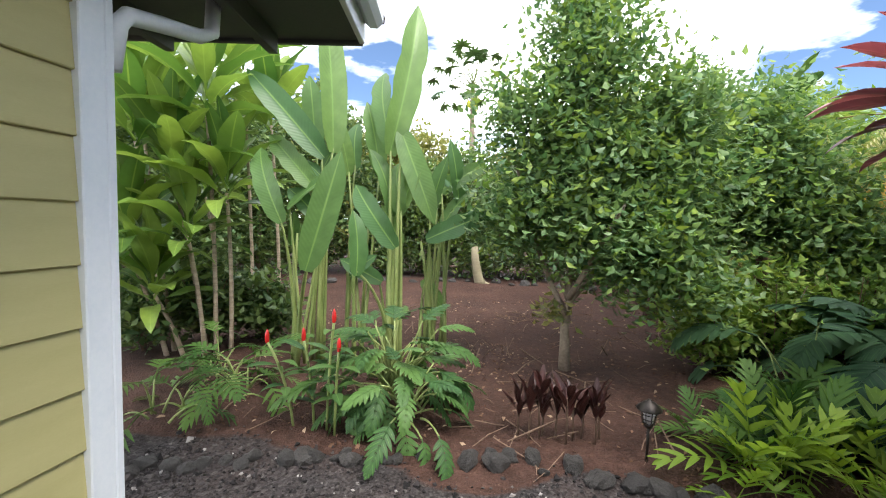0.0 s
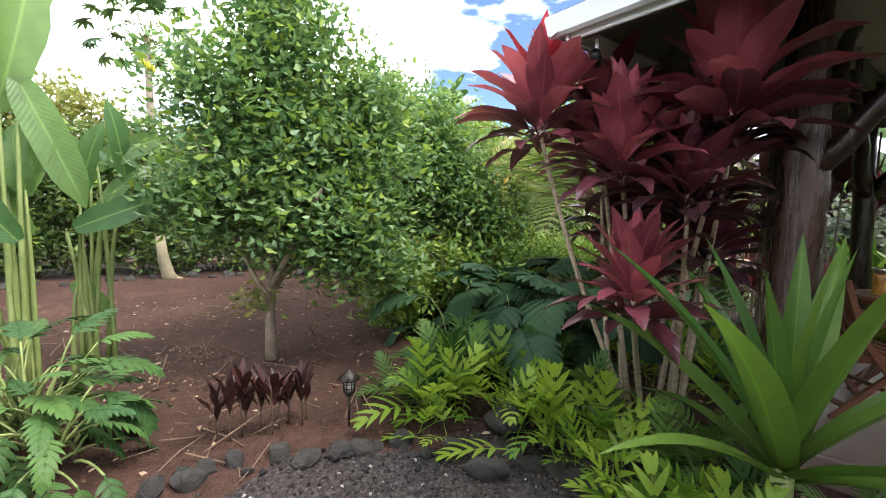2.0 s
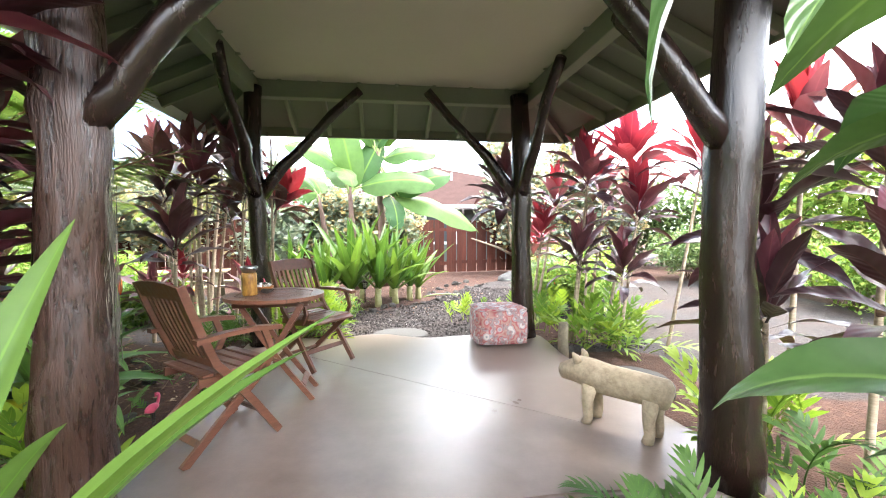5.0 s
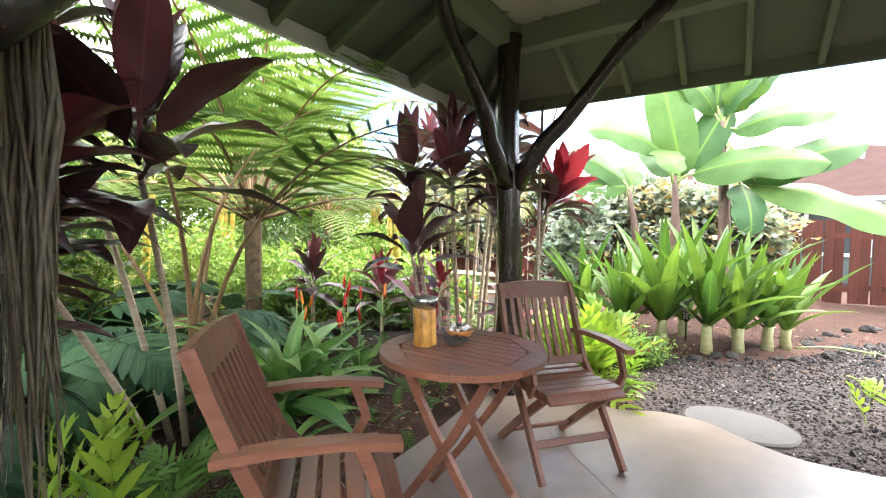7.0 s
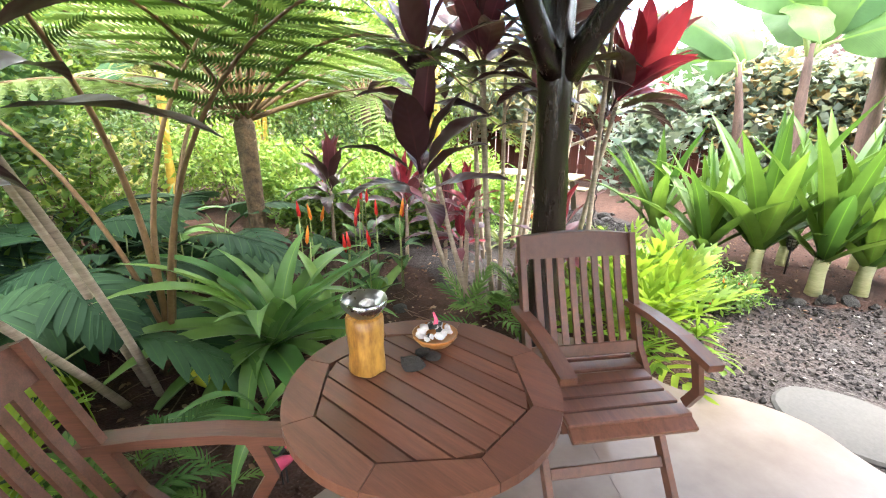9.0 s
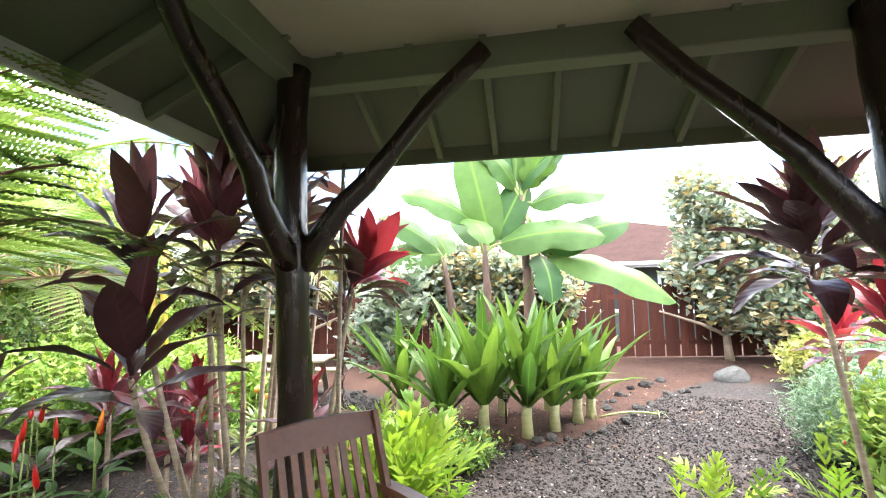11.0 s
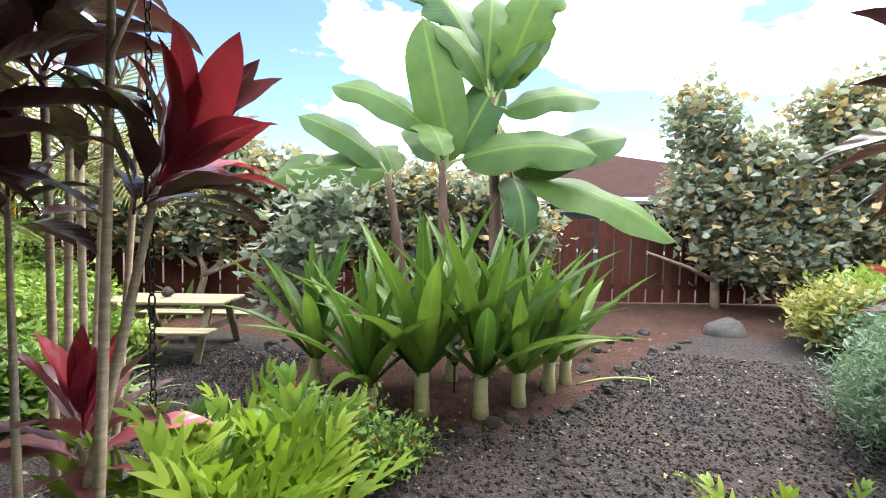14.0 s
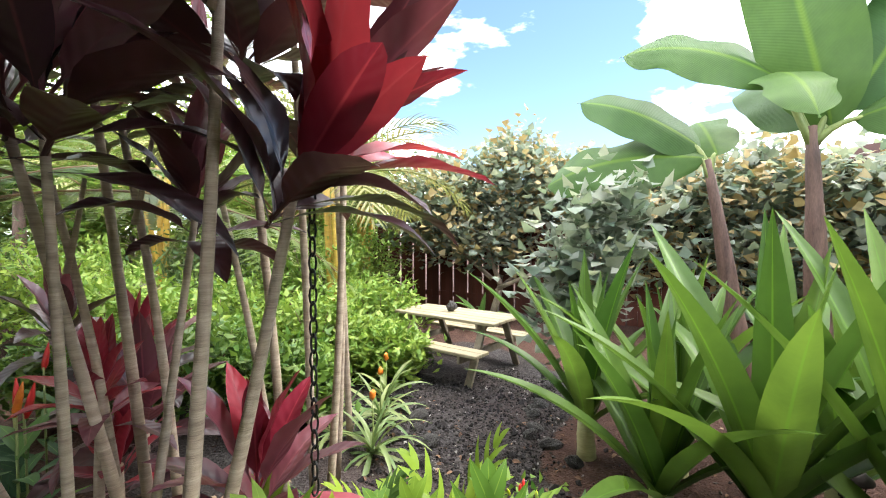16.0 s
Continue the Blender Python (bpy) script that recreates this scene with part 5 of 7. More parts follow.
def heliconia():
    spans = [((-1.16, 3.73, 1.97), (-1.19, 3.85, 3.35), 60), ((-0.62, 3.83, 1.96), (-0.23, 4.0, 3.45), 70), ((-0.62, 3.9, 2.04), (-0.92, 3.95, 2.89), -60), ((-1.24, 3.71, 1.92), (-2.0, 3.62, 2.72), -35),
             ((-1.31, 3.68, 1.61), (-1.81, 3.62, 2.15), -40), ((-1.46, 3.32, 1.28), (-1.83, 3.3, 2.01), -50), ((-1.04, 2.97, 0.9), (-0.75, 3.08, 1.82), 60), ((-0.71, 3.23, 0.84), (-0.66, 3.28, 1.39), 70),
             ((-0.47, 3.59, 1.07), (-0.96, 3.54, 1.66), -40), ((-0.52, 3.86, 2.21), (-0.2, 3.87, 1.33), 30), ((-0.26, 3.94, 1.14), (0.4, 4.09, 1.42), 35), ((-0.48, 3.82, 1.38), (-0.64, 3.82, 1.9), -55),
             ((-0.03, 4.52, 1.53), (-0.1, 4.55, 2.21), 55), ((-0.26, 4.49, 1.65), (0.27, 4.61, 1.98), 30), ((-1.09, 4.14, 1.86), (-1.18, 4.16, 2.4), -60), ((-1.52, 4.08, 2.06), (-1.58, 4.11, 2.81), 50),
             ((-0.35, 4.2, 0.7), (-0.1, 4.2, 0.35), 20), ((-1.0, 3.8, 0.75), (-0.75, 3.7, 0.98), 20), ((-0.7, 3.9, 0.7), (-1.1, 3.8, 0.9), -20)]
    ob = thing("heliconia", "clump of tall heliconia with broad upright green leaves", "plant", (-0.85, 4.0, gz(-0.85, 4) - 0.03))
    o = Vector((-0.85, 4.0, gz(-0.85, 4) - 0.03))
    bases = [(-1.45, 3.55), (-1.3, 3.75), (-0.85, 3.75), (-0.62, 3.95), (-0.3, 4.1), (-0.12, 4.2), (-1.05, 3.95), (-0.5, 3.7)]
    for i, (a, b, roll) in enumerate(spans):
        a, b = Vector(a), Vector(b)
        bs = min(bases, key=lambda q: (q[0] - a.x) ** 2 + (q[1] - a.y) ** 2 + U(0, 0.08))
        root = Vector((bs[0] + U(-0.05, 0.05), bs[1] + U(-0.05, 0.05), gz(*bs) - 0.02))
        d = (b - a).normalized()
        tube("stem", bez(root - o, Vector((root.x * 0.75 + a.x * 0.25, root.y * 0.75 + a.y * 0.25, a.z * 0.75)) - o, a + d * 0.04 - o, 7), [0.024 - 0.0022 * k for k in range(8)], M["greenstem"], ob, 7, 0.1)
        m = span_pose(a - o, b - o, (0.25, -0.8, 0.5), roll * 0.45 + U(-12, 12))
        child("leaf", PADDLE[i % 3], ob, m @ Matrix.Diagonal((1, min(1.7, 1.15 / (b - a).length ** 0.6), 1, 1)))
    for i in range(16):
        bs = rnd.choice(bases)
        a = Vector((bs[0] + U(-0.25, 0.25), bs[1] + U(0.0, 0.35), U(0.9, 1.9)))
        b = a + Vector((U(-0.38, 0.38), U(-0.12, 0.12), U(0.15, 0.75)))
        root = Vector((bs[0] + U(-0.06, 0.06), bs[1] + U(0.0, 0.1), gz(*bs) - 0.02))
        tube("stem", bez(root - o, (root + a) * 0.5 - o, a + (b - a) * 0.05 - o, 6), [0.020 - 0.0018 * k for k in range(7)], M["greenstem"], ob, 7, 0.1)
        child("leaf", PADDLE[i % 3], ob, span_pose(a - o, b - o, (0.25, -0.8, 0.5), U(-40, 40)) @ Matrix.Diagonal((1, min(1.6, 1.1 / (b - a).length ** 0.6), 1, 1)))
    for i in range(10):
        bs = rnd.choice(bases)
        root = Vector((bs[0] + U(-0.12, 0.12), bs[1] + U(-0.1, 0.1), gz(*bs) - 0.02)) - o
        tube("stem", bez(root, root + Vector((0, 0, 0.5)), root + Vector((U(-0.15, 0.15), U(-0.1, 0.1), U(0.8, 1.5))), 6), [0.024 - 0.002 * k for k in range(7)], M["greenstem"], ob, 7, 0.1)


heliconia()

for (x, y, top, sz) in [(-2.45, 3.7, (-2.39, 3.53, 2.38), 1.25), (-2.6, 3.75, (-2.69, 3.43, 1.72), 1.15), (-2.95, 3.7, (-3.06, 3.38, 2.04), 1.2), (-2.9, 3.55, (-3.1, 3.3, 0.99), 1.15), (-2.35, 3.8, (-2.23, 3.6, 1.56), 1.1),
                        (-2.9, 5.0, (-2.9, 4.81, 3.1), 1.3), (-2.5, 5.0, (-2.53, 4.85, 2.5), 1.2), (-3.6, 4.2, (-3.7, 4.1, 2.4), 1.3), (-2.5, 3.6, (-2.5, 3.4, 1.1), 1.05), (-2.75, 3.6, (-2.85, 3.35, 0.55), 1.0), (-3.2, 4.8, (-3.3, 4.6, 1.6), 1.2)]:
    ti_plant((x, y), top, ("ti_green", "ti_green", "ti_green"), "tall green ti plant with broad glossy leaves", sz * 1.42, 24, (0.03, 0.03), 0.02, "green_ti_plant", lo=22, group="green ti plants")

rosette("philodendron", "low philodendron with deeply lobed green leaves", -0.28, 2.90, XAN, 64, 0.85, 2, 72, None, 0.25, "", "leaf", 0.42, 0.12)
rosette("philodendron", "low philodendron with deeply lobed green leaves", -0.05, 2.62, XAN, 22, 0.8, -4, 60, None, 0.2, "", "leaf", 0.32, 0.1)
for x, y, n, s in [(-1.55, 2.75, 18, 1.0), (-1.75, 2.35, 12, 0.8), (-1.95, 3.1, 14, 0.9)]:
    rosette("fern", "sparse green fern clump on bare soil", x, y, FERND, n, s, 8, 70, None, 0.12, "ferns", "frond", 0.22, 0.12)

GING = variants("leaf", 3, lambda i: blade(0.20, 0.062, 0.5 + 0.3 * i, 0.2, 5, 2, lance, 0, 0.05), L["xanadu"])


def costus(x, y, h, n, lean):
    ob = thing("red_ginger", "red button ginger with green leaves and a red cone", "plant", (x, y, gz(x, y) - 0.02), "red button gingers")
    top = Vector((lean[0], lean[1], h))
    pts = bez((0, 0, 0), (lean[0] * 0.2, lean[1] * 0.2, h * 0.6), top, 7)
    tube("cane", pts, [0.010] * 8, M["greenstem"], ob, 6)
    for i in range(n):
        q = 0.35 + 0.6 * i / n
        p = pts[min(7, int(q * 7))]
        child("leaf", GING[i % 3], ob, aim(p + Vector((0, 0, U(-0.03, 0.03))), i * 100, 35 - 40 * (1 - q), U(-10, 10), U(0.9, 1.2)))
    d = lathe([(0.006, -0.015), (0.014, 0.0), (0.016, 0.03), (0.012, 0.065), (0.003, 0.085)], 10)
    child("flower_cone", mesh_of("flower_cone", *d[:2], M["redflower"]), ob, Matrix.Translation(top), "bright red cone")


for x, y, h, n, ln in [(-0.60, 2.45, 0.78, 11, (0.05, 0)), (-0.72, 2.50, 0.62, 10, (-0.08, 0.0)), (-0.52, 2.40, 0.60, 9, (0.02, 0.02)), (-0.85, 2.45, 0.60, 9, (-0.2, 0))]:
    costus(x, y, h, n, ln)

for x, y, h in [(0.77, 2.62, 0.42), (0.70, 2.66, 0.36), (0.84, 2.64, 0.50), (1.01, 2.60, 0.45), (0.95, 2.68, 0.38), (1.06, 2.66, 0.40), (1.20, 2.64, 0.40), (1.24, 2.72, 0.32), (1.12, 2.70, 0.30), (0.86, 2.7, 0.3)]:
    o = thing("ti_seedling", "young dark bronze ti plant standing in soil", "plant", (x, y, gz(x, y) - 0.01), "young bronze ti plants")
    tube("cane", [(0, 0, 0), (U(-0.01, 0.01), 0, h * 0.5), (U(-0.02, 0.02), 0, h * 0.72)], [0.007, 0.006, 0.005], M["sticks"], o, 6)
    for i in range(8):
        child("leaf", TI["dark_seed"][i % 2], o, aim(Vector((0, 0, h * (0.36 + 0.045 * i))), i * 137 + x * 400, U(55, 84), U(-25, 25), U(0.34, 0.48)))


# ---- plants round the slab's front ----
W1, W2, W3 = ("ti_red", "ti_pink", "ti_wine"), ("ti_pink", "ti_pink", "ti_wine"), ("ti_wine", "ti_dark", "ti_dark")
lt = "red and wine ti plant on a bare grey cane"
ld = "dark purple ti plant on a bare grey cane"
for b, t, st, sz, bd in [((3.5, 1.95), (2.74, 2.22, 1.92), W1, 1.0, (-0.1, 0.05)), ((3.55, 1.8), (3.40, 1.30, 1.92), W2, 1.15, (0.08, 0.1)), ((3.5, 1.85), (3.05, 1.76, 1.62), W2, 0.95, (0.05, 0.05)),
                         ((3.6, 1.7), (3.28, 1.46, 1.46), W3, 0.95, (0.05, 0.0)), ((3.55, 2.0), (3.32, 2.25, 2.05), W3, 1.1, (0.03, 0.03)), ((3.4, 1.75), (2.90, 1.50, 0.82), W2, 0.85, (0.0, 0.03)), ((3.45, 2.1), (3.45, 2.32, 1.74), W2, 1.05, (0.02, 0.05)),
                         ((3.7, 1.8), (3.66, 1.66, 1.50), W3, 1.05, (0.02, 0.02)), ((3.75, 1.75), (3.72, 1.62, 1.05), W3, 1.0, (0.02, 0.02)), ((3.9, 2.0), (4.0, 2.1, 1.4), W3, 1.1, (0, 0.03)), ((3.7, 2.2), (3.75, 2.4, 1.25), W3, 1.0, (0, 0.02)),
                         ((3.6, 1.65), (3.60, 1.40, 1.85), W3, 1.0, (0.06, 0.05))]:
    ti_plant(b, t, st if st is not W3 else ("ti_wine", "ti_wine", "ti_dark"), lt if st is not W3 else ld, sz * (1.1 if st is not W3 else 1), 54, bd, 0.017, lo=12)
crinum(2.84, 0.66, 0.38, 1.14, "large crinum lily with arching strap leaves beside the slab", 18, 0.84, 0.045, -0.17, -10, stem="greenstem")

k = 0
for x, y, n, s, kind in [(2.12, 2.5, 20, 1.05, FERN), (2.3, 2.75, 18, 1.1, FERND), (2.55, 2.6, 16, 1.0, FERN), (2.75, 2.25, 14, 0.9, FERN), (2.55, 1.95, 16, 0.95, FERN), (2.85, 1.75, 16, 1.0, FERN), (2.65, 1.45, 14, 0.9, FERN), (3.05, 1.3, 12, 0.9, FERND), (2.6, 1.1, 14, 0.8, FERN), (2.45, 0.75, 10, 0.7, FERN),
                         (3.3, 1.2, 12, 0.9, FERND), (3.42, 0.62, 9, 0.6, FERND), (2.52, 0.42, 16, 0.8, FERN), (2.44, 0.68, 16, 0.85, FERN), (2.66, 0.32, 12, 0.7, FERND), (2.60, 0.56, 14, 0.85, FERN), (2.72, 0.86, 12, 0.85, FERND), (2.9, 0.42, 10, 0.75, FERND), (3.05, 0.8, 10, 0.8, FERND), (3.0, 2.0, 12, 1.0, FERND), (3.1, 2.5, 14, 1.1, FERND), (2.6, 3.1, 14, 1.1, FERND), (2.0, 2.85, 12, 0.9, FERND), (1.95, 2.3, 10, 0.7, FERN), (3.3, 2.7, 12, 1.1, FERND),
                         (3.85, -0.62, 7, 0.45, FERND), (3.75, -0.95, 14, 0.85, FERND), (3.95, -1.25, 16, 0.9, FERND), (3.55, -1.2, 16, 0.95, FERND), (3.3, -1.0, 14, 0.85, FERND), (3.25, -1.45, 16, 1.0, FERND), (2.9, -1.25, 14, 0.9, FERND), (3.6, -1.6, 14, 1.0, FERND), (3.0, -1.75, 14, 1.0, FERND), (3.9, -1.75, 12, 1.0, FERN), (2.6, -1.55, 14, 0.95, FERN), (3.3, -2.0, 14, 1.05, FERN)]:
    rosette("fern", "bright green lobed fern clump" if kind is FERN else "dark green lobed fern clump", x, y, kind, n, s, 20 if kind is FERN else 14, 88, None, 0.06, "ferns", "frond", None, 0.17)

for x, y, n, s in [(3.4, 3.3, 10, 1.0), (3.9, 3.1, 10, 1.0), (4.2, 3.7, 12, 1.1), (4.9, 4.0, 12, 1.05), (3.6, 3.9, 12, 1.05), (4.7, 3.9, 9, 0.9), (2.9, 3.6, 9, 0.85), (5.4, 4.4, 9, 0.9), (4.3, 4.6, 10, 1.1)]:
    rosette("monstera", "monstera with large dark split leaves", x, y, MON, n, s, 20, 78, None, 0.1, "monsteras", "leaf", 0.62, 0.15)

NONI = variants("leaf", 3, lambda i: blade(0.50, 0.185, 0.8 + 0.35 * i, 0.25, 11, 6, ovate, 0.05, 0.06, i * 1.3), L["noni"])


def noni():
    b = (2.95, -2.05)
    o = Vector((*b, gz(*b) - 0.03))
    ob = thing("noni_shrub", "noni shrub with large glossy veined green leaves", "shrub", tuple(o))
    tips = [(2.62, -0.62, 1.62), (2.70, -0.78, 1.72), (2.60, -0.80, 1.32), (2.66, -1.0, 1.50), (2.72, -1.25, 1.65), (2.62, -1.2, 1.25), (2.75, -1.1, 1.9), (2.95, -1.3, 1.8), (3.1, -1.2, 1.4), (3.1, -1.5, 1.7), (2.8, -1.5, 1.45), (2.75, -1.08, 0.95), (2.9, -1.3, 0.85), (2.72, -1.25, 0.7)]
    fork = Vector((-0.08, 0.12, 0.85))
    tube("trunk", bez((0, 0, 0), (0.03, 0.0, 0.4), fork, 6), [0.034 - 0.002 * k for k in range(7)], M["trunk"], ob, 9, 0.15)
    for i, t in enumerate(tips):
        t = Vector(t) - o
        pts = bez(fork - Vector((0, 0, 0.02 * (i % 4))), (fork.x * 0.6 + t.x * 0.4, fork.y * 0.6 + t.y * 0.4, max(t.z, fork.z) * 1.0), t, 8)
        tube("branch", pts, [0.016 - 0.0013 * k for k in range(9)], M["greenstem"], ob, 7, 0.1)
        for j in range(6):
            p = pts[8 - j // 2]
            az = (90 if (j // 2) % 2 else 0) + (180 if j % 2 else 0) + i * 40 + U(-20, 20)
            child("leaf", NONI[(i + j) % 3], ob, aim(p, az, 22 - 14 * (j // 2) + U(-14, 14), U(-25, 25), U(0.6, 0.98)))


noni()

# ---- back garden ----
lc = "crinum lily with upright strap leaves on a pale stem"
for x, y, h, s, n in [(9.07, 1.95, 0.18, 1.12, 17), (9.16, 1.56, 0.27, 1.34, 18), (9.255, 1.14, 0.27, 1.26, 18), (9.54, 0.91, 0.22, 1.12, 16), (9.95, 0.72, 0.22, 1.05, 16), (10.25, 0.60, 0.20, 1.0, 16),
                      (9.33, 2.60, 0.20, 1.12, 16), (9.62, 2.2, 0.16, 1.15, 16), (9.85, 1.55, 0.16, 1.15, 14), (10.3, 1.1, 0.16, 1.1, 12)]:
    crinum(x, y, h, s, lc, n, 0.60, 0.056)

BAN = variants("leaf", 4, lambda i: blade(1.0, 0.40, 0.75 + 0.28 * i, -0.30, 34, 8, paddle, 0.028, 0.02, i * 1.7, 0.1, 15 if i == 3 else (0, 5, 9)[i], 0.60 if i == 3 else 0.22), L["banana"])


def arch_pose(a, b, face, mesh, turn):
    """Pose that carries an arching leaf of length 1 from a to b, its face turned towards a direction."""
    tip = mesh.vertices[len(mesh.vertices) - 5].co
    chord = math.hypot(tip.x, tip.z)
    x = (b - a).normalized()
    z = Vector(face)
    z = (z - x * z.dot(x)).normalized()
    m = Matrix((x, z.cross(x), z)).transposed().to_4x4()
    m.translation = a
    return m @ Euler((radians(turn), 0, 0)).to_matrix().to_4x4() @ Euler((0, math.atan2(tip.z, tip.x), 0)).to_matrix().to_4x4() @ Matrix.Scale((b - a).length / chord, 4)


def bananas():
    stems = [((10.95, 2.45), (10.76, 2.66, 1.92), 0.075), ((11.15, 2.05), (11.05, 2.10, 2.1), 0.085), ((11.55, 1.5), (11.48, 1.62, 2.9), 0.09)]
    spans = [[((10.74, 2.67, 1.94), (10.17, 3.83, 1.77), 0), ((10.78, 2.72, 2.03), (10.24, 3.51, 2.50), 0), ((10.8, 2.6, 1.95), (11.35, 3.1, 2.35), 0)],
             [((10.99, 2.25, 2.45), (10.48, 3.26, 2.86), 0), ((11.1, 2.0, 2.09), (11.03, 2.38, 3.78), 1), ((10.9, 2.3, 2.5), (10.45, 1.86, 2.02), 0), ((11.2, 1.95, 2.2), (11.67, 1.58, 3.19), 1), ((11.15, 1.9, 2.12), (11.71, 0.36, 2.18), 0), ((11.1, 2.15, 2.1), (11.75, 2.8, 2.7), 0)],
             [((11.44, 1.69, 3.0), (10.98, 2.20, 3.62), 0), ((11.52, 1.6, 3.05), (12.05, 1.05, 3.95), 0), ((11.55, 1.5, 2.75), (11.97, 0.35, 2.88), 0), ((11.55, 1.35, 2.0), (11.98, 0.02, 2.45), 0), ((11.45, 1.35, 1.95), (10.99, 1.11, 1.19), 0), ((11.5, 1.25, 1.95), (11.93, -0.55, 1.17), 0),
              ((11.5, 1.7, 3.1), (11.9, 1.75, 4.35), 1), ((11.45, 1.75, 3.05), (11.5, 2.85, 4.4), 2), ((11.5, 1.5, 3.0), (11.75, 0.92, 4.45), 2), ((11.48, 1.62, 3.0), (11.25, 1.05, 3.42), 0), ((11.5, 1.65, 3.0), (12.2, 1.9, 3.5), 0)]]
    for (b, t, r), lv in zip(stems, spans):
        o = Vector((b[0], b[1], gz(*b) - 0.04))
        ob = thing("banana_plant", "banana plant with huge arching green leaves on brown stem", "plant", tuple(o), "banana plants")
        t = Vector(t) - o
        tube("pseudostem", bez((0, 0, 0), (t.x * 0.3, t.y * 0.3, t.z * 0.5), t, 9), [r * (1.35 - 0.95 * k / 9) for k in range(10)], M["banstem"], ob, 12, 0.15)
        for i, (a, e, roll) in enumerate(lv):
            a, e = Vector(a) - o, Vector(e) - o
            ln = (e - a).length
            tube("leaf_stalk", bez(t * 0.93, t * 0.5 + a * 0.5 + Vector((0, 0, 0.03)), a + (e - a) * 0.06, 5), [0.032, 0.028, 0.024, 0.02, 0.017, 0.014], M["greenstem"], ob, 6)
            child("leaf", BAN[(1, 0, 1, 0)[i % 4] if roll == 0 else 0 if roll == 1 else 3], ob, arch_pose(a, e, (-0.8, -0.35, 0.4) if roll else (-0.62, -0.3, 0.68), BAN[(1, 0, 1, 0)[i % 4] if roll == 0 else 0 if roll == 1 else 3], U(-14, 14)) @ Matrix.Diagonal((1, min(1.35, 1.2 / ln ** 0.5), 1, 1)))


bananas()

hb = [[(11.6, 6.5, 0), (11.7, 6.4, 0.5), (11.5, 6.5, 1.1)], [(11.65, 6.45, 0.4), (12.2, 6.2, 0.9), (12.6, 6.1, 1.8)], [(11.6, 6.5, 0.6), (11.1, 7.0, 1.2), (10.9, 7.3, 1.9)], [(11.65, 6.4, 0.45), (11.9, 5.9, 0.7), (12.7, 5.3, 1.1), (13.2, 4.8, 1.6)]]
tree("sea_hibiscus", "sprawling sea hibiscus with round grey-green and withered leaves", (11.6, 6.5), hb,
     [(12.1, 6.5, 2.3, 0.9, 0.8, 0.75), (11.0, 7.2, 1.8, 0.9, 0.8, 0.8), (12.8, 5.8, 1.9, 0.9, 0.8, 0.7), (11.7, 6.6, 1.3, 0.9, 0.6, 0.5), (13.2, 4.8, 1.7, 0.7, 0.8, 0.7), (12.6, 6.4, 1.2, 0.7, 0.6, 0.5)], 1800, (0.14, 0.125), L["hibiscus"], 31, 0.07, 6, 0.15, (L["hibiscus_old"], 0.36))
hb = [[(13.7, 3.4, 0), (13.7, 3.4, 0.7), (13.7, 3.3, 1.5)], [(13.7, 3.4, 0.6), (13.6, 2.8, 1.0), (13.8, 2.3, 1.6)]]
tree("sea_hibiscus", "sea hibiscus shrub with grey-green leaves before the fence", (13.7, 3.4), hb, [(13.5, 3.5, 1.75, 0.7, 0.9, 0.7), (13.6, 2.3, 1.6, 0.6, 0.9, 0.65), (13.2, 3.0, 1.0, 0.6, 1.0, 0.55), (13.0, 4.4, 1.5, 0.6, 0.9, 0.7), (13.4, 1.5, 1.2, 0.5, 0.6, 0.5), (12.9, 5.0, 0.9, 0.5, 0.7, 0.5)], 1800, (0.14, 0.125), L["hibiscus"], 33, 0.06, 6, 0.16, (L["hibiscus_old"], 0.35))
hb = [[(14.75, -1.65, 0), (14.7, -1.6, 0.6), (14.75, -1.8, 1.4), (14.6, -1.7, 2.6)], [(14.7, -1.6, 0.5), (14.2, -1.1, 0.75), (13.5, -0.4, 1.0)], [(14.75, -1.7, 0.9), (15.0, -2.4, 1.4), (15.0, -2.8, 1.9)]]
tree("sea_hibiscus", "tall sea hibiscus with round grey-green leaves by the fence", (14.75, -1.65), hb,
     [(14.5, -1.25, 3.1, 0.5, 0.5, 0.65), (14.8, -1.9, 2.3, 0.85, 0.9, 0.75), (14.5, -1.35, 1.8, 0.6, 0.65, 0.6), (15.0, -2.8, 1.5, 0.9, 0.9, 0.6), (14.5, -2.2, 1.0, 0.7, 0.9, 0.5)], 1500, (0.145, 0.13), L["hibiscus"], 35, 0.08, 6, 0.15, (L["hibiscus_old"], 0.32))
hb = [[(15.1, -3.6, 0), (15.0, -3.5, 0.8), (15.0, -3.4, 1.8), (14.9, -3.3, 2.9)], [(15.0, -3.5, 0.9), (15.2, -4.3, 1.6), (15.3, -4.8, 2.2)]]
tree("sea_hibiscus", "tall sea hibiscus with yellowing round leaves by the fence", (15.1, -3.6), hb,
     [(14.9, -3.3, 3.2, 0.55, 0.6, 0.6), (15.0, -3.8, 2.4, 0.8, 0.9, 0.6), (15.3, -4.8, 2.3, 0.8, 0.9, 0.7), (14.9, -4.0, 1.4, 0.7, 1.1, 0.5)], 1300, (0.145, 0.13), L["hibiscus"], 36, 0.08, 6, 0.15, (L["hibiscus_old"], 0.38))
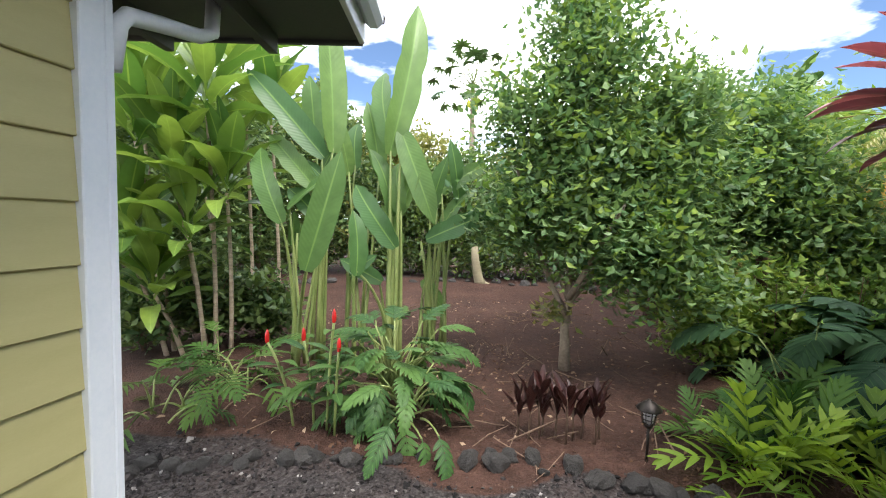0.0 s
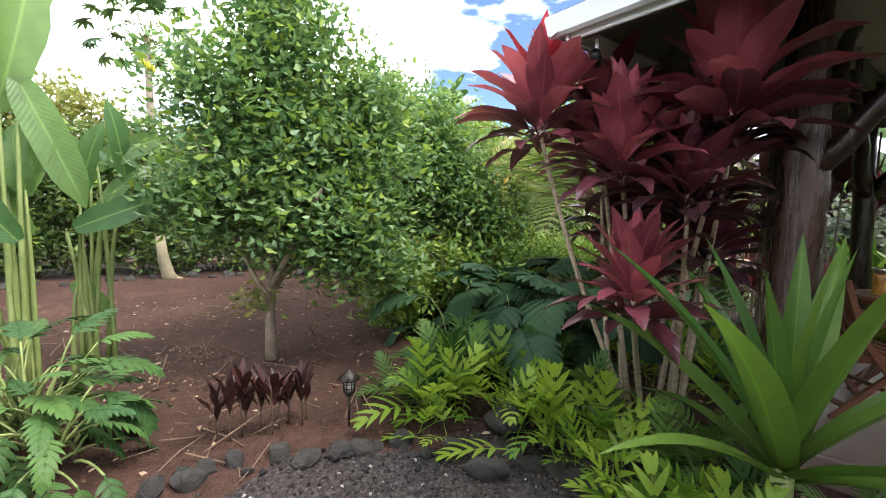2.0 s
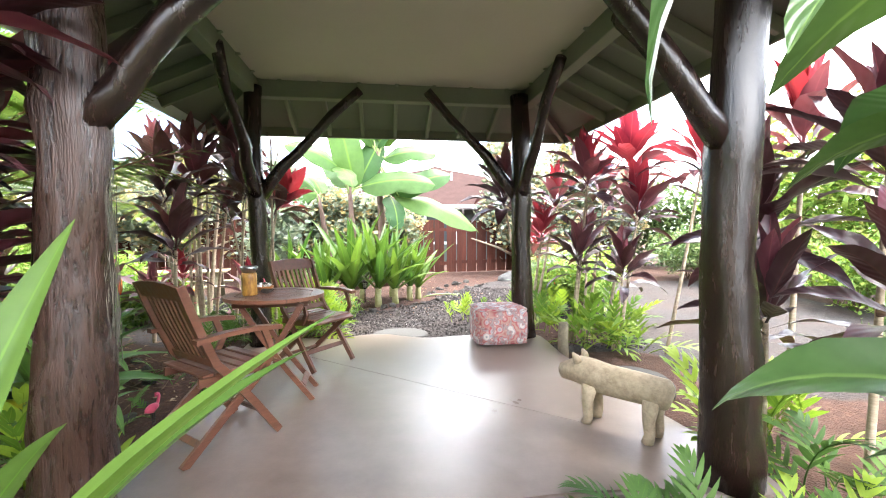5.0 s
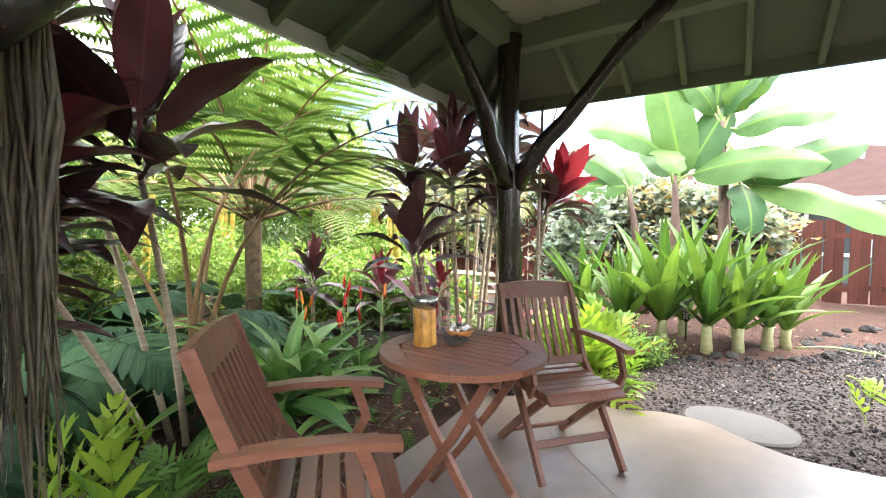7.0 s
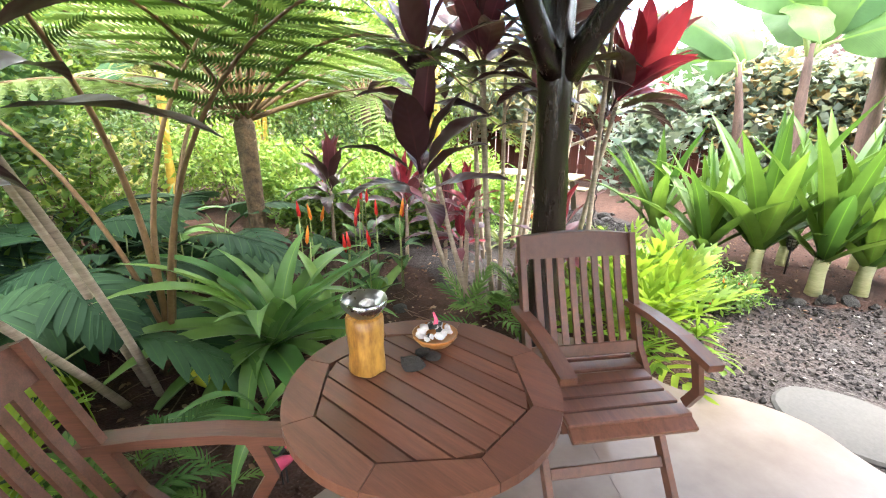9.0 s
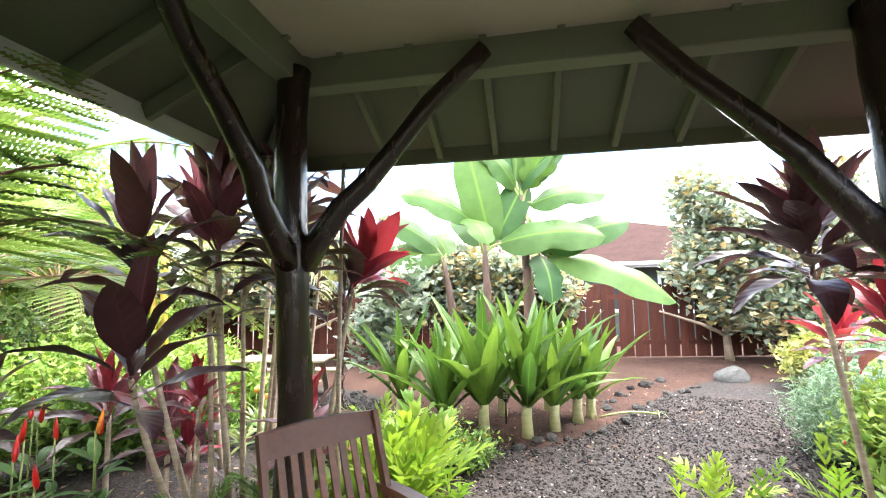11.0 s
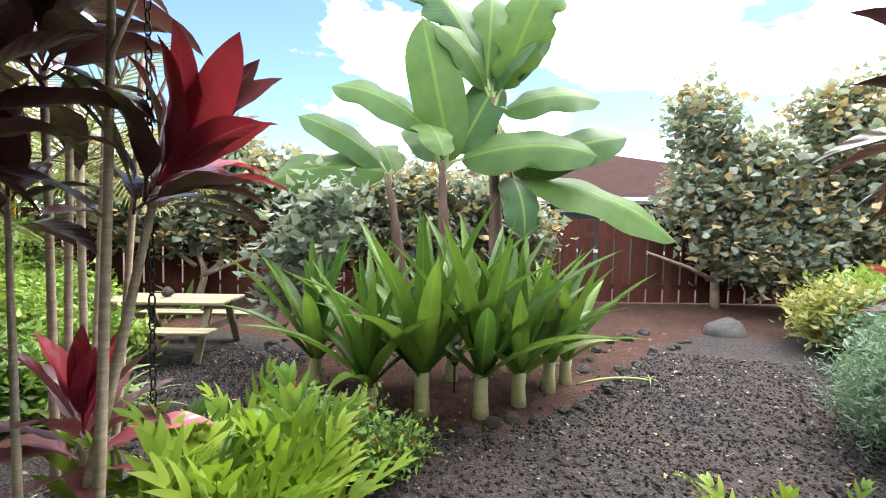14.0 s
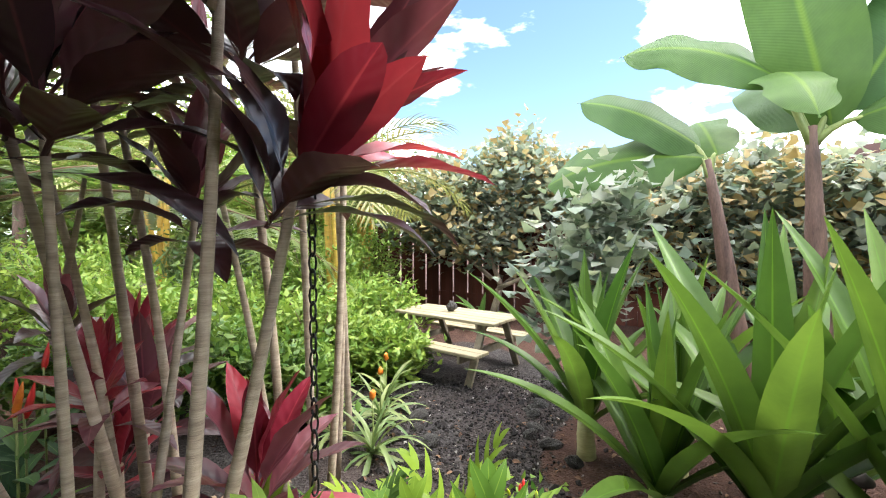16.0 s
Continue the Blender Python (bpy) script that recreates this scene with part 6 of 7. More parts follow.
tree("crown_flower_shrub", "grey-green crown flower shrub with thick oval leaves", (10.05, 3.15), [[(10.05, 3.15, 0), (10.0, 3.15, 0.5), (10.0, 3.1, 1.2)], [(10.03, 3.15, 0.3), (9.85, 3.3, 0.8), (9.8, 3.35, 1.35)]], [(10.0, 3.15, 1.2, 0.35, 0.38, 0.6), (9.85, 3.3, 0.9, 0.32, 0.35, 0.45), (10.1, 2.95, 1.5, 0.25, 0.3, 0.4)], 250, (0.15, 0.105), L["hibiscus"], 37, 0.025, 4, 0.08, category="shrub")


# ti plants round the rain chain and behind the table
for b, t, st, sz, bd, n in [((7.14, 2.10), (7.48, 2.01, 1.47), ("ti_wine", "ti_red", "ti_dark"), 0.96, (0.03, 0.02), 34), ((7.04, 2.02), (7.26, 2.48, 1.42), W3, 0.75, (0.0, 0.0), 18), ((6.98, 2.20), (6.95, 2.14, 1.62), W3, 0.95, (0.0, 0.02), 22), ((7.63, 2.93), (7.42, 2.55, 1.95), W3, 1.05, (0.03, 0.03), 26), ((7.67, 3.48), (7.3, 3.4, 2.0), W3, 1.0, (0.05, 0.0), 24),
                            ((7.8, 3.13), (7.62, 2.7, 2.45), W3, 1.05, (0.03, 0.06), 24), ((6.85, 2.78), (6.22, 2.42, 1.02), W3, 1.1, (-0.05, 0.05), 15), ((6.9, 2.75), (6.35, 2.62, 1.55), W3, 1.1, (-0.02, 0.08), 18), ((7.1, 2.7), (6.78, 2.55, 1.68), ("ti_wine", "ti_wine", "ti_dark"), 1.1, (0.0, 0.05), 18), ((7.13, 2.74), (6.95, 2.75, 1.95), W3, 0.95, (0, 0.05), 22),
                            ((6.92, 2.84), (6.94, 2.86, 0.72), ("ti_red", "ti_red", "ti_wine"), 0.62, (0.0, 0.0), 20), ((6.98, 3.0), (6.98, 2.98, 0.40), ("ti_red", "ti_red", "ti_wine"), 0.55, (0.0, 0.0), 18),
                            ((7.42, 2.36), (7.42, 2.36, 0.42), ("ti_red", "ti_wine", "ti_pink"), 0.92, (0.0, 0.0), 22), ((7.05, 3.3), (7.05, 3.3, 0.42), ("ti_wine", "ti_wine", "ti_dark"), 0.9, (0, 0), 20), ((7.0, 3.9), (7.0, 3.9, 0.5), ("ti_red", "ti_wine", "ti_dark"), 0.9, (0, 0), 20), ((6.5, 4.6), (6.5, 4.6, 0.6), ("ti_wine", "ti_dark", "ti_dark"), 1.0, (0, 0), 20),
                            ((4.75, 2.9), (4.42, 2.22, 1.48), W3, 1.45, (0.05, 0.05), 18), ((4.7, 3.05), (4.10, 2.60, 2.15), W3, 1.15, (0.05, 0.05), 26), ((4.6, 2.9), (4.0, 2.35, 1.15), ("ti_pink", "ti_dark", "ti_dark"), 1.0, (0.05, 0), 22)]:
    first = n == 34
    ti_plant(b, t, st, ld if st is W3 else lt, sz * (1.1 if first else 1), n, bd, 0.013 if b[1] < 2.3 and not first else 0.018, tilt=(0.60, -0.25) if first else (0, 0), lo=42 if first else 10)
for x, y, t in [(7.13, 1.87, (7.32, 1.99, 2.3)), (7.75, 2.72, (7.78, 2.48, 2.1)), (7.95, 3.2, (7.9, 2.9, 2.3)), (7.2, 2.72, (7.05, 2.62, 1.7)), (7.02, 2.8, (6.85, 2.7, 1.5))]:
    o = Vector((x, y, gz(x, y) - 0.03))
    ob = thing("bare_cane", "bare grey ti cane", "plant", tuple(o), "bare ti canes")
    e = Vector(t) - o
    tube("cane", bez((0, 0, 0), e * 0.5 + Vector((0.06, 0.06, 0)), e, 8), [0.020 - 0.001 * k for k in range(9)], M["tistem"], ob, 8, 0.12)
    tube("side_branch", bez(e * 0.82, e * 0.9 + Vector((0.05, -0.04, 0.0)), e + Vector((0.10, -0.08, 0.02)), 4), [0.011, 0.010, 0.009, 0.008, 0.007], M["tistem"], ob, 7, 0.12)

# ti plants on the other side, round the post by the ottoman and beyond
WR = ("ti_red", "ti_wine", "ti_dark")
for b, t, st, sz, n in [((8.09, -1.08), (7.90, -0.80, 1.58), ("ti_wine", "ti_dark", "ti_dark"), 1.15, 44), ((8.2, -1.15), (8.35, -1.35, 1.15), ("ti_red", "ti_red", "ti_wine"), 0.85, 24), ((8.22, -1.2), (8.45, -1.55, 1.55), WR, 1.0, 28), ((7.4, -1.55), (7.55, -1.75, 1.75), WR, 1.15, 30), ((7.36, -1.5), (7.40, -1.62, 0.82), W3, 0.95, 24),
                        ((7.3, -1.9), (7.60, -2.25, 1.95), ("ti_red", "ti_red", "ti_wine"), 1.15, 30), ((7.04, -1.95), (7.2, -2.2, 1.35), WR, 1.05, 26), ((7.04, -1.9), (7.05, -2.0, 0.72), W3, 0.95, 22), ((6.9, -2.4), (6.85, -2.7, 1.85), ("ti_red", "ti_red", "ti_wine"), 1.15, 30), ((8.22, -1.94), (8.4, -2.2, 1.6), WR, 1.1, 28), ((8.25, -1.9), (8.3, -1.95, 0.95), W3, 0.95, 22),
                        ((9.3, -1.5), (9.36, -1.42, 0.98), ("ti_red", "ti_red", "ti_wine"), 0.8, 22), ((5.0, -2.1), (5.0, -2.05, 1.15), W3, 1.1, 26), ((4.8, -2.0), (4.72, -1.95, 0.72), W3, 1.0, 22), ((5.2, -2.4), (5.25, -2.5, 1.7), WR, 1.1, 28), ((4.5, -2.3), (4.45, -2.3, 1.45), W3, 1.1, 26), ((4.2, -2.2), (4.1, -2.1, 0.9), W3, 1.0, 22)]:
    ti_plant(b, t, st, ld if st is W3 else lt, sz, n, (0.03, -0.03), 0.017)


# ---- tree fern ----
def treefern_frond(seed, bare=0.26):
    r = random.Random(seed)
    n = 16
    length = 1.75
    data = []
    def at(s):
        x = z = 0.0
        for i in range(24):
            if i / 24 >= s:
                break
            a = 0.12 - 1.25 * ((i + 0.5) / 24) ** 1.6
            x += math.cos(a) * length / 24
            z += math.sin(a) * length / 24
        return Vector((x, 0, z)), 0.12 - 1.25 * s ** 1.6
    vs, fs, us = [], [], []
    npin = 26 if bare < 0.4 else 34
    for i in range(npin):
        s = bare + (0.99 - bare) * i / npin
        p, a = at(s)
        q = i / npin
        pl = 0.40 * (0.6 if bare > 0.4 else 1) * (math.sin(math.pi * (0.15 + 0.85 * q) ** 0.85) ** 0.8) + 0.02
        for sg in (-1, 1):
            d = Vector((math.cos(a) * 0.30, sg, math.sin(a) * 0.30 - 0.10)).normalized()
            along = Vector((math.cos(a), 0, math.sin(a)))
            m = max(5, int(pl / (0.020 if bare < 0.4 else 0.014)))
            for k in range(m):
                t = (k + 0.5) / m
                c = p + d * pl * t - Vector((0, 0, 0.10 * pl * t * t))
                wl = (0.052 if bare < 0.4 else 0.034) * (1 - t * 0.75) * (0.6 + 0.4 * math.sin(math.pi * min(1, q + 0.3)))
                for e in (-1, 1):
                    o = len(vs)
                    tip = c + along * wl * e + d * 0.014
                    hw = 0.0125 if bare < 0.4 else 0.0055
                    vs += [c - d * hw, tip, c + d * hw]
                    us += [(0.5, t)] * 3
                    fs.append((o, o + 1, o + 2))
            o = len(vs)
            vs += [p, p + d * pl, p + d * pl * 0.5 + Vector((0, 0, -0.006))]
            us += [(0.5, 0.5)] * 3
            fs.append((o, o + 1, o + 2))
    pts = [at(s / 14)[0] for s in range(15)]
    return vs, fs, us, tube_data(pts, [0.014 * (1 - 0.8 * s / 14) for s in range(15)], 5)


TFR = []
for sd in range(4):
    v_, f_, u_, st_ = treefern_frond(sd, 0.26 if sd < 2 else 0.56)
    TFR.append((mesh_of("frond_blade", v_, f_, L["treefern"], False, u_), mesh_of("frond", st_[0], st_[1], M["frondstem"], True, st_[2])))


def tree_fern(x, y, h, n, size, lo, hi, label, kind=0):
    o = (x, y, gz(x, y) - 0.03)
    ob = thing("tree_fern", label, "tree fern", o, "tree ferns")
    tube("trunk", [(0, 0, 0), (0.01, 0, h * 0.5), (0, 0, h), (0, 0, h + 0.08)], [0.095, 0.075, 0.085, 0.05], M["fernpole"], ob, 14, 0.35)
    for i in range(n):
        q = i / (n - 1)
        m = aim(Vector((0, 0, h + 0.02)), i * 137.5 + U(-10, 10) + x * 50, hi - (hi - lo) * q + U(-5, 5), U(-8, 8), size * U(0.85, 1.1))
        st = child("frond", TFR[kind + i % 2][1], ob, m)
        child("frond_blade", TFR[kind + i % 2][0], st)


tree_fern(5.66, 4.22, 1.42, 26, 1.5, 16, 80, "tree fern with a fibrous trunk and wide feathery fronds")
tree_fern(4.85, 3.15, 0.15, 5, 1.6, 64, 86, "young tree fern with long brown arching stalks", 2)
tree_fern(8.6, 8.0, 1.6, 18, 1.3, 8, 68, "tree fern behind bright shrubs")

BIRD = variants("leaf", 4, lambda i: blade(0.68, 0.115, 0.5 + 0.4 * i, 0.35, 10, 4, strap, 0.02, 0, i), L["bird"])
for x, y, n, s, h in [(5.42, 2.95, 40, 1.4, 0.10), (5.8, 3.0, 14, 0.9, 0.04), (5.2, 2.35, 8, 0.8, 0.0), (4.6, 5.4, 22, 1.2, 0.15), (5.1, 5.9, 20, 1.1, 0.15), (3.9, 5.6, 20, 1.2, 0.15), (6.3, 3.3, 12, 0.8, 0.02), (11.0, 6.0, 14, 0.9, 0.1)]:
    rosette("spider_lily", "spider lily with broad arching green leaves", x, y, BIRD, n, s, 4, 80, None, h, "spider lilies", "leaf", None, 0.04)


def white_bloom(x, y, z):
    o = thing("spider_lily_flower", "white spidery lily flower on a green stalk", "flower", (x, y, gz(x, y)), "white lily flowers")
    tube("stalk", [(0, 0, 0), (0, 0, z - 0.05)], [0.008, 0.007], M["greenstem"], o, 6)
    for i in range(16):
        d = Vector((math.cos(i * 2.4), math.sin(i * 2.4), U(-0.3, 0.8))).normalized() * 0.12
        tube("petal", bez((0, 0, z - 0.05), Vector((0, 0, z - 0.05)) + d * 0.7 + Vector((0, 0, 0.03)), Vector((0, 0, z - 0.06)) + d, 4), [0.004, 0.006, 0.006, 0.004, 0.001], M["whiteflower"], o, 4)


white_bloom(4.75, 5.2, 1.0)
white_bloom(4.25, 5.4, 1.0)

# ferns round the slab and the paths
for x, y, n, s, kind in [(7.30, 1.55, 15, 1.0, FERN), (7.48, 1.68, 15, 1.05, FERN), (7.22, 1.8, 14, 0.95, FERN), (7.66, 1.62, 14, 0.95, FERN), (7.5, 1.45, 12, 0.85, FERN), (8.15, -0.25, 6, 0.6, FERN), (7.75, 1.85, 18, 0.95, FERN), (7.55, 1.98, 16, 0.9, FERN), (7.95, 2.1, 16, 0.9, FERN), (8.1, 1.8, 10, 0.7, FERN), (7.7, 2.3, 12, 0.85, FERND), (7.0, 2.35, 12, 0.8, FERND), (6.7, 2.35, 12, 0.7, FERND),
                         (8.36, -0.36, 6, 0.5, FERN), (7.55, -1.25, 14, 0.8, FERN), (7.25, -1.6, 14, 0.85, FERN), (6.95, -1.75, 16, 0.95, FERN), (7.0, -2.05, 14, 0.9, FERN), (8.3, -1.45, 12, 0.75, FERN), (8.5, -0.9, 8, 0.6, FERN), (8.0, -2.3, 14, 0.9, FERN),
                         (4.45, 1.95, 12, 0.85, FERND), (4.05, 2.0, 12, 0.9, FERN), (4.75, 2.2, 8, 0.6, FERND), (5.0, 1.85, 6, 0.45, FERND), (5.75, 2.15, 7, 0.5, FERND), (4.3, 2.6, 10, 0.9, FERN), (6.2, 2.25, 7, 0.5, FERND), (4.9, -2.0, 12, 0.9, FERN), (5.2, -2.2, 10, 0.8, FERN), (4.4, -2.05, 12, 0.95, FERND)]:
    rosette("fern", "bright yellow-green lobed fern clump" if kind is FERN else "dark green lobed fern clump", x, y, kind, n, s * (1.2 if kind is FERN else 1), 50 if 8 < x < 8.4 and y < 0 else 22, 88, None, 0.12, "ferns", "frond", None, 0.24 if kind is FERN else 0.14)

BROM = variants("leaf", 3, lambda i: blade(0.42, 0.035, 0.8 + 0.5 * i, 0.4, 8, 2, strap, 0, 0, i), L["brom"])
for x, y, n, s in [(8.23, 3.35, 26, 1.0), (8.45, 3.75, 24, 1.0), (8.1, 3.7, 18, 0.9), (8.65, 4.1, 22, 1.0)]:
    o = rosette("bromeliad", "spiky yellow-green bromeliad with an orange flower", x, y, BROM, n, s, 5, 80, None, 0.08, "bromeliads", "leaf", None, 0.02)
    d = rock_data(int(x * 10), 1)
    child("flower", mesh_of("flower", *d[:2], M["orangeflower"]), o, pose(0, 0, 0.42) @ Matrix.Diagonal((0.025, 0.025, 0.035, 1)), "orange flower head")
    tube("flower_stalk", [(0, 0, 0.05), (0, 0, 0.41)], [0.005, 0.004], M["greenstem"], o, 5)


def bush(name, label, x, y, r, h, n, leaf, mt, seed, fruit=None, per=6, cat="shrub", group=""):
    o = Vector((x, y, gz(x, y) - 0.02))
    ob = thing(name, label, cat, tuple(o), group)
    for i in range(7):
        a = i * 0.9 + seed
        tube("stem", bez((0, 0, 0), (math.cos(a) * r * 0.2, math.sin(a) * r * 0.2, h * 0.5), (math.cos(a) * r * 0.6, math.sin(a) * r * 0.6, h * 0.85), 4), [0.010, 0.009, 0.007, 0.005, 0.003], M["sticks"], ob, 5)
    pts = blob_points([(0, 0, h * 0.62, r, r, h * 0.42), (r * 0.4, 0, h * 0.45, r * 0.7, r * 0.7, h * 0.4), (-r * 0.4, r * 0.3, h * 0.5, r * 0.7, r * 0.7, h * 0.42)], n, seed, 0.35)
    pts[:, 2] = np.maximum(pts[:, 2], 0.05)
    child("foliage", cloud_mesh("foliage", pts, leaf[0], leaf[1], mt, seed, per, 0.06, 0.7), ob)
    if fruit:
        for i in range(fruit[1]):
            p = pts[i * 3 % len(pts)] * 1.05
            child("fruit", fruit[2][i % len(fruit[2])], ob, pose(*p, U(-25, 25), U(-25, 25), 0))
    return ob


fr = lathe([(0.003, 0.0), (0.007, 0.008), (0.006, 0.022), (0.001, 0.034)], 6)
FRUIT = [mesh_of("fruit", *fr[:2], M[k_]) for k_ in ("redflower", "orangeflower", "yellow", "redflower")]
bush("chili_bush", "low chili pepper bush with red and yellow fruit", 8.26, 1.80, 0.33, 0.48, 420, (0.055, 0.024), L["pepper"], 51, ("fruit", 70, FRUIT))
bush("chili_bush", "small chili pepper bush at the bed's edge", 8.45, 1.45, 0.20, 0.28, 180, (0.05, 0.022), L["pepper"], 52, ("fruit", 24, FRUIT))
bush("rosemary_bush", "soft grey-green feathery bush beside the gravel path", 9.75, -1.55, 0.42, 0.62, 900, (0.07, 0.012), L["feathery"], 53, None, 9)
bush("rosemary_bush", "soft grey-green feathery bush beside the gravel path", 10.1, -1.8, 0.55, 0.8, 900, (0.08, 0.014), L["feathery"], 54, None, 9)
bush("flowering_shrub", "loose green shrub with small red flowers", 9.0, -1.55, 0.36, 0.85, 300, (0.075, 0.04), L["bright"], 55, ("fruit", 16, FRUIT))
bush("flowering_shrub", "loose green shrub with small red flowers", 9.2, -2.1, 0.5, 0.95, 500, (0.075, 0.04), L["bright"], 56, ("fruit", 10, FRUIT))
for i, (x, y, r, h, m_) in enumerate([(10.6, -2.6, 0.6, 0.9, "bright"), (11.5, -2.6, 0.6, 0.8, "feathery"), (9.4, -6.4, 0.8, 1.2, "bright"), (12.4, -2.4, 0.6, 0.8, "yellowish"), (13.0, -5.6, 0.9, 1.3, "hedge"), (7.4, -6.6, 0.9, 1.2, "bright"), (13.2, -3.0, 0.7, 0.9, "bright"), (11.4, -6.2, 1.0, 1.4, "yellowish"), (5.6, -6.0, 0.9, 1.1, "bright"), (4.8, -3.6, 0.8, 1.1, "hedge")]):
    bush("shrub", "rounded garden shrub beyond the red ti plants", x, y, r, h, 600, (0.11, 0.05), L[m_], 60 + i)
for i, (x, y, r, h, m_) in enumerate([(6.6, 6.2, 0.7, 1.1, "bright"), (7.5, 5.6, 0.6, 1.0, "bright"), (8.3, 5.0, 0.55, 0.9, "bright"), (7.3, 4.5, 0.45, 0.8, "pepper"), (8.6, 6.4, 0.8, 1.5, "bright"), (6.0, 7.4, 0.9, 1.4, "bright"), (7.6, 7.6, 0.9, 1.6, "hedge"), (9.2, 5.6, 0.5, 0.9, "bright"), (4.2, 7.0, 0.9, 1.3, "yellowish"), (5.0, 8.4, 1.0, 1.6, "hedge"), (6.5, 5.0, 0.4, 0.7, "pepper"), (7.9, 4.1, 0.35, 0.6, "pepper"), (9.6, 7.6, 0.9, 1.6, "bright"), (3.2, 8.2, 0.9, 1.4, "hedge"), (8.9, 4.6, 0.35, 0.55, "bright")]):
    bush("shrub", "bright green leafy shrub in the side garden", x, y, r, h, 620, (0.095, 0.042), L[m_], 80 + i, ("fruit", 14, FRUIT) if i in (3, 10, 11) else None, group="bright shrubs")


for i, (x, y, r, h, m_) in enumerate([(3.1, 4.35, 0.45, 1.15, "bright"), (3.7, 4.3, 0.5, 1.3, "pepper"), (2.55, 4.35, 0.4, 0.8, "bright"), (4.4, 5.2, 0.6, 1.6, "bright")]):
    bush("shrub", "leafy bright green shrub behind the monsteras", x, y, r, h, 260, (0.10, 0.05), L[m_], 330 + i, group="shrubs behind the monsteras")

for i, (x, y, r, h) in enumerate([(-2.75, 3.95, 0.5, 1.0), (-3.25, 3.6, 0.45, 0.8), (-2.3, 4.3, 0.4, 0.8)]):
    bush("shrub", "dark leafy shrub under the green ti plants", x, y, r, h, 300, (0.11, 0.06), L["hedge"], 350 + i, group="shrubs under the green ti plants")

# ---- heliconia torches and crotons behind the table ----
for i in range(14):
    x, y = 6.15 + U(-0.3, 0.55), 3.55 + U(-0.5, 0.5)
    h = U(0.45, 0.75)
    o = thing("torch_ginger", "slim green stalk with a red flower spike", "flower", (x, y, gz(x, y) - 0.01), "red flower spikes")
    tube("stalk", [(0, 0, 0), (U(-0.03, 0.03), U(-0.03, 0.03), h)], [0.006, 0.005], M["greenstem"], o, 5)
    d = lathe([(0.006, 0), (0.016, 0.03), (0.014, 0.09), (0.003, 0.15)], 7)
    child("flower_spike", mesh_of("flower_spike", *d[:2], M["orangeflower"] if i % 4 == 0 else M["redflower"]), o, pose(0, 0, h - 0.02, U(-14, 14), U(-14, 14), 0))
    for k in range(4):
        child("leaf", GING[k % 3], o, aim(Vector((0, 0, h * (0.25 + 0.15 * k))), k * 130 + i * 50, 45, 0, U(0.9, 1.3)))

# ---- yellow-stemmed palms ----
PALM = variants("frond", 2, lambda i: lobed(1.25, 0.85, 17, 0.9 + 0.5 * i, 0.2, 0.1, 0.008, i + 70, 0.24, 0.22), L["palm"])
M["yellowcane"] = plain_mat("yellow_palm_cane", (0.36, 0.22, 0.03), (0.55, 0.36, 0.06), 0.45, 4, 0.2, 0, (1, 1, 6))
for x, y, h, n, canes in [(8.75, 5.9, 2.3, 12, 3), (8.15, 3.55, 1.75, 16, 1), (6.9, 9.0, 2.6, 12, 3), (5.2, 7.2, 2.0, 10, 2), (10.2, 8.6, 2.4, 12, 3)]:
    o = thing("cane_palm", "cane palm with yellow stems and feathery yellow-green fronds", "palm", (x, y, gz(x, y) - 0.03), "cane palms")
    for c in range(canes):
        e = Vector((U(-0.25, 0.25), U(-0.25, 0.25), h * U(0.8, 1.0)))
        if canes == 1:
            e = Vector((-0.15, -0.25, h))
        tube("cane", bez((c * 0.08, 0, 0), e * 0.5, e, 7), [0.045 if canes > 1 else 0.022] * 8, M["yellowcane"] if canes > 1 else M["tistem"], o, 8, 0.08)
        for i in range(n // canes + 2):
            child("frond", PALM[i % 2], o, aim(e, i * 137.5 + c * 60, 78 - 75 * i / (n // canes + 2), U(-15, 15), U(0.6, 0.85) if canes == 1 else U(0.9, 1.2)))

# ---- papaya, stump ----
def papaya():
    b = (-1.54, 17.5)
    o = Vector((*b, gz(*b)))
    ob = thing("papaya_tree", "tall slender papaya tree with a star of drooping leaves", "tree", tuple(o))
    h = 6.9
    tube("trunk", [(0, 0, 0), (0.05, 0, h * 0.5), (0, 0, h)], [0.17, 0.13, 0.09], M["trunk"], ob, 10, 0.1)
    fan = []
    for i in range(9):
        a = (i - 4) * 0.5
        fan.append(moved(blade(0.55, 0.15, 0.5, 0.2, 5, 2, lance), Euler((0, 0, a)).to_matrix().to_4x4()))
    f = join(fan)
    me = mesh_of("leaf", f[0], f[1], L["noni"], True, f[2])
    for i in range(40):
        el = 78 - 100 * i / 39
        az = i * 137.5
        d = Vector((math.cos(radians(az)) * math.cos(radians(el)), math.sin(radians(az)) * math.cos(radians(el)), math.sin(radians(el))))
        e = Vector((0, 0, h - 0.5 * i / 47)) + d * U(1.0, 1.7)
        tube("leaf_stalk", [Vector((0, 0, h - 0.5 * i / 47)), e], [0.02, 0.012], M["greenstem"], ob, 5)
        child("leaf", me, ob, aim(e, az, el - 30, U(-20, 20), U(0.6, 0.95)))
    for i in range(8):
        d = rock_data(1, 1)
        child("fruit", mesh_of("fruit", *d[:2], M["yellow"]), ob, pose(0.16 * math.cos(i), 0.16 * math.sin(i), h - 0.5 - 0.08 * i) @ Matrix.Diagonal((0.09, 0.09, 0.15, 1)))


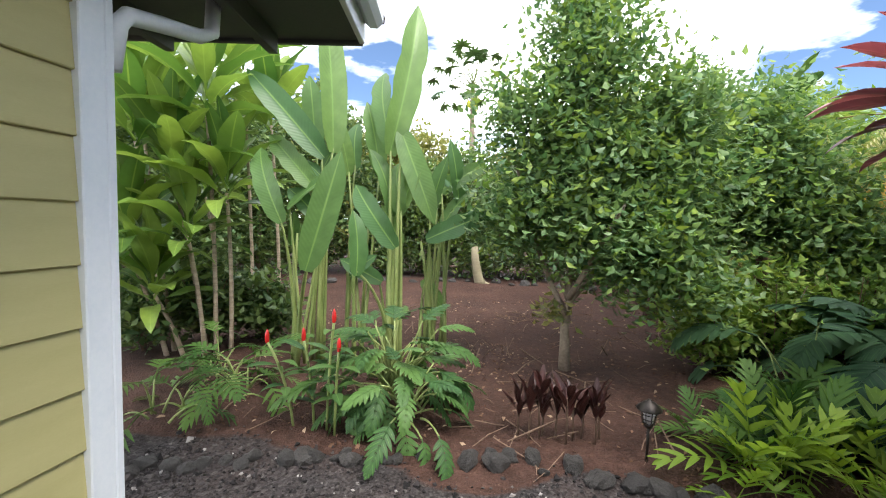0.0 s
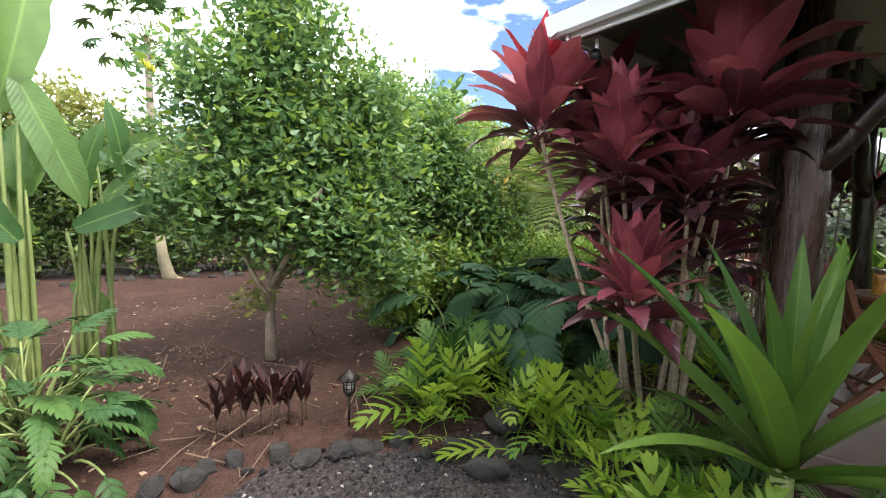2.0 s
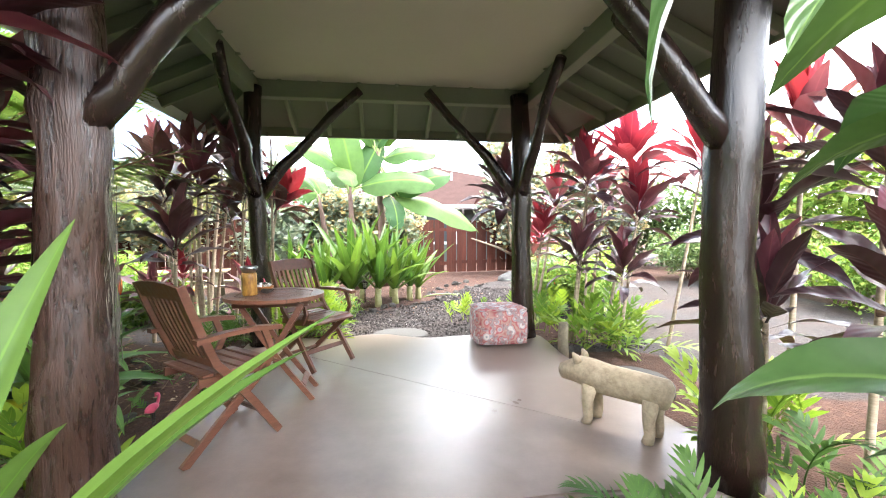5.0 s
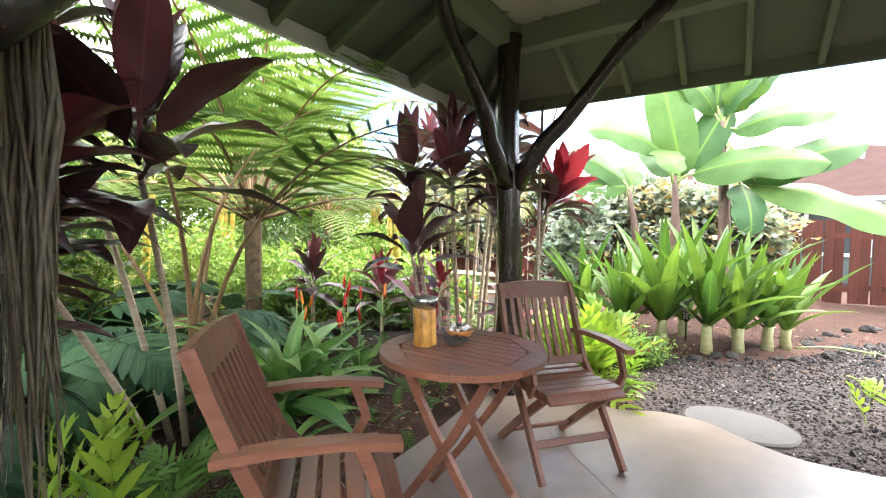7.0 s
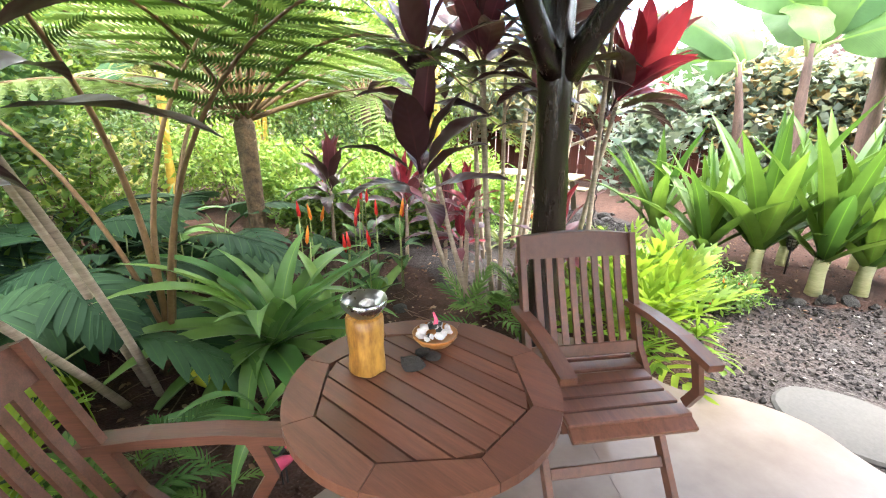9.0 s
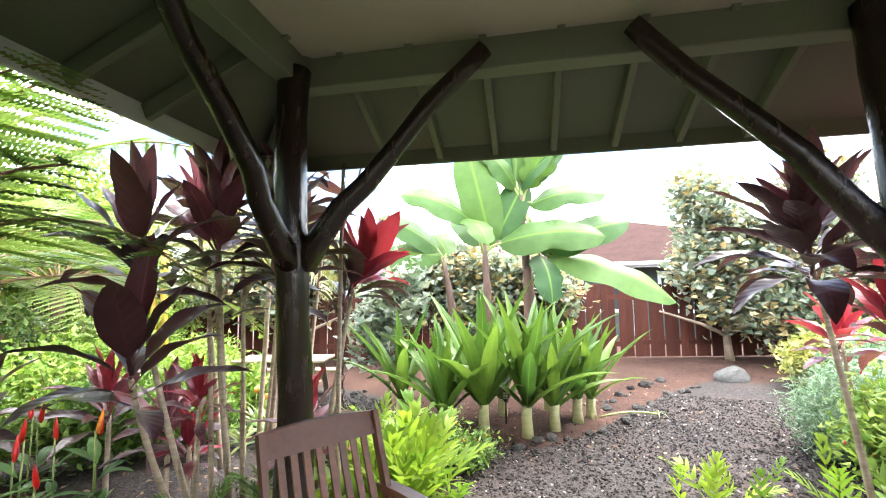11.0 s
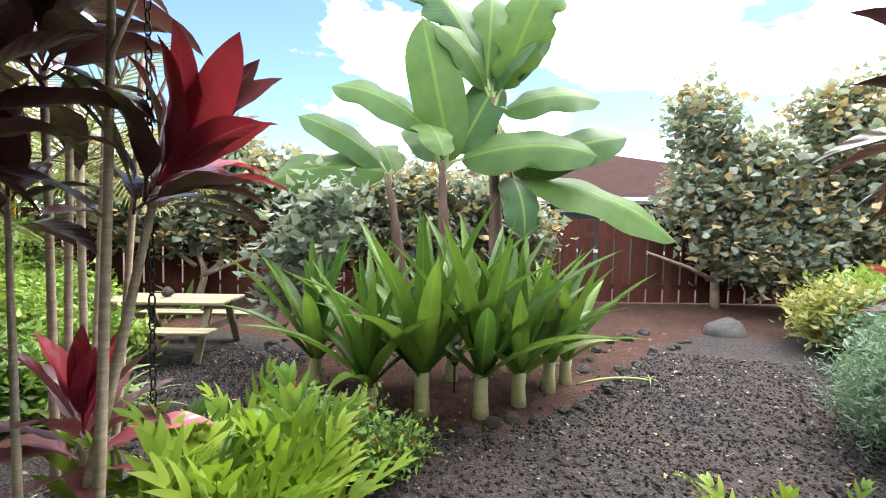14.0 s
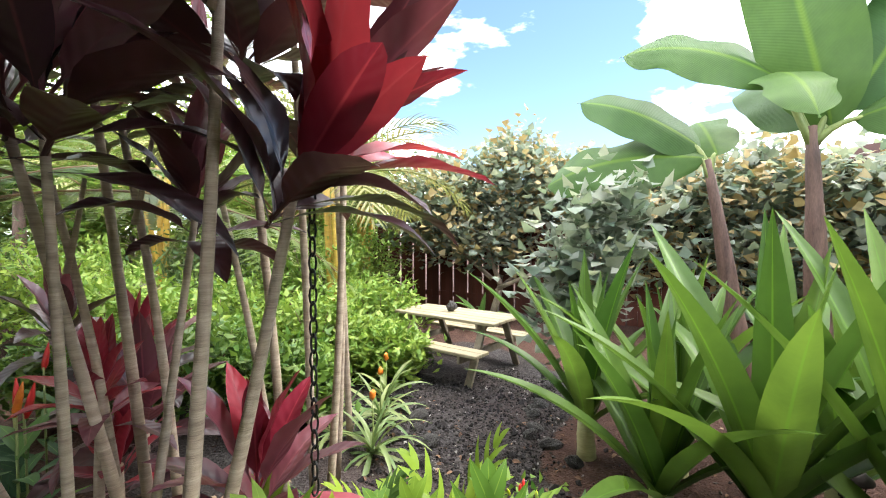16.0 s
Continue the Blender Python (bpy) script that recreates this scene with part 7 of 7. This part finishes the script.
papaya()
st = thing("tree_stump", "leaning pale dead tree stump by the hedge", "stump", (-0.3, 9.3, gz(-0.3, 9.3) - 0.05))
tube("stump", [(0.12, 0, 0), (0.05, 0, 0.12), (-0.03, 0, 0.45), (-0.08, 0, 0.85)], [0.14, 0.11, 0.09, 0.075], M["weathered"], st, 12, 0.3)
tube("root", [(0.08, 0, 0.06), (0.25, -0.05, 0.02), (0.4, -0.08, -0.02)], [0.06, 0.045, 0.02], M["weathered"], st, 8, 0.2)


# ---- hedges and trees round the garden ----
def hedge_row(label, pts, h, n, mt, leaf, seed, depth=0.9, low=0.15, extra=None, name="hedge"):
    a, b = Vector(pts[0]), Vector(pts[1])
    mid = (a + b) / 2
    o = Vector((mid.x, mid.y, gz(mid.x, mid.y) - 0.05))
    ob = thing(name, label, "hedge", tuple(o))
    r = random.Random(seed)
    blobs = []
    k = max(3, int((b - a).length / 0.9))
    for i in range(k):
        p = a + (b - a) * (i + 0.5) / k
        hh = h * r.uniform(0.72, 1.12)
        blobs.append((p.x - o.x, p.y - o.y, hh * 0.68, 0.85, depth, hh * 0.36))
        blobs.append((p.x - o.x + r.uniform(-0.2, 0.2), p.y - o.y - 0.1, hh * 0.32, 0.8, depth, hh * 0.33))
        blobs.append((p.x - o.x + r.uniform(-0.4, 0.4), p.y - o.y, hh * 0.95, 0.4, 0.4, hh * 0.16))
        q = Vector((p.x - o.x, p.y - o.y, 0))
        tube("trunk", [q, q + Vector((r.uniform(-0.2, 0.2), 0, h * 0.3)), q + Vector((r.uniform(-0.4, 0.4), 0, h * 0.7))], [0.07, 0.05, 0.03], M["trunk"], ob, 6, 0.2)
    p = blob_points(blobs, n, seed, 0.45)
    p[:, 2] = np.maximum(p[:, 2], low)
    child("foliage", cloud_mesh("foliage", p, leaf[0], leaf[1], mt, seed, 6, 0.15), ob)
    if extra:
        child("foliage", cloud_mesh("foliage", p[: n // 5], leaf[0], leaf[1], extra, seed + 1, 6, 0.2), ob)


hedge_row("tall dense green hedge at the garden's end", ((-9.5, 8.8), (-3.2, 10.4)), 4.2, 5200, L["hedge"], (0.15, 0.08), 101, 0.9, 0.1, L["yellowish"])
hedge_row("dense green hedge behind the citrus trees", ((-3.2, 10.4), (4.2, 10.6)), 3.1, 5200, L["hedge"], (0.14, 0.07), 102, 0.9, 0.1, L["bright"])
hedge_row("green hedge behind the bright shrubs", ((4.0, 10.8), (11.0, 10.2)), 4.2, 4200, L["bright"], (0.15, 0.075), 103, 0.9, 0.1, L["yellowish"])
hedge_row("tall green hedge beside the house", ((-6.5, 5.0), (-5.0, 9.0)), 3.6, 3200, L["hedge"], (0.15, 0.08), 104, 0.9, 0.1)
hedge_row("green trees beyond the lawn", ((4.0, -8.5), (14.5, -7.5)), 3.6, 4200, L["bright"], (0.18, 0.09), 105, 1.1, 0.1, L["yellowish"])
hedge_row("green trees beyond the fence", ((16.0, -9.0), (18.5, -3.5)), 3.2, 2400, L["hedge"], (0.18, 0.09), 106, 1.0, 0.1)
hedge_row("green hedge behind the house corner", ((-3.5, -7.5), (4.5, -8.0)), 3.0, 2200, L["hedge"], (0.18, 0.09), 107, 1.0, 0.1)
for i, (x, y, h, m_) in enumerate([(-6.0, 13.5, 5.6, "hedge"), (-3.0, 14.5, 4.8, "yellowish"), (2.8, 14.0, 5.2, "hedge"), (5.5, 13.0, 4.8, "yellowish"), (8.5, 13.0, 5.0, "bright"), (11.0, 12.5, 4.2, "hedge"), (0.6, 15.0, 4.2, "yellowish"), (-9.5, 12.0, 5.5, "hedge")]):
    z = gz(x, y)
    tree("garden_tree", "leafy tree beyond the hedge", (x, y), [[(x, y, z), (x + 0.1, y, h * 0.35), (x, y, h * 0.75)], [(x, y, h * 0.3), (x - 0.7, y, h * 0.6)], [(x, y, h * 0.3), (x + 0.8, y, h * 0.62)]],
         [(x, y, h * 0.72, 1.3, 1.3, h * 0.25), (x - 0.9, y, h * 0.6, 1.0, 1.0, h * 0.2), (x + 1.0, y, h * 0.58, 1.0, 1.0, h * 0.2), (x, y, h * 0.4, 1.2, 1.2, h * 0.2)], 1100, (0.22, 0.12), L[m_], 120 + i, 0.12, 6, 0.2, group="trees beyond the hedge")
# banana leaves above the citrus crowns
BN2 = [((2.6, 6.6), (2.5, 6.6, 3.2)), ((3.9, 6.3), (3.8, 6.3, 3.4)), ((5.2, 9.3), (5.2, 9.3, 2.6))]
for b, t in BN2:
    o = Vector((b[0], b[1], gz(*b) - 0.03))
    ob = thing("banana_plant", "banana plant rising behind the citrus trees", "plant", tuple(o), "banana plants")
    t = Vector(t) - o
    tube("pseudostem", [(0, 0, 0), t * 0.5, t * 0.8], [0.10, 0.085, 0.06], M["banstem"], ob, 10, 0.1)
    for i in range(8):
        child("leaf", BAN[i % 4], ob, aim(t * 0.8, i * 137.5, 78 - 9 * i, U(-30, 30), U(1.0, 1.35)))

# ---- rocks ----
ROCKS = [mesh_of("lava_rock", *rock_data(i + 30)[:2], M["lava"], False) for i in range(6)]


def border(points, step, size, label, jitter=0.06):
    for a, b in zip(points, points[1:]):
        a, b = Vector(a), Vector(b)
        n = max(1, int((b - a).length / step))
        for i in range(n):
            p = a + (b - a) * (i + U(0.1, 0.9)) / n
            x, y = p.x + U(-jitter, jitter), p.y + U(-jitter, jitter)
            s = size * U(0.55, 1.35)
            ob = new("lava_rock", rnd.choice(ROCKS))
            ob.matrix_basis = pose(x, y, gz(x, y) + s * 0.12, U(-30, 30), U(-30, 30), U(0, 360)) @ Matrix.Diagonal((s, s * U(0.7, 1), s * U(0.5, 0.8), 1))
            tagged(ob, label, "rock", "border rocks")


border([(-1.7, 1.75), (-0.9, 2.05), (0.0, 2.30), (0.75, 2.36), (1.45, 2.28), (1.95, 2.1), (2.35, 1.75), (2.55, 1.3), (2.6, 0.9)], 0.10, 0.068, "dark lava rock edging the planting bed")
border([(8.75, 2.2), (8.85, 1.7), (8.98, 1.25), (9.25, 0.8), (9.75, 0.45), (10.4, 0.2), (11.2, -0.1), (12.2, -0.8)], 0.16, 0.052, "dark lava rock edging the crinum bed")
border([(9.2, 2.6), (9.4, 3.2), (9.9, 3.6), (10.6, 3.9)], 0.15, 0.075, "dark lava rock edging the crinum bed")
border([(10.6, 0.55), (11.6, 0.2), (12.4, -0.3)], 0.2, 0.065, "dark lava rock on the red soil mound")
border([(8.3, 2.7), (8.55, 3.3), (8.95, 4.0)], 0.2, 0.07, "dark lava rock edging the bromeliads")
border([(7.6, -1.0), (8.0, -0.6), (8.6, -0.7), (9.0, -1.0)], 0.2, 0.06, "dark lava rock edging the ti bed")
border([(4.3, 1.7), (5.0, 1.95), (5.8, 2.3), (6.3, 2.9), (6.6, 3.6)], 0.3, 0.05, "dark lava rock in the mulch")
border([(-4.5, 7.6), (-2.5, 8.9), (0.0, 9.4), (2.5, 9.0)], 0.3, 0.10, "dark lava rock along the hedge", 0.15)
small_rock("boulder", "grey boulder at the end of the gravel path", "rock", (12.7, -1.28, 0.04), (0.27, 0.23, 0.17), M["greyrock"], "", 77)
small_rock("boulder", "dark lava boulder among the ferns", "rock", (2.45, 2.1, -0.08), (0.14, 0.12, 0.09), M["lava"], "", 78)
small_rock("boulder", "dark lava boulder beside the bright fern", "rock", (2.1, 1.75, -0.15), (0.13, 0.12, 0.07), M["lava"], "", 79)

fl = thing("fallen_flower_stalk", "fallen crinum flower stalk on the red soil", "plant", (10.1, 0.5, gz(10.1, 0.5) + 0.02))
tube("stalk", bez((0, 0, 0.05), (0.2, -0.3, 0.12), (0.42, -0.62, 0.03), 6), [0.012] * 7, M["greenstem"], fl, 6)
for i in range(10):
    child("petal", BROM[i % 3], fl, aim(Vector((0.42, -0.62, 0.05)), i * 60, U(0, 40), 0, 0.35))

# ---- loose gravel, litter and twigs ----
def scatter(name, label, cat, shapes, spots, mt, group=""):
    """Many small pieces joined into one mesh."""
    vs, fs = [], []
    for x, y, s, dz in spots:
        v, f = rnd.choice(shapes)
        m = Matrix.Translation((x, y, gz(x, y) + dz)) @ Euler((U(-0.6, 0.6), U(-0.6, 0.6), U(0, 6.28))).to_matrix().to_4x4() @ Matrix.Scale(s, 4)
        o = len(vs)
        vs += [m @ Vector(q) for q in v]
        fs += [tuple(i + o for i in q) for q in f]
    tagged(new(name, mesh_of(name, vs, fs, mt, False)), label, cat, kind="stuff")


def tiny_rock(seed):
    r = random.Random(seed)
    v = [(1, 0, 0), (-1, 0, 0), (0, 1, 0), (0, -1, 0), (0, 0, 0.8), (0, 0, -0.8)]
    v = [tuple(c * r.uniform(0.6, 1.2) + r.uniform(-0.2, 0.2) for c in q) for q in v]
    return v, [(0, 2, 4), (2, 1, 4), (1, 3, 4), (3, 0, 4), (2, 0, 5), (1, 2, 5), (3, 1, 5), (0, 3, 5)]


kp = Mat("cinder_pebble", 0.95, 0, 0.2)
rp = kp.n("NewGeometry").outputs["Random Per Island"]
kp.colour(kp.ramp(rp, [(0.0, (0.012, 0.011, 0.011)), (0.55, (0.042, 0.036, 0.036)), (0.96, (0.080, 0.070, 0.066)), (0.98, (0.24, 0.22, 0.21)), (1.0, (0.34, 0.32, 0.30))]))
kl = Mat("dry_litter", 0.9, 0, 0.2)
rl = kl.n("NewGeometry").outputs["Random Per Island"]
kl.colour(kl.ramp(rl, [(0.0, (0.07, 0.035, 0.022)), (0.6, (0.20, 0.12, 0.075)), (1.0, (0.40, 0.30, 0.21))]))
PADS = ((7.53, 0.50), (3.66, -0.22), (2.95, -0.2), (0.62, 0.95))
tiny = [tiny_rock(i) for i in range(6)]
spots = []
for x0, x1, y0, y1, n in ((-1.6, 3.6, 0.6, 2.4, 9000), (2.2, 4.2, -1.0, 0.8, 3500), (7.1, 11.6, -2.4, 3.2, 26000), (8.3, 10.2, 2.6, 4.4, 4500)):
    for i in range(n):
        x, y = U(x0, x1), U(y0, y1)
        if U(0, 1) < gravel(x, y) + 0.04 and all(math.hypot(x - px, y - py) > 0.36 for px, py in PADS):
            spots.append((x, y, U(0.006, 0.017) * (1.9 if U(0, 1) < 0.06 else 1), 0.004))
scatter("loose_gravel", "loose dark cinder gravel with pale stones", "gravel", tiny, spots, kp.m)
lf = blade(1.0, 0.42, 0.8, 0.3, 3, 2, lance)
lf = (lf[0], lf[1])
spots = []
for x0, x1, y0, y1, n in ((-2.2, 3.0, 2.3, 7.5, 1500), (4.0, 7.0, 1.6, 4.5, 1100), (2.2, 4.3, -1.2, 2.6, 500), (7.0, 9.0, 1.2, 4.2, 500), (8.8, 12.5, -0.6, 3.4, 700), (7.2, 9.5, -2.4, -0.4, 350), (-0.6, 0.8, 3.6, 4.8, 300)):
    for i in range(n):
        x, y = U(x0, x1), U(y0, y1)
        inside = (PAV.inverted() @ Vector((x, y, 0)))
        if abs(inside.x) < 1.75 and abs(inside.y) < 1.75 and 3.5 < x < 7.4:
            continue
        spots.append((x, y, U(0.025, 0.075), 0.008))
scatter("leaf_litter", "dry brown fallen leaves on the soil", "leaf litter", [lf], spots, kl.m)
tw = tube_data([(-0.5, 0, 0), (0.1, 0.05, 0.01), (0.5, 0, 0)], [0.012, 0.010, 0.006], 4)
tw = (tw[0], tw[1])
spots = [(U(-2.0, 2.8), U(2.3, 6.5), U(0.15, 0.6), 0.012) for i in range(220)] + [(U(4.2, 6.6), U(2.2, 4.0), U(0.1, 0.4), 0.012) for i in range(160)]
scatter("twigs", "dry fallen twigs on the soil", "twigs", [tw], spots, M["sticks"])

mo = thing("hanging_moss", "grey dry moss hanging beside the log post", "moss", (4.04, 1.36, 1.85), "")
for i in range(46):
    x, y = U(-0.05, 0.05), U(-0.05, 0.05)
    ln = U(0.6, 1.5)
    tube("strand", [(x, y, 0), (x + U(-0.03, 0.03), y + U(-0.03, 0.03), -ln * 0.3), (x + U(-0.03, 0.03), y + U(-0.03, 0.03), -ln * 0.65), (x + U(-0.04, 0.04), y + U(-0.03, 0.03), -ln)], [0.004, 0.006, 0.006, 0.002], M["weathered_dark"], mo, 4, 0.6)
tube("hook", [(-0.16, -0.18, 0.0), (0, 0, 0.02), (0.02, 0.02, -0.02)], [0.004, 0.004, 0.004], M["black"], mo, 5)
